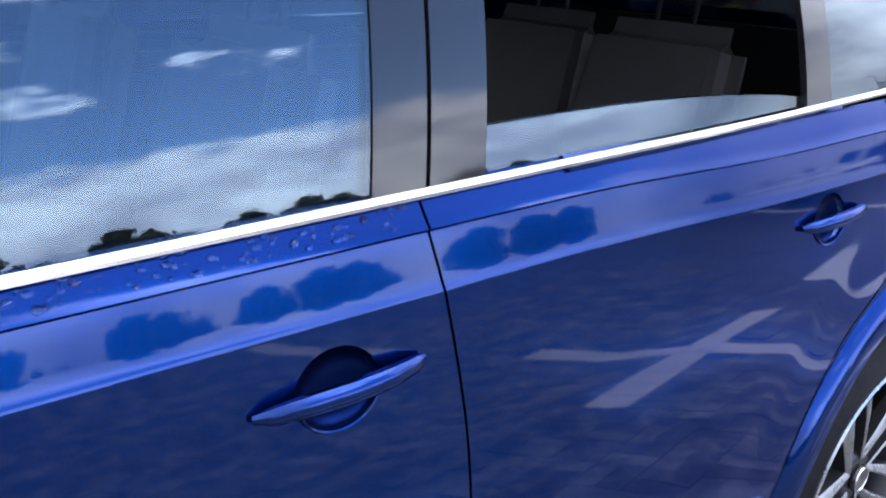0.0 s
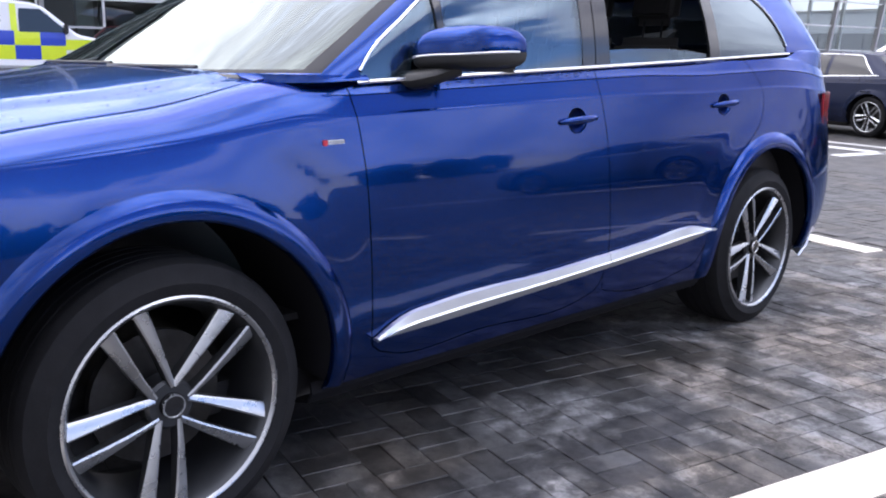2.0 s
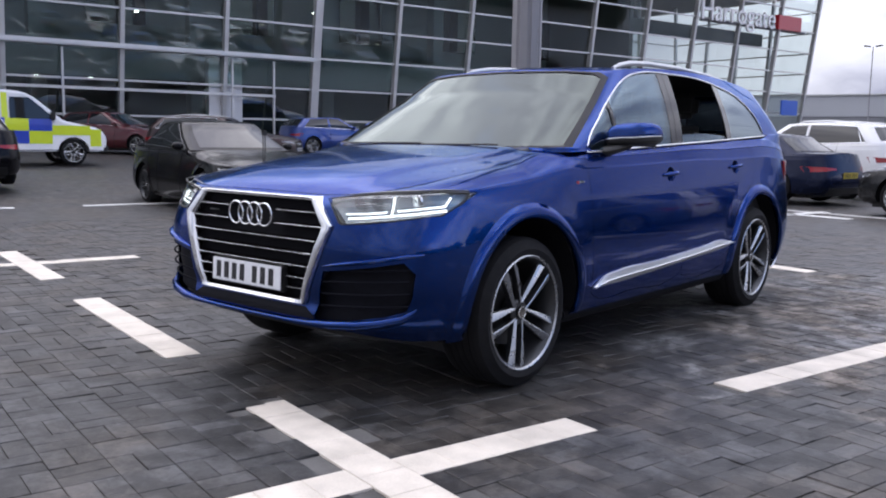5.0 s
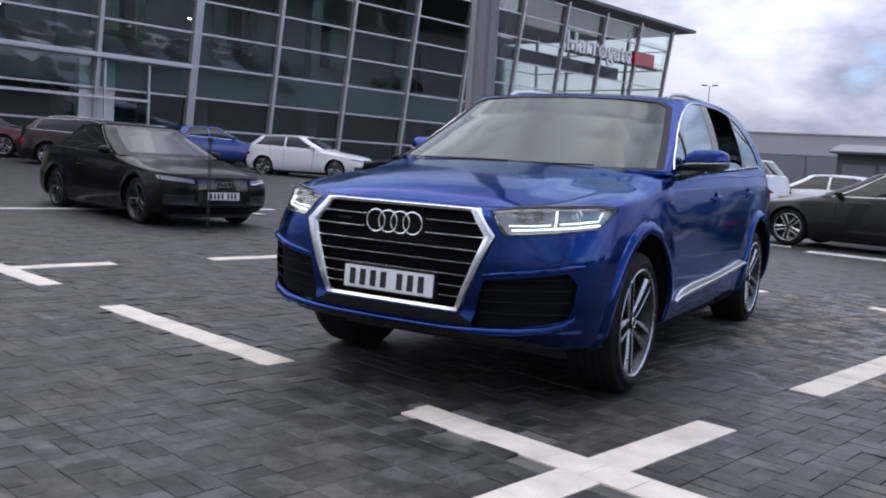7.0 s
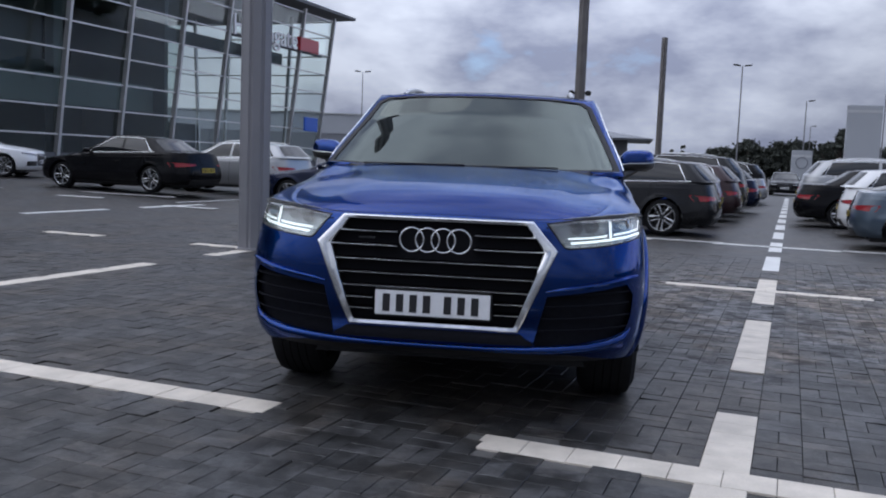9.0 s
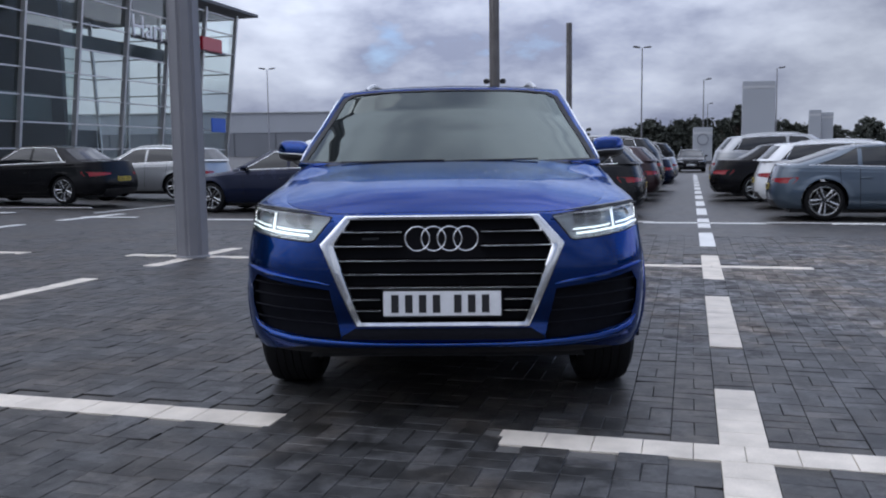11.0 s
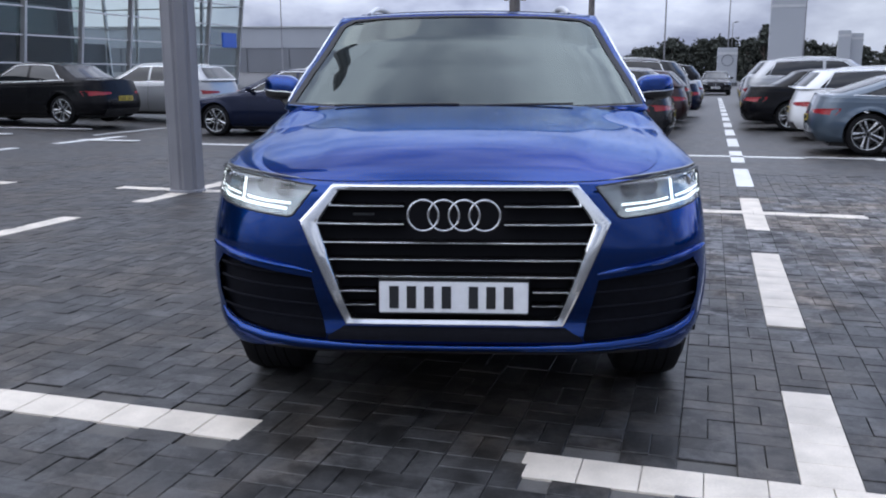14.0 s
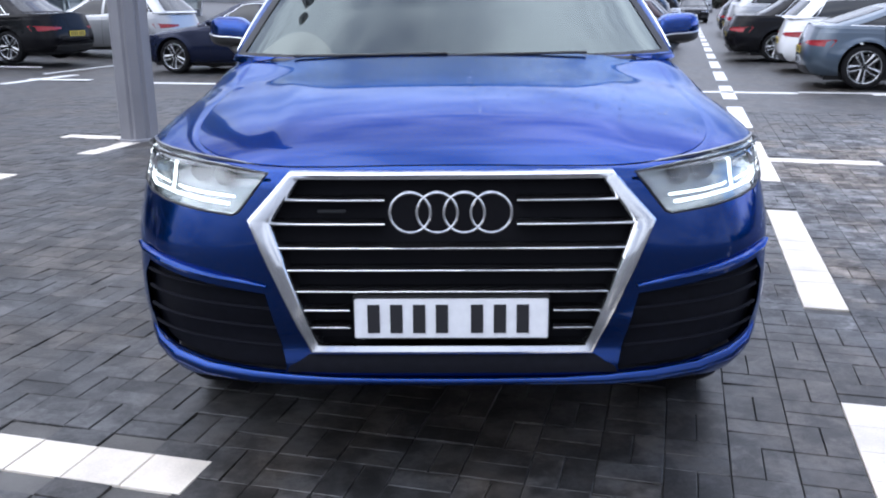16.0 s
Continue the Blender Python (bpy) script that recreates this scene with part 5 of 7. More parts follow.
# cowl and wipers
part("cowl", patch_mesh([[(x, Q.cowl + .19 * (x / .79) ** 2 + d, float(Q.H(x, .3)) - .012 + dz) for x in np.linspace(-.64, .64, 25)] for d, dz in ((-.03, -.012), (.03, .0), (.10, .018))], BLACK_PLASTIC, .006, toward=(0, 0, 9)), None, blue_car)
for x0, x1 in ((-.62, -.02), (-.02, .52)):
    pts = [Vector(Q.screen(x0 + (x1 - x0) * t, .012 + .015 * t)) + Vector((0, -.014, .012)) for t in np.linspace(0, 1, 14)]
    part("wiper", tube_bm(pts, .006, 6), BLACK_PLASTIC, blue_car)

# inside
inside = part("cabin_tub", patch_mesh([[(x, y, .50) for x in np.linspace(-.80, .80, 3)] for y in (.3, 3.7)], CABIN_DARK, .02, toward=(0, 0, 9)), None, blue_car)
for sgn in (1, -1):
    part("door_lining", patch_mesh([[(sgn * (.80 + .05 * math.sin(3 * (z - .5))), y, z) for y in np.linspace(.68, 3.6, 12)] for z in np.linspace(.5, 1.15, 8)], CABIN_DARK, .02, toward=(0, 2, .8)), None, blue_car)
part("dashboard", box_bm(-.72, .72, .52, .95, .80, 1.15, .06, 3), CABIN_DARK, blue_car)
part("roof_lining", patch_mesh(Q.roof(-.03)[1:-1, 1:-1], LEATHER, .01, toward=(0, 2, -9)), None, blue_car)
part("rear_bulkhead", box_bm(-.78, .78, 3.62, 3.66, .5, 1.30, .01), CABIN_DARK, blue_car)


def seat(x, y):
    s = part("car_seat", box_bm(-.25, .25, -.27, .25, .62, .80, .06, 3), LEATHER, blue_car, "grey leather seat with a headrest", at=pose(x, y, 0))
    back = box_bm(-.24, .24, -.06, .06, 0, .62, .055, 3)
    for v in back.verts:
        v.co.x *= 1 - .25 * max(0, v.co.z / .62 - .3)
    part("backrest", back, LEATHER, s, at=pose(0, .25, .74, -14))
    part("headrest", box_bm(-.13, .13, -.05, .05, 0, .19, .045, 3), LEATHER, s, at=pose(0, .42, 1.40, -10))
    for q in (-.05, .05):
        part("headrest_stem", tube_bm([(q, .40, 1.30), (q, .42, 1.42)], .006, 6), CABIN_DARK, s)


for sx_, sy_ in ((.38, 1.38), (-.38, 1.38), (.40, 2.40), (-.40, 2.40), (0, 2.42)):
    seat(sx_, sy_)
wheel_rim = lathe_bm([(0.0, .178), (.012, .185), (.0, .192), (-.012, .185)], 36, "y", closed=True)
box_bm(-.18, .18, -.008, .008, -.02, .02, .006, bm=wheel_rim)
part("steering_wheel", wheel_rim, CABIN_DARK, blue_car, at=pose(-.38, 1.04, .99, -24))
part("rear_view_mirror", box_bm(-.12, .12, -.02, .02, -.035, .035, .018, 2), BLACK_PLASTIC, blue_car, at=pose(0, 1.03, 1.545))
# rain drops left on the shoulder under the windows
drng = random.Random(11)
for (name, sgn), d in doors.items():
    if sgn < 0:
        continue
    bm = bmesh.new()
    y0, y1 = (.70, 1.66) if name == "front" else (1.70, 2.74)
    for _ in range(230):
        y = drng.uniform(y0, y1)
        f = drng.uniform(.87, .975)
        z = Q.zmid + (float(Q.zb(y)) - Q.zmid) * f
        r = drng.uniform(.0016, .0046)
        m_ = Matrix.Translation((Q.side_x(y, z), y, z)) @ Matrix.Diagonal((r, r * drng.uniform(1, 1.8), r * .8, 1))
        bmesh.ops.create_icosphere(bm, subdivisions=1, radius=1, matrix=m_)
    ob = part("rain_water", bm, WATER, d, "small clear drops of rain")
    ob["kind"] = "stuff"
bm = bmesh.new()
for _ in range(420):
    x, y = drng.uniform(.05, .74), drng.uniform(-.62, .34)
    r = drng.uniform(.0012, .0034)
    bmesh.ops.create_icosphere(bm, subdivisions=1, radius=1, matrix=Matrix.Translation((x, y, float(Q.H(x, y)))) @ Matrix.Diagonal((r * drng.uniform(1, 1.5), r, r * .6, 1)))
ob = part("rain_water", bm, WATER, bonnet, "small clear drops of rain")
ob["kind"] = "stuff"
HERO_WHEEL = wheel_meshes(r=.376)
add_wheels(blue_car, HERO_WHEEL, [(.955, 0), (-.955, 0), (.958, 2.994), (-.958, 2.994)], .375)

# ---- the other parked cars ----
HOOD_LOW = [(-.86, .735), (-.78, .770), (-.65, .805), (-.45, .845), (-.2, .880), (0, .905), (.3, .945), (.7, .97)]
KINDS = dict(
    estate=Shape(W=.905, F=.93, wb=2.85, R=.88, belt=.925, belt_slope=.030, zs=.775, hood=HOOD_LOW, cowl=.36, blend=(.45, .72), cf=(.40, 1.30), cl=(.34, .28), ce=(3.25, 3.05), cr=(3.78, 3.40),
                 roof=[(1.1, 1.345), (1.35, 1.380), (1.7, 1.410), (2.2, 1.415), (2.8, 1.395), (3.4, 1.35)], Wc=(.845, .10, .09), tyre=.34, arch=.385, sill=.22, flare=.012),
    saloon=Shape(W=.905, F=.93, wb=2.85, R=.98, belt=.925, belt_slope=.030, zs=.775, hood=HOOD_LOW, cowl=.36, blend=(.45, .72), cf=(.40, 1.30), cl=(.34, .28), ce=(2.85, 2.48), cr=(3.36, 2.78),
                 roof=[(1.1, 1.345), (1.35, 1.375), (1.7, 1.405), (2.1, 1.405), (2.5, 1.38), (2.9, 1.33)], Wc=(.845, .10, .09), tyre=.34, arch=.385, sill=.22, flare=.012),
    coupe=Shape(W=.905, F=.92, wb=2.76, R=.92, belt=.940, belt_slope=.030, zs=.790, hood=[(s_, z_ + .012) for s_, z_ in HOOD_LOW], cowl=.42, blend=(.50, .78), cf=(.46, 1.38), cl=(.34, .28), ce=(2.75, 2.30), cr=(3.32, 2.62),
                roof=[(1.2, 1.360), (1.4, 1.392), (1.8, 1.424), (2.2, 1.415), (2.6, 1.37), (2.9, 1.31)], Wc=(.84, .11, .10), tyre=.34, arch=.385, sill=.21, flare=.016),
    roadster=Shape(W=.895, F=.90, wb=2.505, R=.78, belt=.885, belt_slope=.030, zs=.76, hood=[(s_, z_ - .02) for s_, z_ in HOOD_LOW], cowl=.42, blend=(.50, .78), cf=(.46, 1.25), cl=(.34, .28), ce=(2.66, 1.92), cr=(3.20, 2.28),
                   roof=[(1.1, 1.265), (1.3, 1.295), (1.6, 1.315), (1.9, 1.30), (2.3, 1.25)], Wc=(.825, .11, .10), tyre=.345, arch=.39, sill=.21, flare=.022),
    hatch=Shape(W=.885, F=.89, wb=2.62, R=.70, belt=.945, belt_slope=.030, zs=.79, hood=[(s_, z_ + .015) for s_, z_ in HOOD_LOW], cowl=.34, blend=(.42, .70), cf=(.38, 1.22), cl=(.32, .28), ce=(2.86, 2.62), cr=(3.34, 2.98),
                roof=[(1.0, 1.345), (1.3, 1.385), (1.7, 1.41), (2.1, 1.405), (2.6, 1.375), (3.0, 1.33)], Wc=(.825, .09, .09), tyre=.33, arch=.375, sill=.22, flare=.012),
    suv=Shape(W=.935, F=.93, wb=2.82, R=.84, belt=1.07, belt_slope=.035, zs=.90, hood=[(-.83, .885), (-.74, .925), (-.62, .955), (-.4, 1.0), (-.2, 1.03), (0, 1.055), (.3, 1.09), (.7, 1.115)], cowl=.32, blend=(.40, .68),
              cf=(.34, 1.18), cl=(.34, .28), ce=(3.10, 2.92), cr=(3.62, 3.30), roof=[(1.0, 1.53), (1.3, 1.57), (1.7, 1.60), (2.2, 1.60), (2.8, 1.57), (3.3, 1.52)], Wc=(.875, .08, .09), tyre=.365, arch=.41, sill=.27, flare=.02))
FAR_WHEEL = wheel_meshes(r=.34, rim=.250, width=.24, seg=36)
BIG_WHEEL = wheel_meshes(r=.365, rim=.265, width=.25, seg=36)


def front_patch(S, x0, x1, zl, zh, off, material, n=12, m=5, sign=1, rear=False):
    fy = S.rear_y if rear else S.front_y
    rows = []
    for x in np.linspace(x0, x1, n):
        lo, hi = (zl(x), zh(x)) if callable(zl) else (zl, zh)
        rows.append([(sign * x, fy(x, z) + (off if rear else -off), z) for z in np.linspace(lo, hi, m)])
    return patch_mesh(rows, material, .008, toward=(0, 9 if rear else -9, .6))


def build_car(kind, label, category="car"):
    """A parked car of one of the kinds, at the origin; its paint is set for each car by repaint()."""
    S = KINDS[kind]
    car = thing("parked_" + kind, label, category)
    shell = slab_ring(S.body(14, 10, 70, 18, 16), .012)
    shell = boolean(shell, cutter(*[disc_prism(y, S.tyre, S.arch, lo, hi, 40) for y in (0.0, S.wb) for lo, hi in ((.5, 1.3), (-1.3, -.5))]))
    shell.materials.clear()
    shell.materials.append(GREY_PAINT)
    part("body", smooth_mesh(shell), None, car)
    part("bonnet", patch_mesh(S.bonnet(.004, 18, 25, back=S.cf[0] + .30), GREY_PAINT, .01, toward=(0, 0, 9)), None, car)
    P = S.body(14, 10, 70, 18, 16)
    half = P[: (len(P) + 2) // 2, -1]
    rows = [[(u * x, y, z + .035 * (1 - u * u) - .004) for u in np.linspace(-1, 1, 13)] for x, y, z in half if y > S.cf[0] + .45]
    part("rear_deck", patch_mesh(rows, GREY_PAINT, .01, toward=(0, 2, 9)), None, car)
    cab = slab_ring(S.cabin(10, 10, 40, 14, 10), .012)
    cab.materials.append(GREY_PAINT)
    part("cabin_frame", cab, None, car)
    part("roof", patch_mesh(S.roof(.001, 14, 17), GREY_PAINT, .01, toward=(0, 2, 9)), None, car)
    # glass, a little proud of the frame
    for rear in (False, True):
        rows = []
        for h in np.linspace(.10 if not rear else .14, .92, 10):
            row = []
            for u in np.linspace(-.84, .84, 15):
                x, y, z = S.screen(u * S.cw(h), h, rear)
                row.append((x, y + (.006 if rear else -.006), z + .004))
            rows.append(row)
        part("rear_screen" if rear else "windscreen", patch_mesh(rows, DARK_GLASS, .005, toward=(0, 9 if rear else -9, 4)), None, car)
    L = lambda ab, h: ab[0] + (ab[1] - ab[0]) * h
    yb = L(S.cf, .5) + L(S.cl, .5) + .74
    for sgn in (1, -1):
        for name, a, b in (("front_window", 0.0, yb), ("rear_window", yb + .07, 9.0)):
            rows = []
            for h in np.linspace(.05, .88, 9):
                y0, y1 = max(a, L(S.cf, h) + L(S.cl, h) + .05), min(b, L(S.ce, h) + (.12 if kind in ("estate", "suv", "hatch") else .0) * (1 - h))
                row = []
                for y in np.linspace(y0, max(y1, y0 + .01), 12):
                    zl = float(S.cabin_low(y))
                    row.append((sgn * (S.cw(h) + .005), y, zl + (float(S.roof_at(S.cw(h), y)) - zl) * h))
                rows.append(row)
            part(name, patch_mesh(rows, DARK_GLASS, .006, toward=(sgn * 9, 1.5, 1.2)), None, car)
        y0, y1 = L(S.cf, .0) + L(S.cl, .0), S.ce[0] + .1
        part("belt_trim", tube_bm([(sgn * (S.cw(.02) + .006), y, float(S.cabin_low(y)) + .008) for y in np.linspace(y0, y1, 16)], .008, 6), CHROME, car)
        arc = [(h, L(S.cf, h) + L(S.cl, h) + .03) for h in np.linspace(.03, .92, 8)] + [(.92, y) for y in np.linspace(L(S.cf, .92) + L(S.cl, .92) + .15, L(S.ce, .92), 8)] + [(h, L(S.ce, h) + .02) for h in np.linspace(.85, .04, 7)]
        pts = []
        for h, y in arc:
            zl = float(S.cabin_low(y))
            pts.append((sgn * (S.cw(h) + .006), y, zl + (float(S.roof_at(S.cw(h), y)) - zl) * h))
        part("window_trim", tube_bm(pts, .008, 6), CHROME if kind in ("estate", "suv", "saloon") else BLACK_GLOSS, car)
        zt = S.zmid
        lamp = front_patch(S, .46, S.W - .035, lambda x: zt - .095 + .10 * (x - .46), lambda x: zt - .045 + .11 * (x - .46), .004, LAMP_WHITE, sign=sgn)
        part("headlight", lamp, None, car, "clear headlight")
        part("lamp_strip", tube_bm([(sgn * x, S.front_y(x, zt - .098 + .12 * (x - .46)) - .007, zt - .098 + .12 * (x - .46)) for x in np.linspace(.47, S.W - .06, 10)], .006, 5), CHROME, car)
        part("bumper_intake", front_patch(S, .46, S.W - .06, zt - .40, zt - .26, .004, BLACK_PLASTIC, sign=sgn), None, car)
        part("tail_light", front_patch(S, .44, S.W - .012, lambda x: zt - .010 - .10 * (x - .44), lambda x: zt + .028 + .06 * (x - .44), .006, TAIL_RED, sign=sgn, rear=True), None, car)
        for yd, slope in ((y0 + .12, -.06), (yb + .03, .02), (min(S.wb - .28, S.ce[0] + .05), .10)):
            zs_ = np.linspace(S.sill + .05 if yd < S.wb - .5 else S.tyre + .26, float(S.zb(yd)) - .005, 12)
            part("door_line", tube_bm([(sgn * (S.side_x(yd + slope * (z - .5), z) + .0005), yd + slope * (z - .5), z) for z in zs_], .0045, 4), DARK, car)
        for yd in (yb - .16, yb + .78):
            if yd < S.wb - .15 and (kind not in ("coupe", "roadster") or yd < yb):
                zh_ = S.zmid + .045
                part("door_handle", tube_bm([(sgn * (S.side_x(yd + q, zh_) + o), yd + q, zh_ + .01 * q) for q, o in ((0, .004), (.03, .022), (.15, .024), (.19, .004))], .010, 6), GREY_PAINT, car)
        mz = S.belt + .085
        bm = bmesh.new()
        bmesh.ops.create_uvsphere(bm, u_segments=14, v_segments=10, radius=1)
        bmesh.ops.scale(bm, vec=(.10, .065, .065), verts=bm.verts)
        bmesh.ops.translate(bm, vec=(sgn * (S.W + .035), S.cf[0] + S.cl[0] + .14, mz), verts=bm.verts)
        part("wing_mirror", bm, GREY_PAINT, car)
        part("sill", patch_mesh([[(sgn * x, y, z) for y in np.linspace(S.arch + .02, S.wb - S.arch - .02, 10)] for x, z in ((S.W - .05, S.sill + .015), (S.W - .06, S.sill - .02), (S.W - .14, S.sill - .05))], BLACK_PLASTIC, .01, toward=(sgn * 9, 1, 0)), None, car)
        for y in (0.0, S.wb):
            bm = lathe_bm([(sgn * .50, S.arch + .012), (sgn * (S.W - .012), S.arch + .01)], 28, "x", (0, y, S.tyre))
            bmesh.ops.delete(bm, geom=[f for f in bm.faces if len(f.verts) > 4 and abs(f.calc_center_median().x) > .7], context="FACES")
            bmesh.ops.delete(bm, geom=[v for v in bm.verts if v.co.z < S.sill - .02], context="VERTS")
            part("wheel_arch_liner", bm, DARK, car)
    zt = S.zmid
    part("grille", front_patch(S, -.40, .40, lambda x: zt - .40 + .0 * x, lambda x: zt - .03 - .05 * max(0, abs(x) - .3), .005, BLACK_GLOSS, n=17), None, car)
    for k in range(4):
        part("badge_ring", lathe_bm([(-.004, .036), (-.004, .043), (.004, .043), (.004, .036)], 20, "y", (-.084 + .056 * k, S.front_y(0, zt - .1) - .012, zt - .10), closed=True), CHROME, car)
    part("rear_bumper", front_patch(S, -.62, .62, S.sill, S.sill + .14, .006, BLACK_PLASTIC, rear=True, n=15), None, car)
    part("underbody", box_bm(-.70, .70, -.62, S.end + .55, S.sill - .08, S.sill + .1, .05), BLACK_PLASTIC, car)
    bars_plate(car, "front_plate", pose(0, S.front_y(0, zt - .27) - .012, zt - .27), PLATE_WHITE)
    bars_plate(car, "rear_plate", pose(0, S.rear_y(0, zt - .12) + .012, zt - .12, 0, 0, 180), PLATE_YELLOW)
    if kind in ("estate", "suv"):
        for sgn in (1, -1):
            part("roof_rail", tube_bm([(sgn * .54, y, float(S.roof_at(.54, y)) + l) for y, l in ((1.5, 0), (1.6, .03), (2.2, .04), (2.8, .03), (2.95, 0))], .014, 6), SILVER_TRIM, car)
    add_wheels(car, BIG_WHEEL if kind == "suv" else FAR_WHEEL, [(S.W - .02, 0), (-S.W + .02, 0), (S.W - .02, S.wb), (-S.W + .02, S.wb)], S.tyre)
    return car


PROTO = {}


def place_car(kind, colour, a, b, turn, label, wheels=None, size=1.0):
    """A parked car; (a, b) is its front axle's middle and turn the way its nose points: 90 towards +a, -90 towards -a, 180 towards +b."""
    at = lot(a, b, turn) @ Matrix.Scale(size, 4)
    if kind not in PROTO:
        PROTO[kind] = build_car(kind, label)
        car = PROTO[kind]
        car.matrix_basis = at
    else:
        car = copy_thing(PROTO[kind], at)
    tagged(car, label, "car")
    for o in car.children_recursive:
        base = o.name.split(".")[0]
        if base in ("body", "bonnet", "rear_deck", "cabin_frame", "roof", "wing_mirror", "door_handle"):
            o.material_slots[0].link = "OBJECT"
            o.material_slots[0].material = colour
        if wheels and base in ("spokes", "wheel"):
            for slot in o.material_slots:
                slot.link = "OBJECT"
                slot.material = wheels
            o["label"] = "dark alloy wheel" if base == "wheel" else ""
    return car


place_car("coupe", BLACK_PAINT, -8.62, 3.13, 90, "black coupe with a pale reflection in its windscreen", RIM_DARK)
place_car("estate", GREY_PAINT, -3.40, 13.30, -90, "dark grey estate car with a chrome window line")
place_car("saloon", NAVY_PAINT, -9.30, 14.35, -90, "dark navy saloon with a yellow rear plate")
place_car("saloon", BLACK_PAINT, -16.1, 14.3, -90, "black saloon parked beside a silver estate")
place_car("estate", SILVER_PAINT, -15.0, 17.4, -90, "silver estate car behind a black saloon")
place_car("suv", WHITE_PAINT, -9.6, 17.3, -90, "white sport utility car with a dark rear screen", size=1.06)
place_car("hatch", WHITE_PAINT, -7.6, 21.2, -90, "white hatchback in the middle row")
place_car("roadster", STEEL_PAINT, 6.05, 12.95, 90, "steel grey sports coupe with a red tail light")
place_car("estate", WHITE_PAINT, 6.45, 16.1, 90, "white estate car between two darker cars")
place_car("saloon", BLACK_PAINT, 5.70, 19.3, 90, "black saloon with a bright window line")
place_car("hatch", WHITE_PAINT, -20.4, 15.8, 120, "white hatchback standing side on before the showroom")
place_car("estate", MAROON_PAINT, -21.3, 9.3, 140, "dark brown estate car with a silver window line")
place_car("saloon", BLACK_PAINT, -17.2, -.2, -90, "black saloon with a yellow rear plate")
place_car("hatch", RED_PAINT, -26.3, 7.2, 130, "dark red hatchback near the showroom doors")
place_car("hatch", MID_BLUE, -27.0, 15.9, 180, "blue hatchback parked by the glass front")
for k, (kind, colour, label) in enumerate((
        ("hatch", MID_BLUE, "blue hatchback with red tail lights"), ("estate", MAROON_PAINT, "dark brown estate car in the long row"), ("suv", GREY_PAINT, "dark grey sport utility car in the long row"),
        ("saloon", NAVY_PAINT, "navy saloon in the long row"), ("hatch", RED_PAINT, "red hatchback in the long row"), ("estate", BLACK_PAINT, "black estate car in the long row"),
        ("saloon", SILVER_PAINT, "silver saloon in the long row"), ("suv", BLACK_PAINT, "black sport utility car in the long row"), ("hatch", GREY_PAINT, "grey hatchback in the long row"))):
    tagged(place_car(kind, colour, -3.15 - .15 * (k % 3), 16.3 + 2.95 * k, -90, label), group="row of cars along the dashed line")
for k, (kind, colour, label) in enumerate((
        ("suv", SILVER_PAINT, "silver sport utility car in the far row"), ("estate", WHITE_PAINT, "white estate car in the far row"), ("saloon", BLACK_PAINT, "black saloon in the far row"),
        ("hatch", WHITE_PAINT, "white hatchback in the far row"), ("estate", GREY_PAINT, "dark grey estate car in the far row"), ("saloon", SILVER_PAINT, "silver saloon in the far row"),
        ("hatch", NAVY_PAINT, "navy hatchback in the far row"))):
    tagged(place_car(kind, colour, 5.8 + .15 * (k % 3), 22.4 + 3.0 * k, 90, label), group="row of cars along the dashed line")
place_car("saloon", BLACK_PAINT, 1.3, 54.0, 0, "black saloon crossing the end of the row")


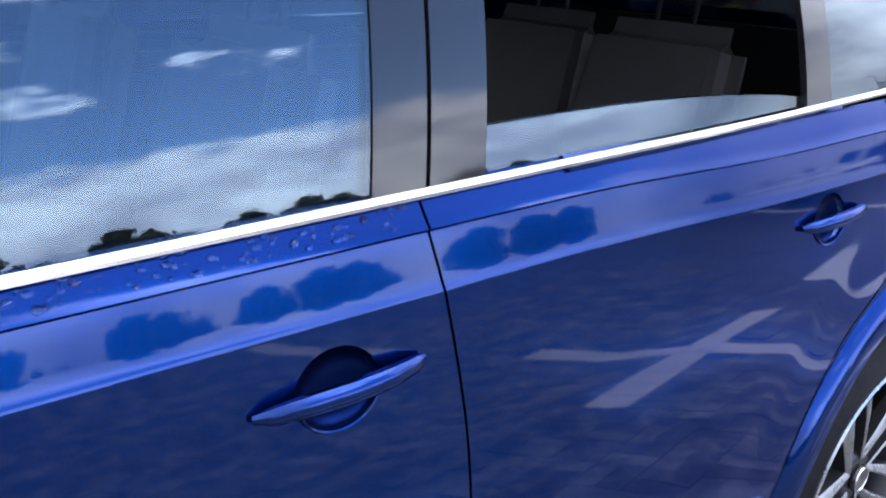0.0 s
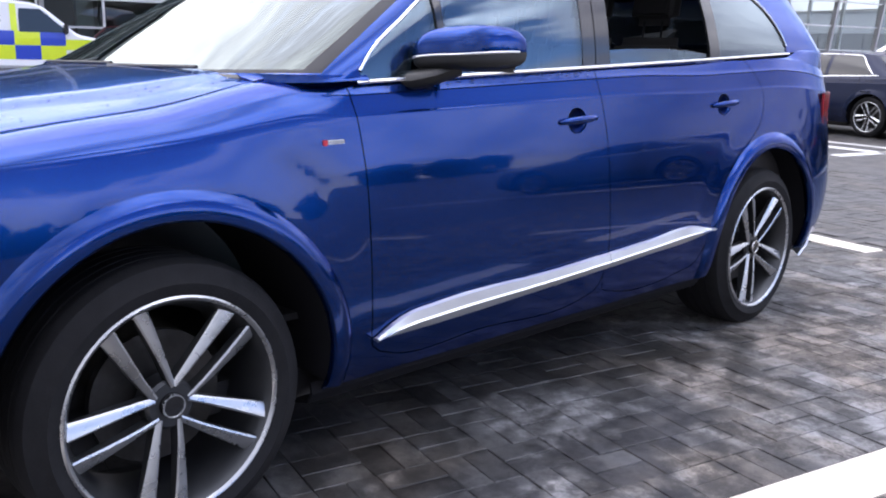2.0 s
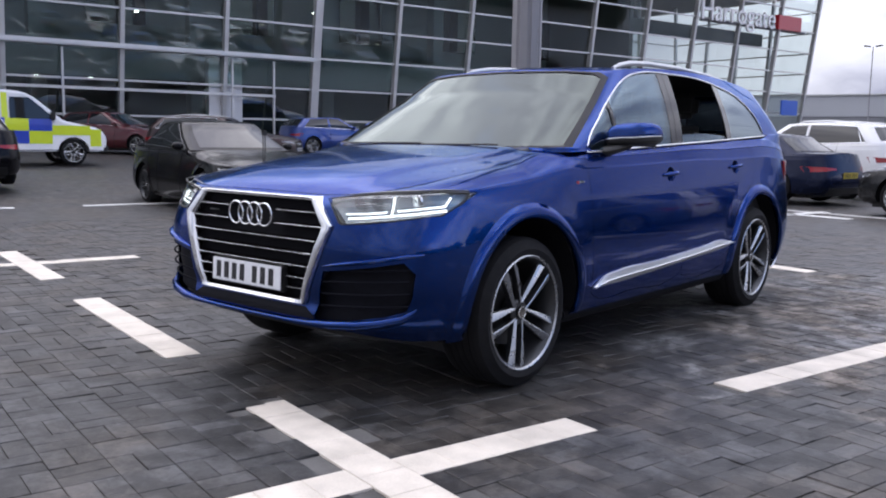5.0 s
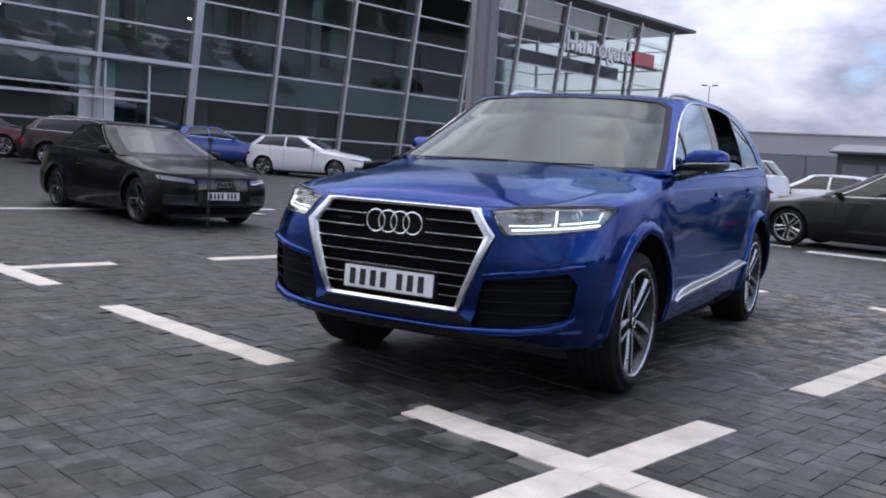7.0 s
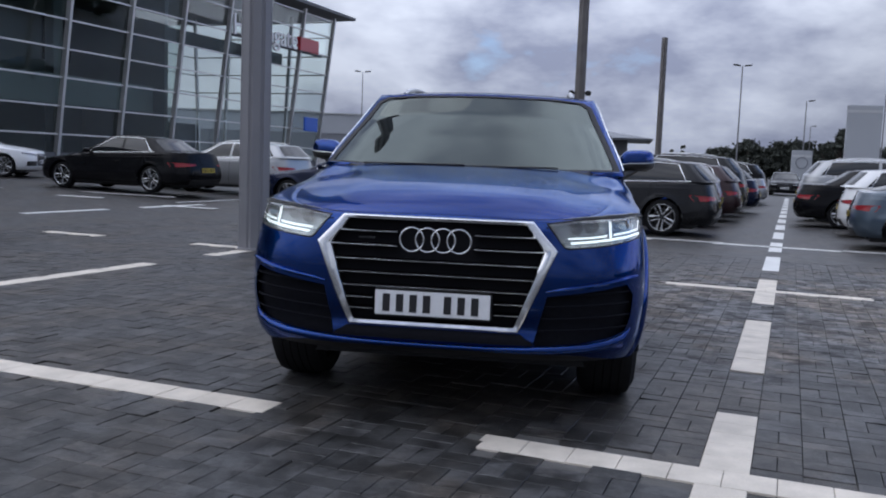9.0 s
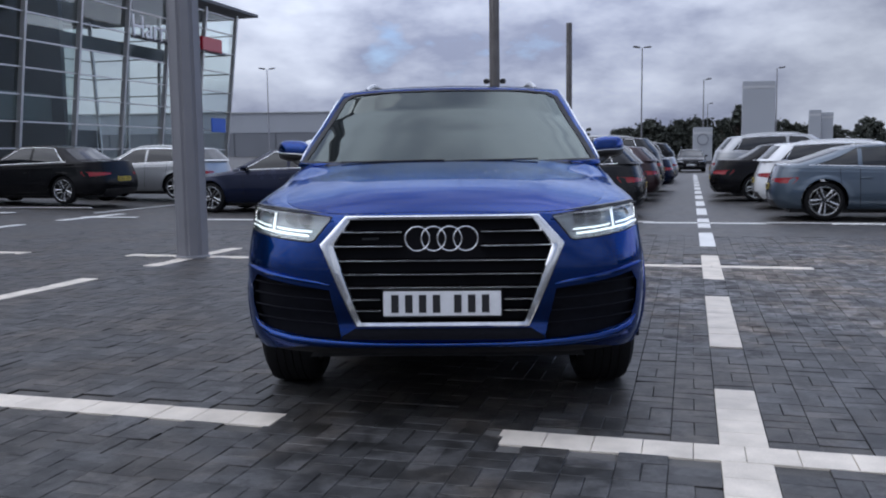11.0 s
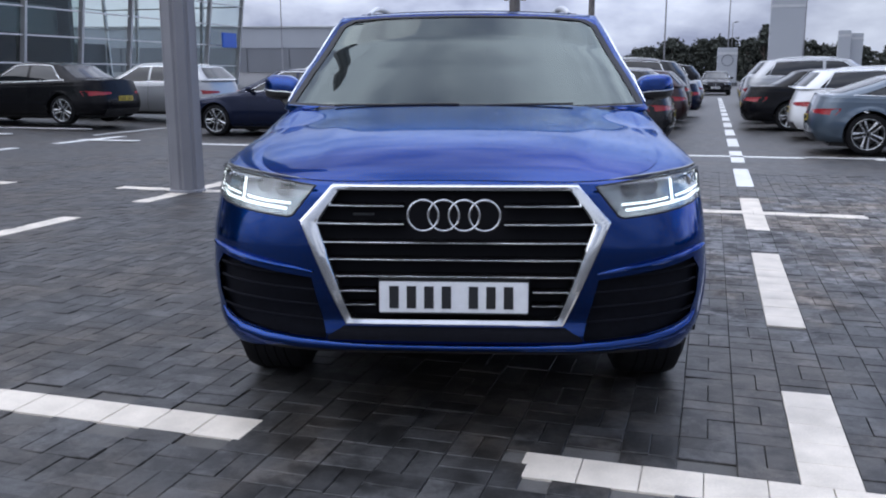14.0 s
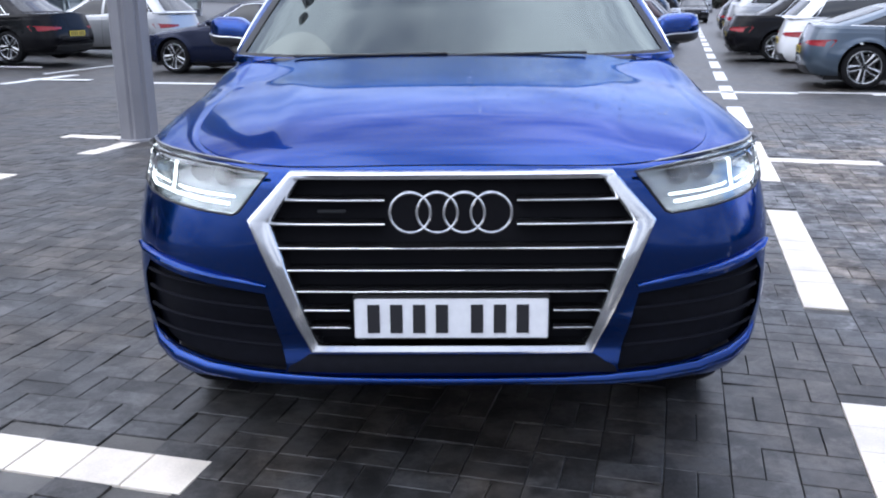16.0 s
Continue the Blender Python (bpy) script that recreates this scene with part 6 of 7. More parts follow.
# ---- the marked van ----
def marked_van(at):
    van = thing("marked_van", "white van with yellow and blue check panels", "van", at=at)
    W = .95
    prof = [(-.80, .42), (-.86, .60), (-.80, .86), (-.60, 1.00), (.0, 1.12), (.22, 1.16), (.95, 1.78), (1.20, 1.88), (1.6, 1.92), (3.9, 1.93), (3.98, 1.80), (4.02, .50), (3.95, .36), (-.70, .36)]
    bm = bmesh.new()
    left, right = [bm.verts.new((W, y, z)) for y, z in prof], [bm.verts.new((-W, y, z)) for y, z in prof]
    bm.faces.new(left), bm.faces.new(right[::-1])
    n = len(prof)
    for i in range(n):
        bm.faces.new((left[i], right[i], right[(i + 1) % n], left[(i + 1) % n]))
    for ring in (left, right):
        for v in ring:
            if v.co.z > 1.1:
                v.co.x *= 1 - .13 * (v.co.z - 1.1)
    bmesh.ops.recalc_face_normals(bm, faces=bm.faces)
    bmesh.ops.bevel(bm, geom=bm.edges[:], offset=.05, segments=3, affect="EDGES", clamp_overlap=True)
    me = bm_mesh(bm, WHITE_PAINT)
    me = boolean(me, cutter(*[disc_prism(y, .34, .40, lo, hi, 40) for y in (0.0, 3.0) for lo, hi in ((.5, 1.3), (-1.3, -.5))]))
    me.materials.clear()
    me.materials.append(WHITE_PAINT)
    body = part("body", smooth_mesh(me), None, van)
    skin = lambda z: W * (1 - .13 * max(0, z - 1.1)) + .004
    for sgn in (1, -1):
        def panel(name, y0, y1, z0, z1, m, lean=0.0, off=.0, label=""):
            rows = [[(sgn * (skin(z) + off), y + lean * (z - z0), z) for y in np.linspace(y0, y1, 4)] for z in np.linspace(z0, z1, 5)]
            part(name, patch_mesh(rows, m, .006, toward=(sgn * 9, 1.5, 1)), None, body, label)
        for i in range(6):
            for j in range(2):
                y0 = .52 + i * .56
                panel("check_panel", y0, y0 + .56, .56 + .33 * j, .89 + .33 * j, HIVIS if (i + j) % 2 == 0 else VAN_BLUE)
        panel("check_panel", -.70, -.42, .50, .95, HIVIS)
        panel("check_panel", -.42, .52, .79, 1.04, HIVIS)
        panel("check_panel", 1.56, 1.70, 1.22, 1.84, HIVIS)
        rows = [[(sgn * (skin(z) + .003), y0 + (y1 - y0) * t, z) for t in np.linspace(0, 1, 6)] for z, y0, y1 in ((1.20, .42, 1.52), (1.40, .66, 1.52), (1.60, .88, 1.52), (1.74, 1.05, 1.50))]
        part("side_window", patch_mesh(rows, DARK_GLASS, .006, toward=(sgn * 9, 1, 1)), None, body)
        wd = text_mesh("POLICE", .40, .004, NAVY_PAINT)
        m = Matrix(((0, 0, sgn, sgn * (skin(1.55) + .006)), (sgn, 0, 0, 2.55), (0, 1, 0, 1.55), (0, 0, 0, 1)))
        part("lettering", wd, None, body, "dark blue capital letters", at=m)
        part("wing_mirror", box_bm(sgn * 1.0 - .08, sgn * 1.0 + .08, .45, .55, 1.16, 1.42, .03), BLACK_PLASTIC, body)
        bm = lathe_bm([(sgn * .5, .41), (sgn * .93, .41)], 28, "x", (0, 0, .34))
        bmesh.ops.delete(bm, geom=[f for f in bm.faces if len(f.verts) > 4 and abs(f.calc_center_median().x) > .7], context="FACES")
        bmesh.ops.delete(bm, geom=[v for v in bm.verts if v.co.z < .34], context="VERTS")
        part("wheel_arch_liner", bm, DARK, van)
        part("headlight", box_bm(sgn * .72 - .14, sgn * .72 + .14, -.80, -.70, .72, .90, .03), LAMP_WHITE, body)
    rows = [[(x, y - .01, z + .01) for x in np.linspace(-.78, .78, 9)] for y, z in ((.26, 1.19), (.5, 1.395), (.75, 1.61), (.93, 1.76))]
    part("windscreen", patch_mesh(rows, DARK_GLASS, .006, toward=(0, -9, 3)), None, body)
    part("front_bumper", box_bm(-.90, .90, -.90, -.72, .34, .58, .05), BLACK_PLASTIC, body)
    add_wheels(van, FAR_WHEEL, [(.92, 0), (-.92, 0), (.92, 3.0), (-.92, 3.0)], .34)
    return van


marked_van(lot(-21.5, 3.3, 180))

# ---- ground ----
gm = []
av = np.r_[-900, -300, -120, -60, np.linspace(-40, -8, 33), -4, 0, 20, 60, 150, 400, 1200]
bv = np.r_[-900, -200, -60, np.linspace(-20, 60, 17), 100, 200, 500, 1600]
gm = [[(a, b, (rise(a) if a > -60 else rise(-60)) - .010) for b in bv] for a in av]
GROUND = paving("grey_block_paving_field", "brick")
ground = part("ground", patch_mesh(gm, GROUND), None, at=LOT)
tagged(ground, "damp grey block-paved car park", "ground", kind="structure")

# far markings, laid a few millimetres proud
FAR_LINE = mat("white_line_paint", (0.62, 0.62, 0.60), 0.6, vary=0.12, vary_scale=3, bump=0.2, bump_scale=90)
NEAR = (-9.0, 6.0, -6.0, 9.0)          # the stretch laid with single blocks: a0, a1, b0, b1
A_LINES, B_LINES, DASH = (-10.95, -4.72, 1.51), (-.97, 5.22, 11.42), 2.05


def dashes():
    """Every dash of the marking grid as (a0, a1, b0, b1)."""
    out = []
    for a in A_LINES:
        for k in range(-2, 16):
            c = -.97 + 3.1 * k
            if a < 1 and c > 13 or c < -7:
                continue
            out.append((a - .1, a + .1, c - DASH / 2, c + DASH / 2))
    for b in B_LINES:
        for k in range(-6, 3):
            c = 1.51 + 3.1 * k
            half = .5 if (abs(b - 5.22) < .1 and k == -3) else DASH / 2
            out.append((c - half, c + half, b - .1, b + .1))
    return out


def in_near(d):
    return d[0] > NEAR[0] and d[1] < NEAR[1] and d[2] > NEAR[2] and d[3] < NEAR[3]


for d in dashes():
    if not in_near(d):
        z = rise((d[0] + d[1]) / 2)
        if d[1] > NEAR[0] and d[0] < NEAR[1] and d[3] > NEAR[2] and d[2] < NEAR[3]:
            z += .006
        ob = part("road_marking", box_bm(d[0], d[1], d[2], d[3], z - .012, z - .002), FAR_LINE, at=LOT)
        tagged(ob, "white painted dash on the paving", "road marking", "bay markings", "structure")
for a0, b0, a1, b1 in ((-17.0, 13.0, -12.2, 13.0), (-11.6, 12.4, -11.6, 15.8), (-6.2, 12.1, -3.2, 12.1), (2.6, 11.55, 7.8, 11.55), (-2.6, 11.6, .6, 11.6)):
    z = rise((a0 + a1) / 2)
    ob = part("road_marking", box_bm(min(a0, a1) - .04, max(a0, a1) + .04, min(b0, b1) - .04, max(b0, b1) + .04, z - .012, z + .004), FAR_LINE, at=LOT)
    tagged(ob, "white painted bay line on the paving", "road marking", "bay markings", "structure")

# ---- showroom ----
A0, LEAN_K, GZ = -30.6, .125, .55
fa = lambda z: A0 + LEAN_K * z
BAYS = [-12.8 + 4.03 * k for k in range(17)]
TRANSOMS = (1.85, 3.15, 4.45, 5.75, 7.05, 8.35, 9.65, 10.75)


def slanted_bar(b, z0, z1, w, d, a_of=fa):
    """A leaning upright at b."""
    V = []
    for z in (z0, z1):
        a = a_of(z)
        V += [(a, b - w / 2, z), (a + d, b - w / 2, z), (a + d, b + w / 2, z), (a, b + w / 2, z)]
    return mesh_from(V, [(3, 2, 1, 0), (4, 5, 6, 7), (0, 1, 5, 4), (1, 2, 6, 5), (2, 3, 7, 6), (3, 0, 4, 7)], MULLION, fix=True)


showroom = thing("showroom_building", "glass-fronted car showroom with leaning silver mullions and an overhanging roof", "building", at=LOT)
for b in BAYS:
    part("mullion", slanted_bar(b, GZ - .1, 11.0, .155 if abs(b - 15.4) > 1 else .34, .26), None, showroom)
for z in TRANSOMS:
    part("transom", box_bm(fa(z) + .06, fa(z) + .16, BAYS[0], BAYS[-1] + .1, z - .035, z + .035), MULLION, showroom)
grng = random.Random(21)
ROWS = (GZ,) + TRANSOMS
for b0, b1 in zip(BAYS, BAYS[1:]):
    for z0, z1 in zip(ROWS, ROWS[1:]):
        # each pane sits a hair out of true, so that what it mirrors breaks at the bars
        tb, tz = grng.gauss(0, .006), grng.gauss(0, .006)
        V = [(fa(z) + s_ + tb * (b - (b0 + b1) / 2) + tz * (z - (z0 + z1) / 2), b, z) for s_ in (0, .02) for b, z in ((b0 + .1, z0), (b1 - .1, z0), (b1 - .1, z1), (b0 + .1, z1))]
        pane = part("glass_pane", mesh_from(V, [(0, 1, 2, 3), (7, 6, 5, 4), (0, 4, 5, 1), (1, 5, 6, 2), (2, 6, 7, 3), (3, 7, 4, 0)], CURTAIN_CLEAR if b0 > BAYS[12] - 1 else CURTAIN), None, showroom)
        pane.visible_shadow = False
END, OPEN = BAYS[-1], BAYS[12]
part("roof", mesh_from([(-48, -14, 11.15), (-28.6, -14, 11.15), (-28.7, 54.2, 11.22), (-48, 54.2, 11.22), (-48, -14, 11.75), (-28.9, -14, 11.60), (-28.7, 54.2, 11.42), (-48, 54.2, 11.75)],
                       [(3, 2, 1, 0), (4, 5, 6, 7), (0, 1, 5, 4), (1, 2, 6, 5), (2, 3, 7, 6), (3, 0, 4, 7)], DARK_CLAD), None, showroom)
part("floor_slab", box_bm(-44, -30.9, -14, END, .35, GZ), ROOM_FLOOR, showroom)
part("back_wall", box_bm(-44.2, -44, -14, OPEN, .4, 11.1), ROOM_WALL, showroom)
part("partition_wall", box_bm(-44, -30.4, OPEN - .4, OPEN - .1, .4, 11.1), DARK_CLAD, showroom)
part("upper_floor", box_bm(-44, -31.2, -14, OPEN - .5, 4.1, 4.6), ROOM_WALL, showroom)
part("upper_floor_front", box_bm(-31.2, -31.05, -14, OPEN - .5, 3.3, 4.7), ROOM_WALL, showroom)
part("inner_wall", box_bm(-37.2, -37, -14, OPEN - .5, 4.6, 11.1), ROOM_WALL, showroom)
part("inner_wall_low", box_bm(-36.2, -36, -14, OPEN - .5, .5, 4.1), DARK_CLAD, showroom)
for b in np.arange(-11, 35, 6.3):
    part("office_window", box_bm(-36.95, -36.9, b, b + 2.6, 6.0, 8.4), DARK_GLASS, showroom)
    part("inner_column", box_bm(-33.6, -33.0, b + 3.2, b + 3.8, .5, 11.1, .02), ROOM_WALL, showroom)
part("canopy", box_bm(-30.3, -29.55, -14, 15.3, 4.27, 4.44, .03), FASCIA, showroom, "pale fascia over the entrance")
part("entrance_wall", box_bm(-30.6, -30.2, -3.0, -1.4, GZ, 4.2), FASCIA, showroom)
part("entrance_wall", box_bm(-30.6, -30.2, 10.8, 12.2, GZ, 4.2), FASCIA, showroom)
for b in (3.1, 5.2, 11.6, 13.4):
    part("entrance_frame", box_bm(-29.9, -29.8, b, b + .07, GZ, 4.2), MULLION, showroom)
part("entrance_frame", box_bm(-29.9, -29.8, -1.4, 13.5, 2.75, 2.85), MULLION, showroom)
part("plinth", box_bm(-30.9, -30.3, -14, END, .3, 1.0), DARK_CLAD, showroom)
part("rear_parapet", box_bm(-41, -40.8, OPEN, END, .3, 3.4), DARK_CLAD, showroom)
for b in np.linspace(OPEN, END, 5):
    part("rear_mullion", slanted_bar(b, .5, 11.2, .18, .2, lambda z: -40.5 - .05 * z), None, showroom)
for z in TRANSOMS[2:]:
    part("rear_transom", box_bm(-40.6 - .05 * z, -40.5 - .05 * z, OPEN, END, z - .04, z + .04), MULLION, showroom)
    part("end_transom", box_bm(-40.6, fa(z), END - .05, END + .05, z - .04, z + .04), MULLION, showroom)
for a in (-33.2, -35.8, -38.4):
    V0 = slanted_bar(END, .5, 11.2, .18, .2, lambda z, a=a: a + .05 * z)
    part("end_mullion", V0, None, showroom)
part("sign_band", box_bm(-33.4, -33.1, OPEN, END - .3, 7.75, 8.55, .02), DARK_CLAD, showroom)
wd = text_mesh("Harrogate", 1.75, .12, WHITE_SIGN)
part("lettering", wd, None, showroom, "white place name letters on the sign band", at=Matrix(((0, 0, 1, -29.2), (1, 0, 0, 43.3), (0, 1, 0, 8.75), (0, 0, 0, 1))))
part("letter_rail", box_bm(-29.5, -29.35, 40.0, 50.5, 8.15, 8.3), DARK_CLAD, showroom)
part("red_sign", box_bm(-29.5, -29.2, 47.3, 49.8, 8.25, 9.15, .04), RED_SIGN, showroom, "plain red sign block")
part("blue_panel", box_bm(-29.6, -29.5, 48.6, 50.4, 3.0, 3.95, .02), BLUE_SIGN, showroom, "blue panel low on the glass")
for b, z, a in ((5.0, 3.3, -33), (7.0, 3.3, -33), (9.2, 6.2, -34), (17.5, 6.9, -34), (24.6, 6.4, -34), (12.2, 7.4, -35)):
    part("ceiling_spot", lathe_bm([(0, .09), (.06, .09)], 12, "z", (a, b, z)), SPOT, showroom)

# ---- posts and lamps ----
def column(at, h, r, material, label):
    prof = [(-.05, r * 1.06), (.02, r * 1.06), (.03, r), (h - .02, r * .94), (h, r * .90)]
    bm = lathe_bm(prof, 8, "z")
    bmesh.ops.bevel(bm, geom=[e for e in bm.edges if abs(e.verts[0].co.z - e.verts[1].co.z) > 1], offset=.03, segments=2, affect="EDGES")
    ob = part("lighting_column", bm, material, at=at)
    return tagged(ob, label, "post")


column(pose(-3.36, 6.12, 0), 9.2, .205, GREY_STEEL, "thick grey steel column standing on the bay cross")
p1 = column(pose(1.0, 26.0, 0), 9.2, .19, BROWN_STEEL, "tall weathered brown post above the parked cars")
br = bmesh.new()
tube_bm([(-.28, 0, 3.74), (.28, 0, 3.74)], .03, 6, bm=br)
for s_ in (-1, 1):
    box_bm(s_ * .28 - .10, s_ * .28 + .10, -.1, .1, 3.66, 3.82, .03, bm=br)
part("bracket", br, BLACK_PLASTIC, p1)
column(pose(6.05, 48.6, 0), 8.9, .19, BROWN_STEEL, "weathered brown post far down the row")


stake = thing("sign_stake", "slim black twin-rod stake before a black coupe", "stake", at=lot(-7.30, 2.62))
for q in (-.016, .016):
    part("rod", tube_bm([(0, q, 0), (0, q, 1.26)], .0075, 6), BLACK_PLASTIC, stake)
part("clip", box_bm(-.02, .02, -.035, .035, 1.22, 1.29, .006), BLACK_PLASTIC, stake)
part("foot", lathe_bm([(0, .13), (.012, .13), (.03, .05), (.03, .001)], 20, "z"), BLACK_PLASTIC, stake)


def street_lamp(at, h, heads=2, r=.07):
    bm = lathe_bm([(0, r * 1.5), (.8, r * 1.5), (.85, r), (h, r * .6)], 10, "z")
    lamp = part("street_lamp", bm, GREY_STEEL, at=at)
    tagged(lamp, "slim grey car park lamp with flat heads", "street lamp", "car park lamps")
    for k in range(heads):
        s_ = -1 if k else 1
        hb_ = box_bm(s_ * .55 - .36, s_ * .55 + .36, -.17, .17, -.06, .07, .05, 2)
        for v in hb_.verts:
            v.co.z += .12 * abs(v.co.x)
        part("lamp_head", hb_, BLACK_PLASTIC, lamp, at=pose(0, 0, h))
    return lamp


street_lamp(pose(-22.0, 93.0, .3, 0, 0, 10), 10.6)
street_lamp(pose(17.3, 85.0, 0, 0, 0, 8), 11.6, 2, .09)
street_lamp(pose(35.0, 98.0, 0, 0, 0, 0), 10.6, 1, .09)
street_lamp(pose(27.3, 100.0, 0, 0, 0, 0), 9.6, 1, .09)
street_lamp(pose(41.0, 150.0, 0, 0, 0, 0), 9.5, 1, .09)
street_lamp(pose(60.0, 125.0, 0, 0, 0, 0), 8.6, 1, .09)


def totem(x, y, w, h, label):
    t_ = thing("sign_totem", label, "sign", at=pose(x, y, 0, 0, 0, -8))
    part("face", box_bm(-w / 2, w / 2, -.25, .25, .3, h, .05), SHED_PALE, t_)
    part("cap_band", box_bm(-w / 2 + .02, w / 2 - .02, -.27, .27, h - .75, h - .45, .02), FASCIA, t_)
    part("base", box_bm(-w / 2 - .1, w / 2 + .1, -.4, .4, -.1, .32, .03), DARK_CLAD, t_)
    return t_


totem(29.8, 88.0, 3.2, 8.4, "tall pale grey sign totem")
tv = totem(25.2, 92.0, 2.0, 3.9, "small pale sign with a round badge")
part("badge", lathe_bm([(-.30, .62), (-.27, .62), (-.27, .52), (-.30, .52)], 24, "y", (0, 0, 2.6), closed=True), SHED_DARK, tv)
totem(43.2, 108.0, 1.4, 6.3, "narrow grey sign blade")
totem(44.9, 108.5, 1.4, 6.0, "narrow grey sign blade")

# ---- far buildings and trees ----
shed = thing("warehouse", "long pale grey warehouse behind the showroom", "building", at=pose(-14, 125, 0, 0, 0, 3))
part("wall", box_bm(-46, 11, 0, 20, -.2, 4.9), SHED_DARK, shed)
part("upper_wall", box_bm(-46.1, 11.1, -.1, 20.1, 4.9, 7.7), SHED_PALE, shed)
part("roof_edge", box_bm(-46.3, 11.3, -.3, 20.3, 7.7, 7.9, .04), FASCIA, shed)
for x in np.arange(-44, 10, 6.0):
    part("wall_panel", box_bm(x, x + 5.8, -.18, -.02, .3, 4.7), SHED_DARK, shed)
unit = thing("workshop_building", "low dark workshop with a pale flat overhanging roof", "building", at=pose(1.5, 98, 0, 0, 0, -4))
part("wall", box_bm(-10.8, 6.2, 0, 10, -.2, 4.5), DARK_CLAD, unit)
V = [(-11.4, -1.4, 4.5), (8.9, -1.4, 4.5), (8.9, 11, 4.5), (-11.4, 11, 4.5), (-11.4, -1.5, 4.72), (9.0, -1.5, 4.72), (9.0, 11, 4.72), (-11.4, 11, 4.72), (-10.8, .6, 5.5), (3.6, .6, 5.5), (3.6, 10, 5.5), (-10.8, 10, 5.5)]
part("roof", mesh_from(V, [(3, 2, 1, 0), (0, 1, 5, 4), (1, 2, 6, 5), (2, 3, 7, 6), (3, 0, 4, 7), (4, 5, 9, 8), (5, 6, 10, 9), (6, 7, 11, 10), (7, 4, 8, 11), (8, 9, 10, 11)], SHED_DARK, angle=20), None, unit)
for x in (-10.2, -6.6):
    part("shutter", box_bm(x, x + 3.2, -.06, .0, 0, 3.4), SHED_DARK, unit)
for x in (-2.5, .2, 2.9):
    part("window", box_bm(x, x + 2.3, -.06, .0, 1.2, 3.4), DARK_GLASS, unit)

rng = random.Random(7)


def tree(x, y, h, spread, slim=False, clumps=34):
    """A tapered trunk with limbs and a crown of many small leaf sprays."""
    t_ = thing("tree", "dark green tree on the skyline", "tree", at=pose(x, y, 0, 0, 0, rng.uniform(0, 360)), group="skyline trees")
    trunk = tube_bm([(0, 0, -.2), (.1, 0, h * .3), (.05, .1, h * .6), (0, 0, h * .85)], [.28, .22, .14, .05], 7)
    for k in range(5):
        a_ = k * 1.3
        tube_bm([(0, 0, h * (.3 + .09 * k)), (spread * .35 * math.cos(a_), spread * .35 * math.sin(a_), h * (.45 + .09 * k))], [.10, .03], 5, bm=trunk)
    part("trunk", trunk, BARK, t_)
    V, F = [], []
    for k in range(clumps):
        f = rng.random()
        zc = h * (.06 + .90 * f)
        rad = spread * (1 - f if slim else math.sqrt(max(.05, 1 - (2 * f - .85) ** 2))) * math.sqrt(rng.random())
        a_ = rng.uniform(0, 2 * math.pi)
        c = Vector((rad * math.cos(a_), rad * math.sin(a_), zc))
        size = rng.uniform(.5, 1.0) * (.4 if slim else .8) * h / 7
        for _ in range(40):
            p = c + size * Vector((rng.gauss(0, .5), rng.gauss(0, .5), rng.gauss(0, .42)))
            d1 = Vector((rng.gauss(0, 1), rng.gauss(0, 1), rng.gauss(0, 1))).normalized() * rng.uniform(.20, .42) * h / 7
            d2 = Vector((rng.gauss(0, 1), rng.gauss(0, 1), rng.gauss(0, 1))).normalized() * rng.uniform(.15, .32) * h / 7
            i = len(V)
            V += [p - d1, p + d2, p + d1, p - d2]
            F.append((i, i + 1, i + 2, i + 3))
    part("crown", mesh_from(V, F, LEAF, fix=False), None, t_)


for k in range(30):
    x = 25.5 + 2.6 * k
    swell = 5.2 + 1.5 * math.exp(-((x - 30) / 5) ** 2) + 2.3 * math.exp(-((x - 41) / 5) ** 2) + 1.7 * math.exp(-((x - 52) / 5) ** 2) + 1.0 * math.exp(-((x - 66) / 8) ** 2)
    tree(x, 150 + rng.uniform(-3, 5), swell * rng.uniform(.88, 1.06), rng.uniform(3.6, 4.6), clumps=84)
for x, y, h, sp in ((16.4, 130, 4.7, .8), (18.2, 131, 5.1, .9), (30.4, 97, 6.6, 2.1), (29.2, 98, 4.6, 1.7)):
    tree(x, y, h, sp, slim=True, clumps=26)

for k in range(26):
    tree(118 + rng.uniform(-6, 14), -30 + 6.2 * k + rng.uniform(-2, 2), rng.uniform(8.5, 12.0), rng.uniform(4.6, 6.4), clumps=110)

# ---- paving laid block by block ----
def block_mesh(la, lb):
    """One block with chamfered edges, its top at height 0."""
    a, b, c = la / 2 - .0014, lb / 2 - .0014, .0022
    V = [(-a, -b, -.02), (a, -b, -.02), (a, b, -.02), (-a, b, -.02), (-a, -b, -c), (a, -b, -c), (a, b, -c), (-a, b, -c), (-a + c, -b + c, 0), (a - c, -b + c, 0), (a - c, b - c, 0), (-a + c, b - c, 0)]
    F = [(0, 1, 5, 4), (1, 2, 6, 5), (2, 3, 7, 6), (3, 0, 4, 7), (4, 5, 9, 8), (5, 6, 10, 9), (6, 7, 11, 10), (7, 4, 8, 11), (8, 9, 10, 11)]
    return V, F


VF = {"u": block_mesh(.1, .2), "v": block_mesh(.2, .1)}
near_dash = [d for d in dashes() if in_near(d)]
OWN = (0.0, 3.0, -2.6, -.6)            # the 300 blocks that are objects of their own
rng2 = np.random.default_rng(3)
rest_V, rest_F, own = [], [], []
cells_a, cells_b = np.arange(NEAR[0], NEAR[1] - .01, .2), np.arange(NEAR[2], NEAR[3] - .01, .2)
OFF_A, OFF_B = .01, .03                # the pattern's start, so that dashes fill whole cells


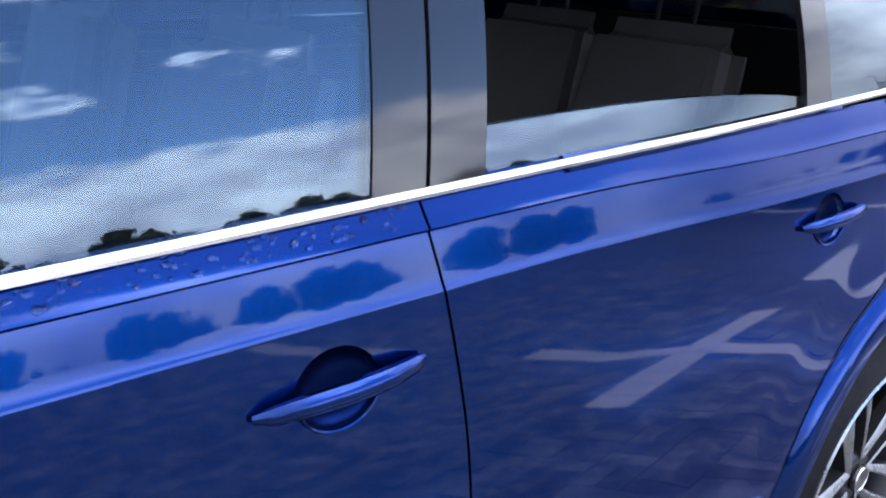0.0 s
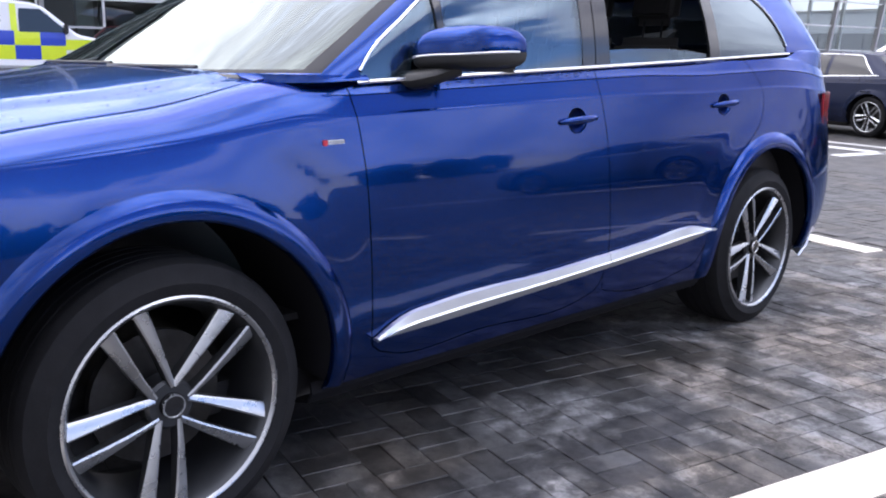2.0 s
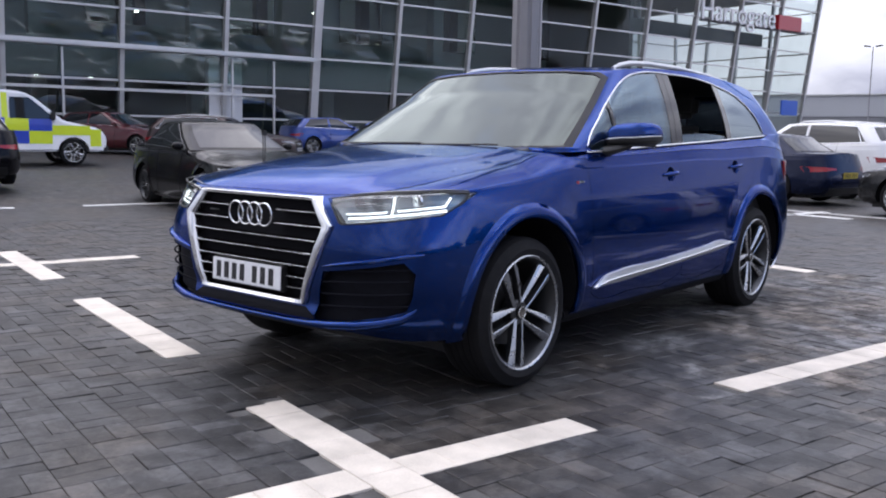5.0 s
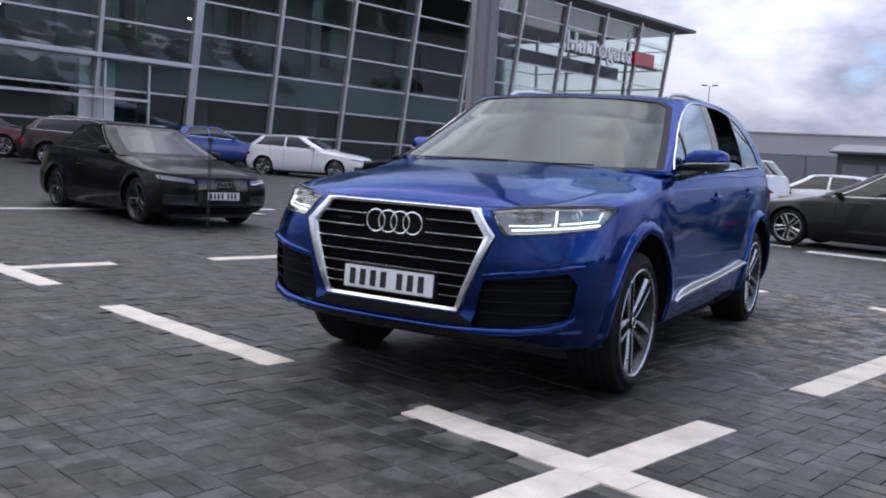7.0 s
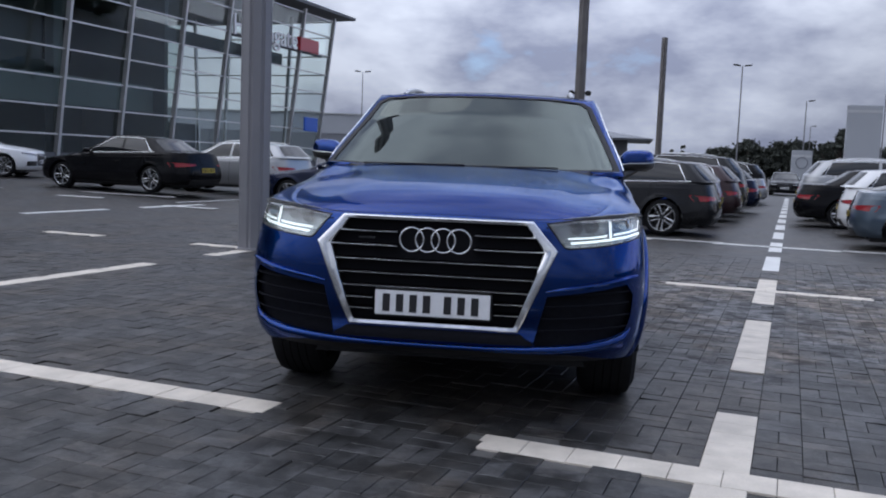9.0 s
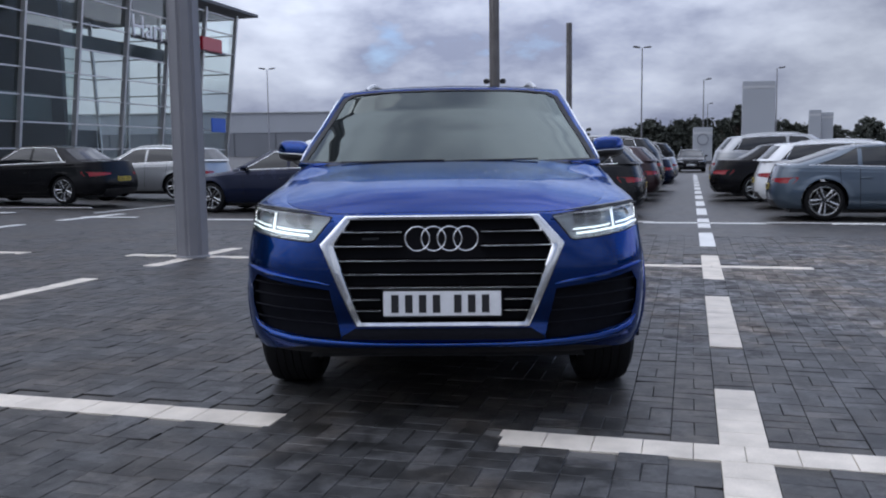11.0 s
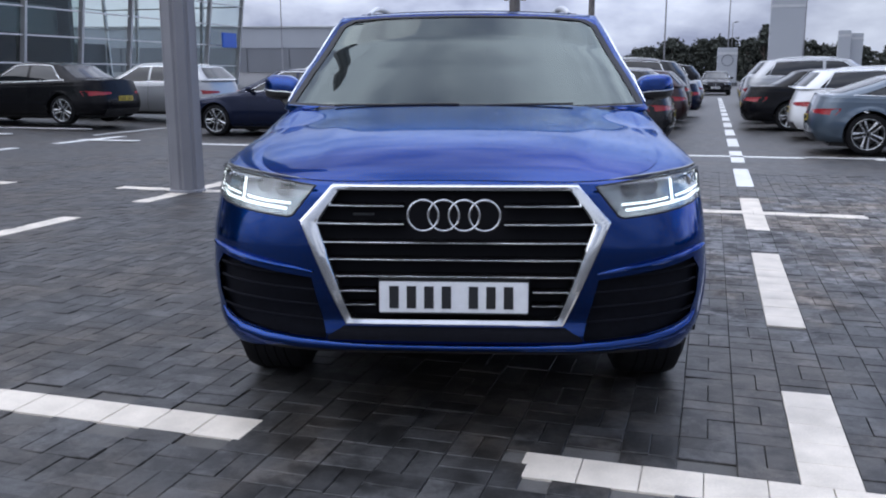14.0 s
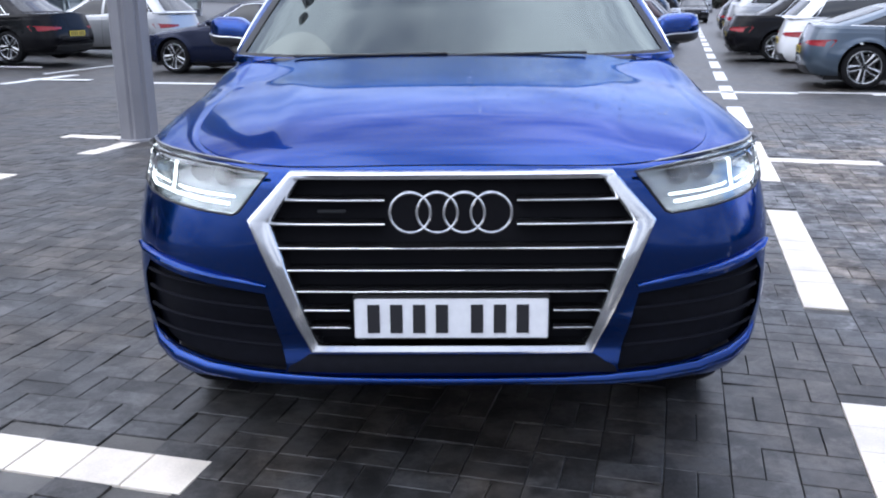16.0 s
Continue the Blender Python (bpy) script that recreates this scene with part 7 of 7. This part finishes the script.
def covered(ca, cb):
    return any(d[0] - .02 < ca < d[1] + .02 and d[2] - .02 < cb < d[3] + .02 for d in near_dash)


for i, a in enumerate(cells_a):
    for j, b in enumerate(cells_b):
        ca, cb = a + .1 + OFF_A, b + .1 + OFF_B
        kind = "u" if (i + j) % 2 else "v"
        for k in (-.05, .05):
            pa, pb_ = (ca + k, cb) if kind == "u" else (ca, cb + k)
            if covered(pa, pb_):
                continue
            dz, tx, ty = rng2.normal(0, .0012), rng2.normal(0, .010), rng2.normal(0, .010)
            if OWN[0] < ca < OWN[1] and OWN[2] < cb < OWN[3]:
                own.append((kind, pa, pb_, dz, tx, ty))
                continue
            Vb, Fb = VF[kind]
            n0 = len(rest_V)
            rest_V += [(pa + x, pb_ + y, z + dz + tx * x + ty * y) for x, y, z in Vb]
            rest_F += [tuple(q + n0 for q in f) for f in Fb]
part("joint_bed", box_bm(NEAR[0] + .05, NEAR[1] - .05, NEAR[2] + .05, NEAR[3] - .05, -.05, -.0085), JOINT, ground)
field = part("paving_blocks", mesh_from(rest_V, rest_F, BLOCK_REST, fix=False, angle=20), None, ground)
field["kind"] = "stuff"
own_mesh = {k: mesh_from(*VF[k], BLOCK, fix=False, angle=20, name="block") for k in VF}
white_V, white_F = block_mesh(.2, .2)
for kind, pa, pb_, dz, tx, ty in own:
    ob = new("block", own_mesh[kind])
    ob.parent = ground
    ob.matrix_basis = Matrix.Translation((pa, pb_, dz)) @ Euler((ty, -tx, 0)).to_matrix().to_4x4()
for d in near_dash:
    V_, F_ = [], []
    along_a = d[1] - d[0] > d[3] - d[2]
    spans = [d[:2] if along_a else d[2:4]]
    if not along_a:
        # where two lines cross, the other one runs through
        for e in near_dash:
            if e[1] - e[0] > e[3] - e[2] and e[0] < (d[0] + d[1]) / 2 < e[1]:
                spans = [q for lo, hi in spans for q in ((lo, min(hi, e[2])), (max(lo, e[3]), hi)) if q[1] - q[0] > .02]
    for lo, hi in spans:
        n = max(1, round((hi - lo) / .2))
        fit = (hi - lo) / n / .2
        for k in range(n):
            t_ = lo + (k + .5) * (hi - lo) / n
            c = (t_, (d[2] + d[3]) / 2) if along_a else ((d[0] + d[1]) / 2, t_)
            n0, dz = len(V_), .0012 + rng2.normal(0, .0006)
            V_ += [(c[0] + x * (fit if along_a else 1), c[1] + y * (1 if along_a else fit), z + dz) for x, y, z in white_V]
            F_ += [tuple(q + n0 for q in f) for f in white_F]
    ob = part("road_marking", mesh_from(V_, F_, WHITE_BLOCK, fix=False, angle=20), None, at=LOT)
    tagged(ob, "dash of white blocks set in the paving", "road marking", "bay markings", "structure")
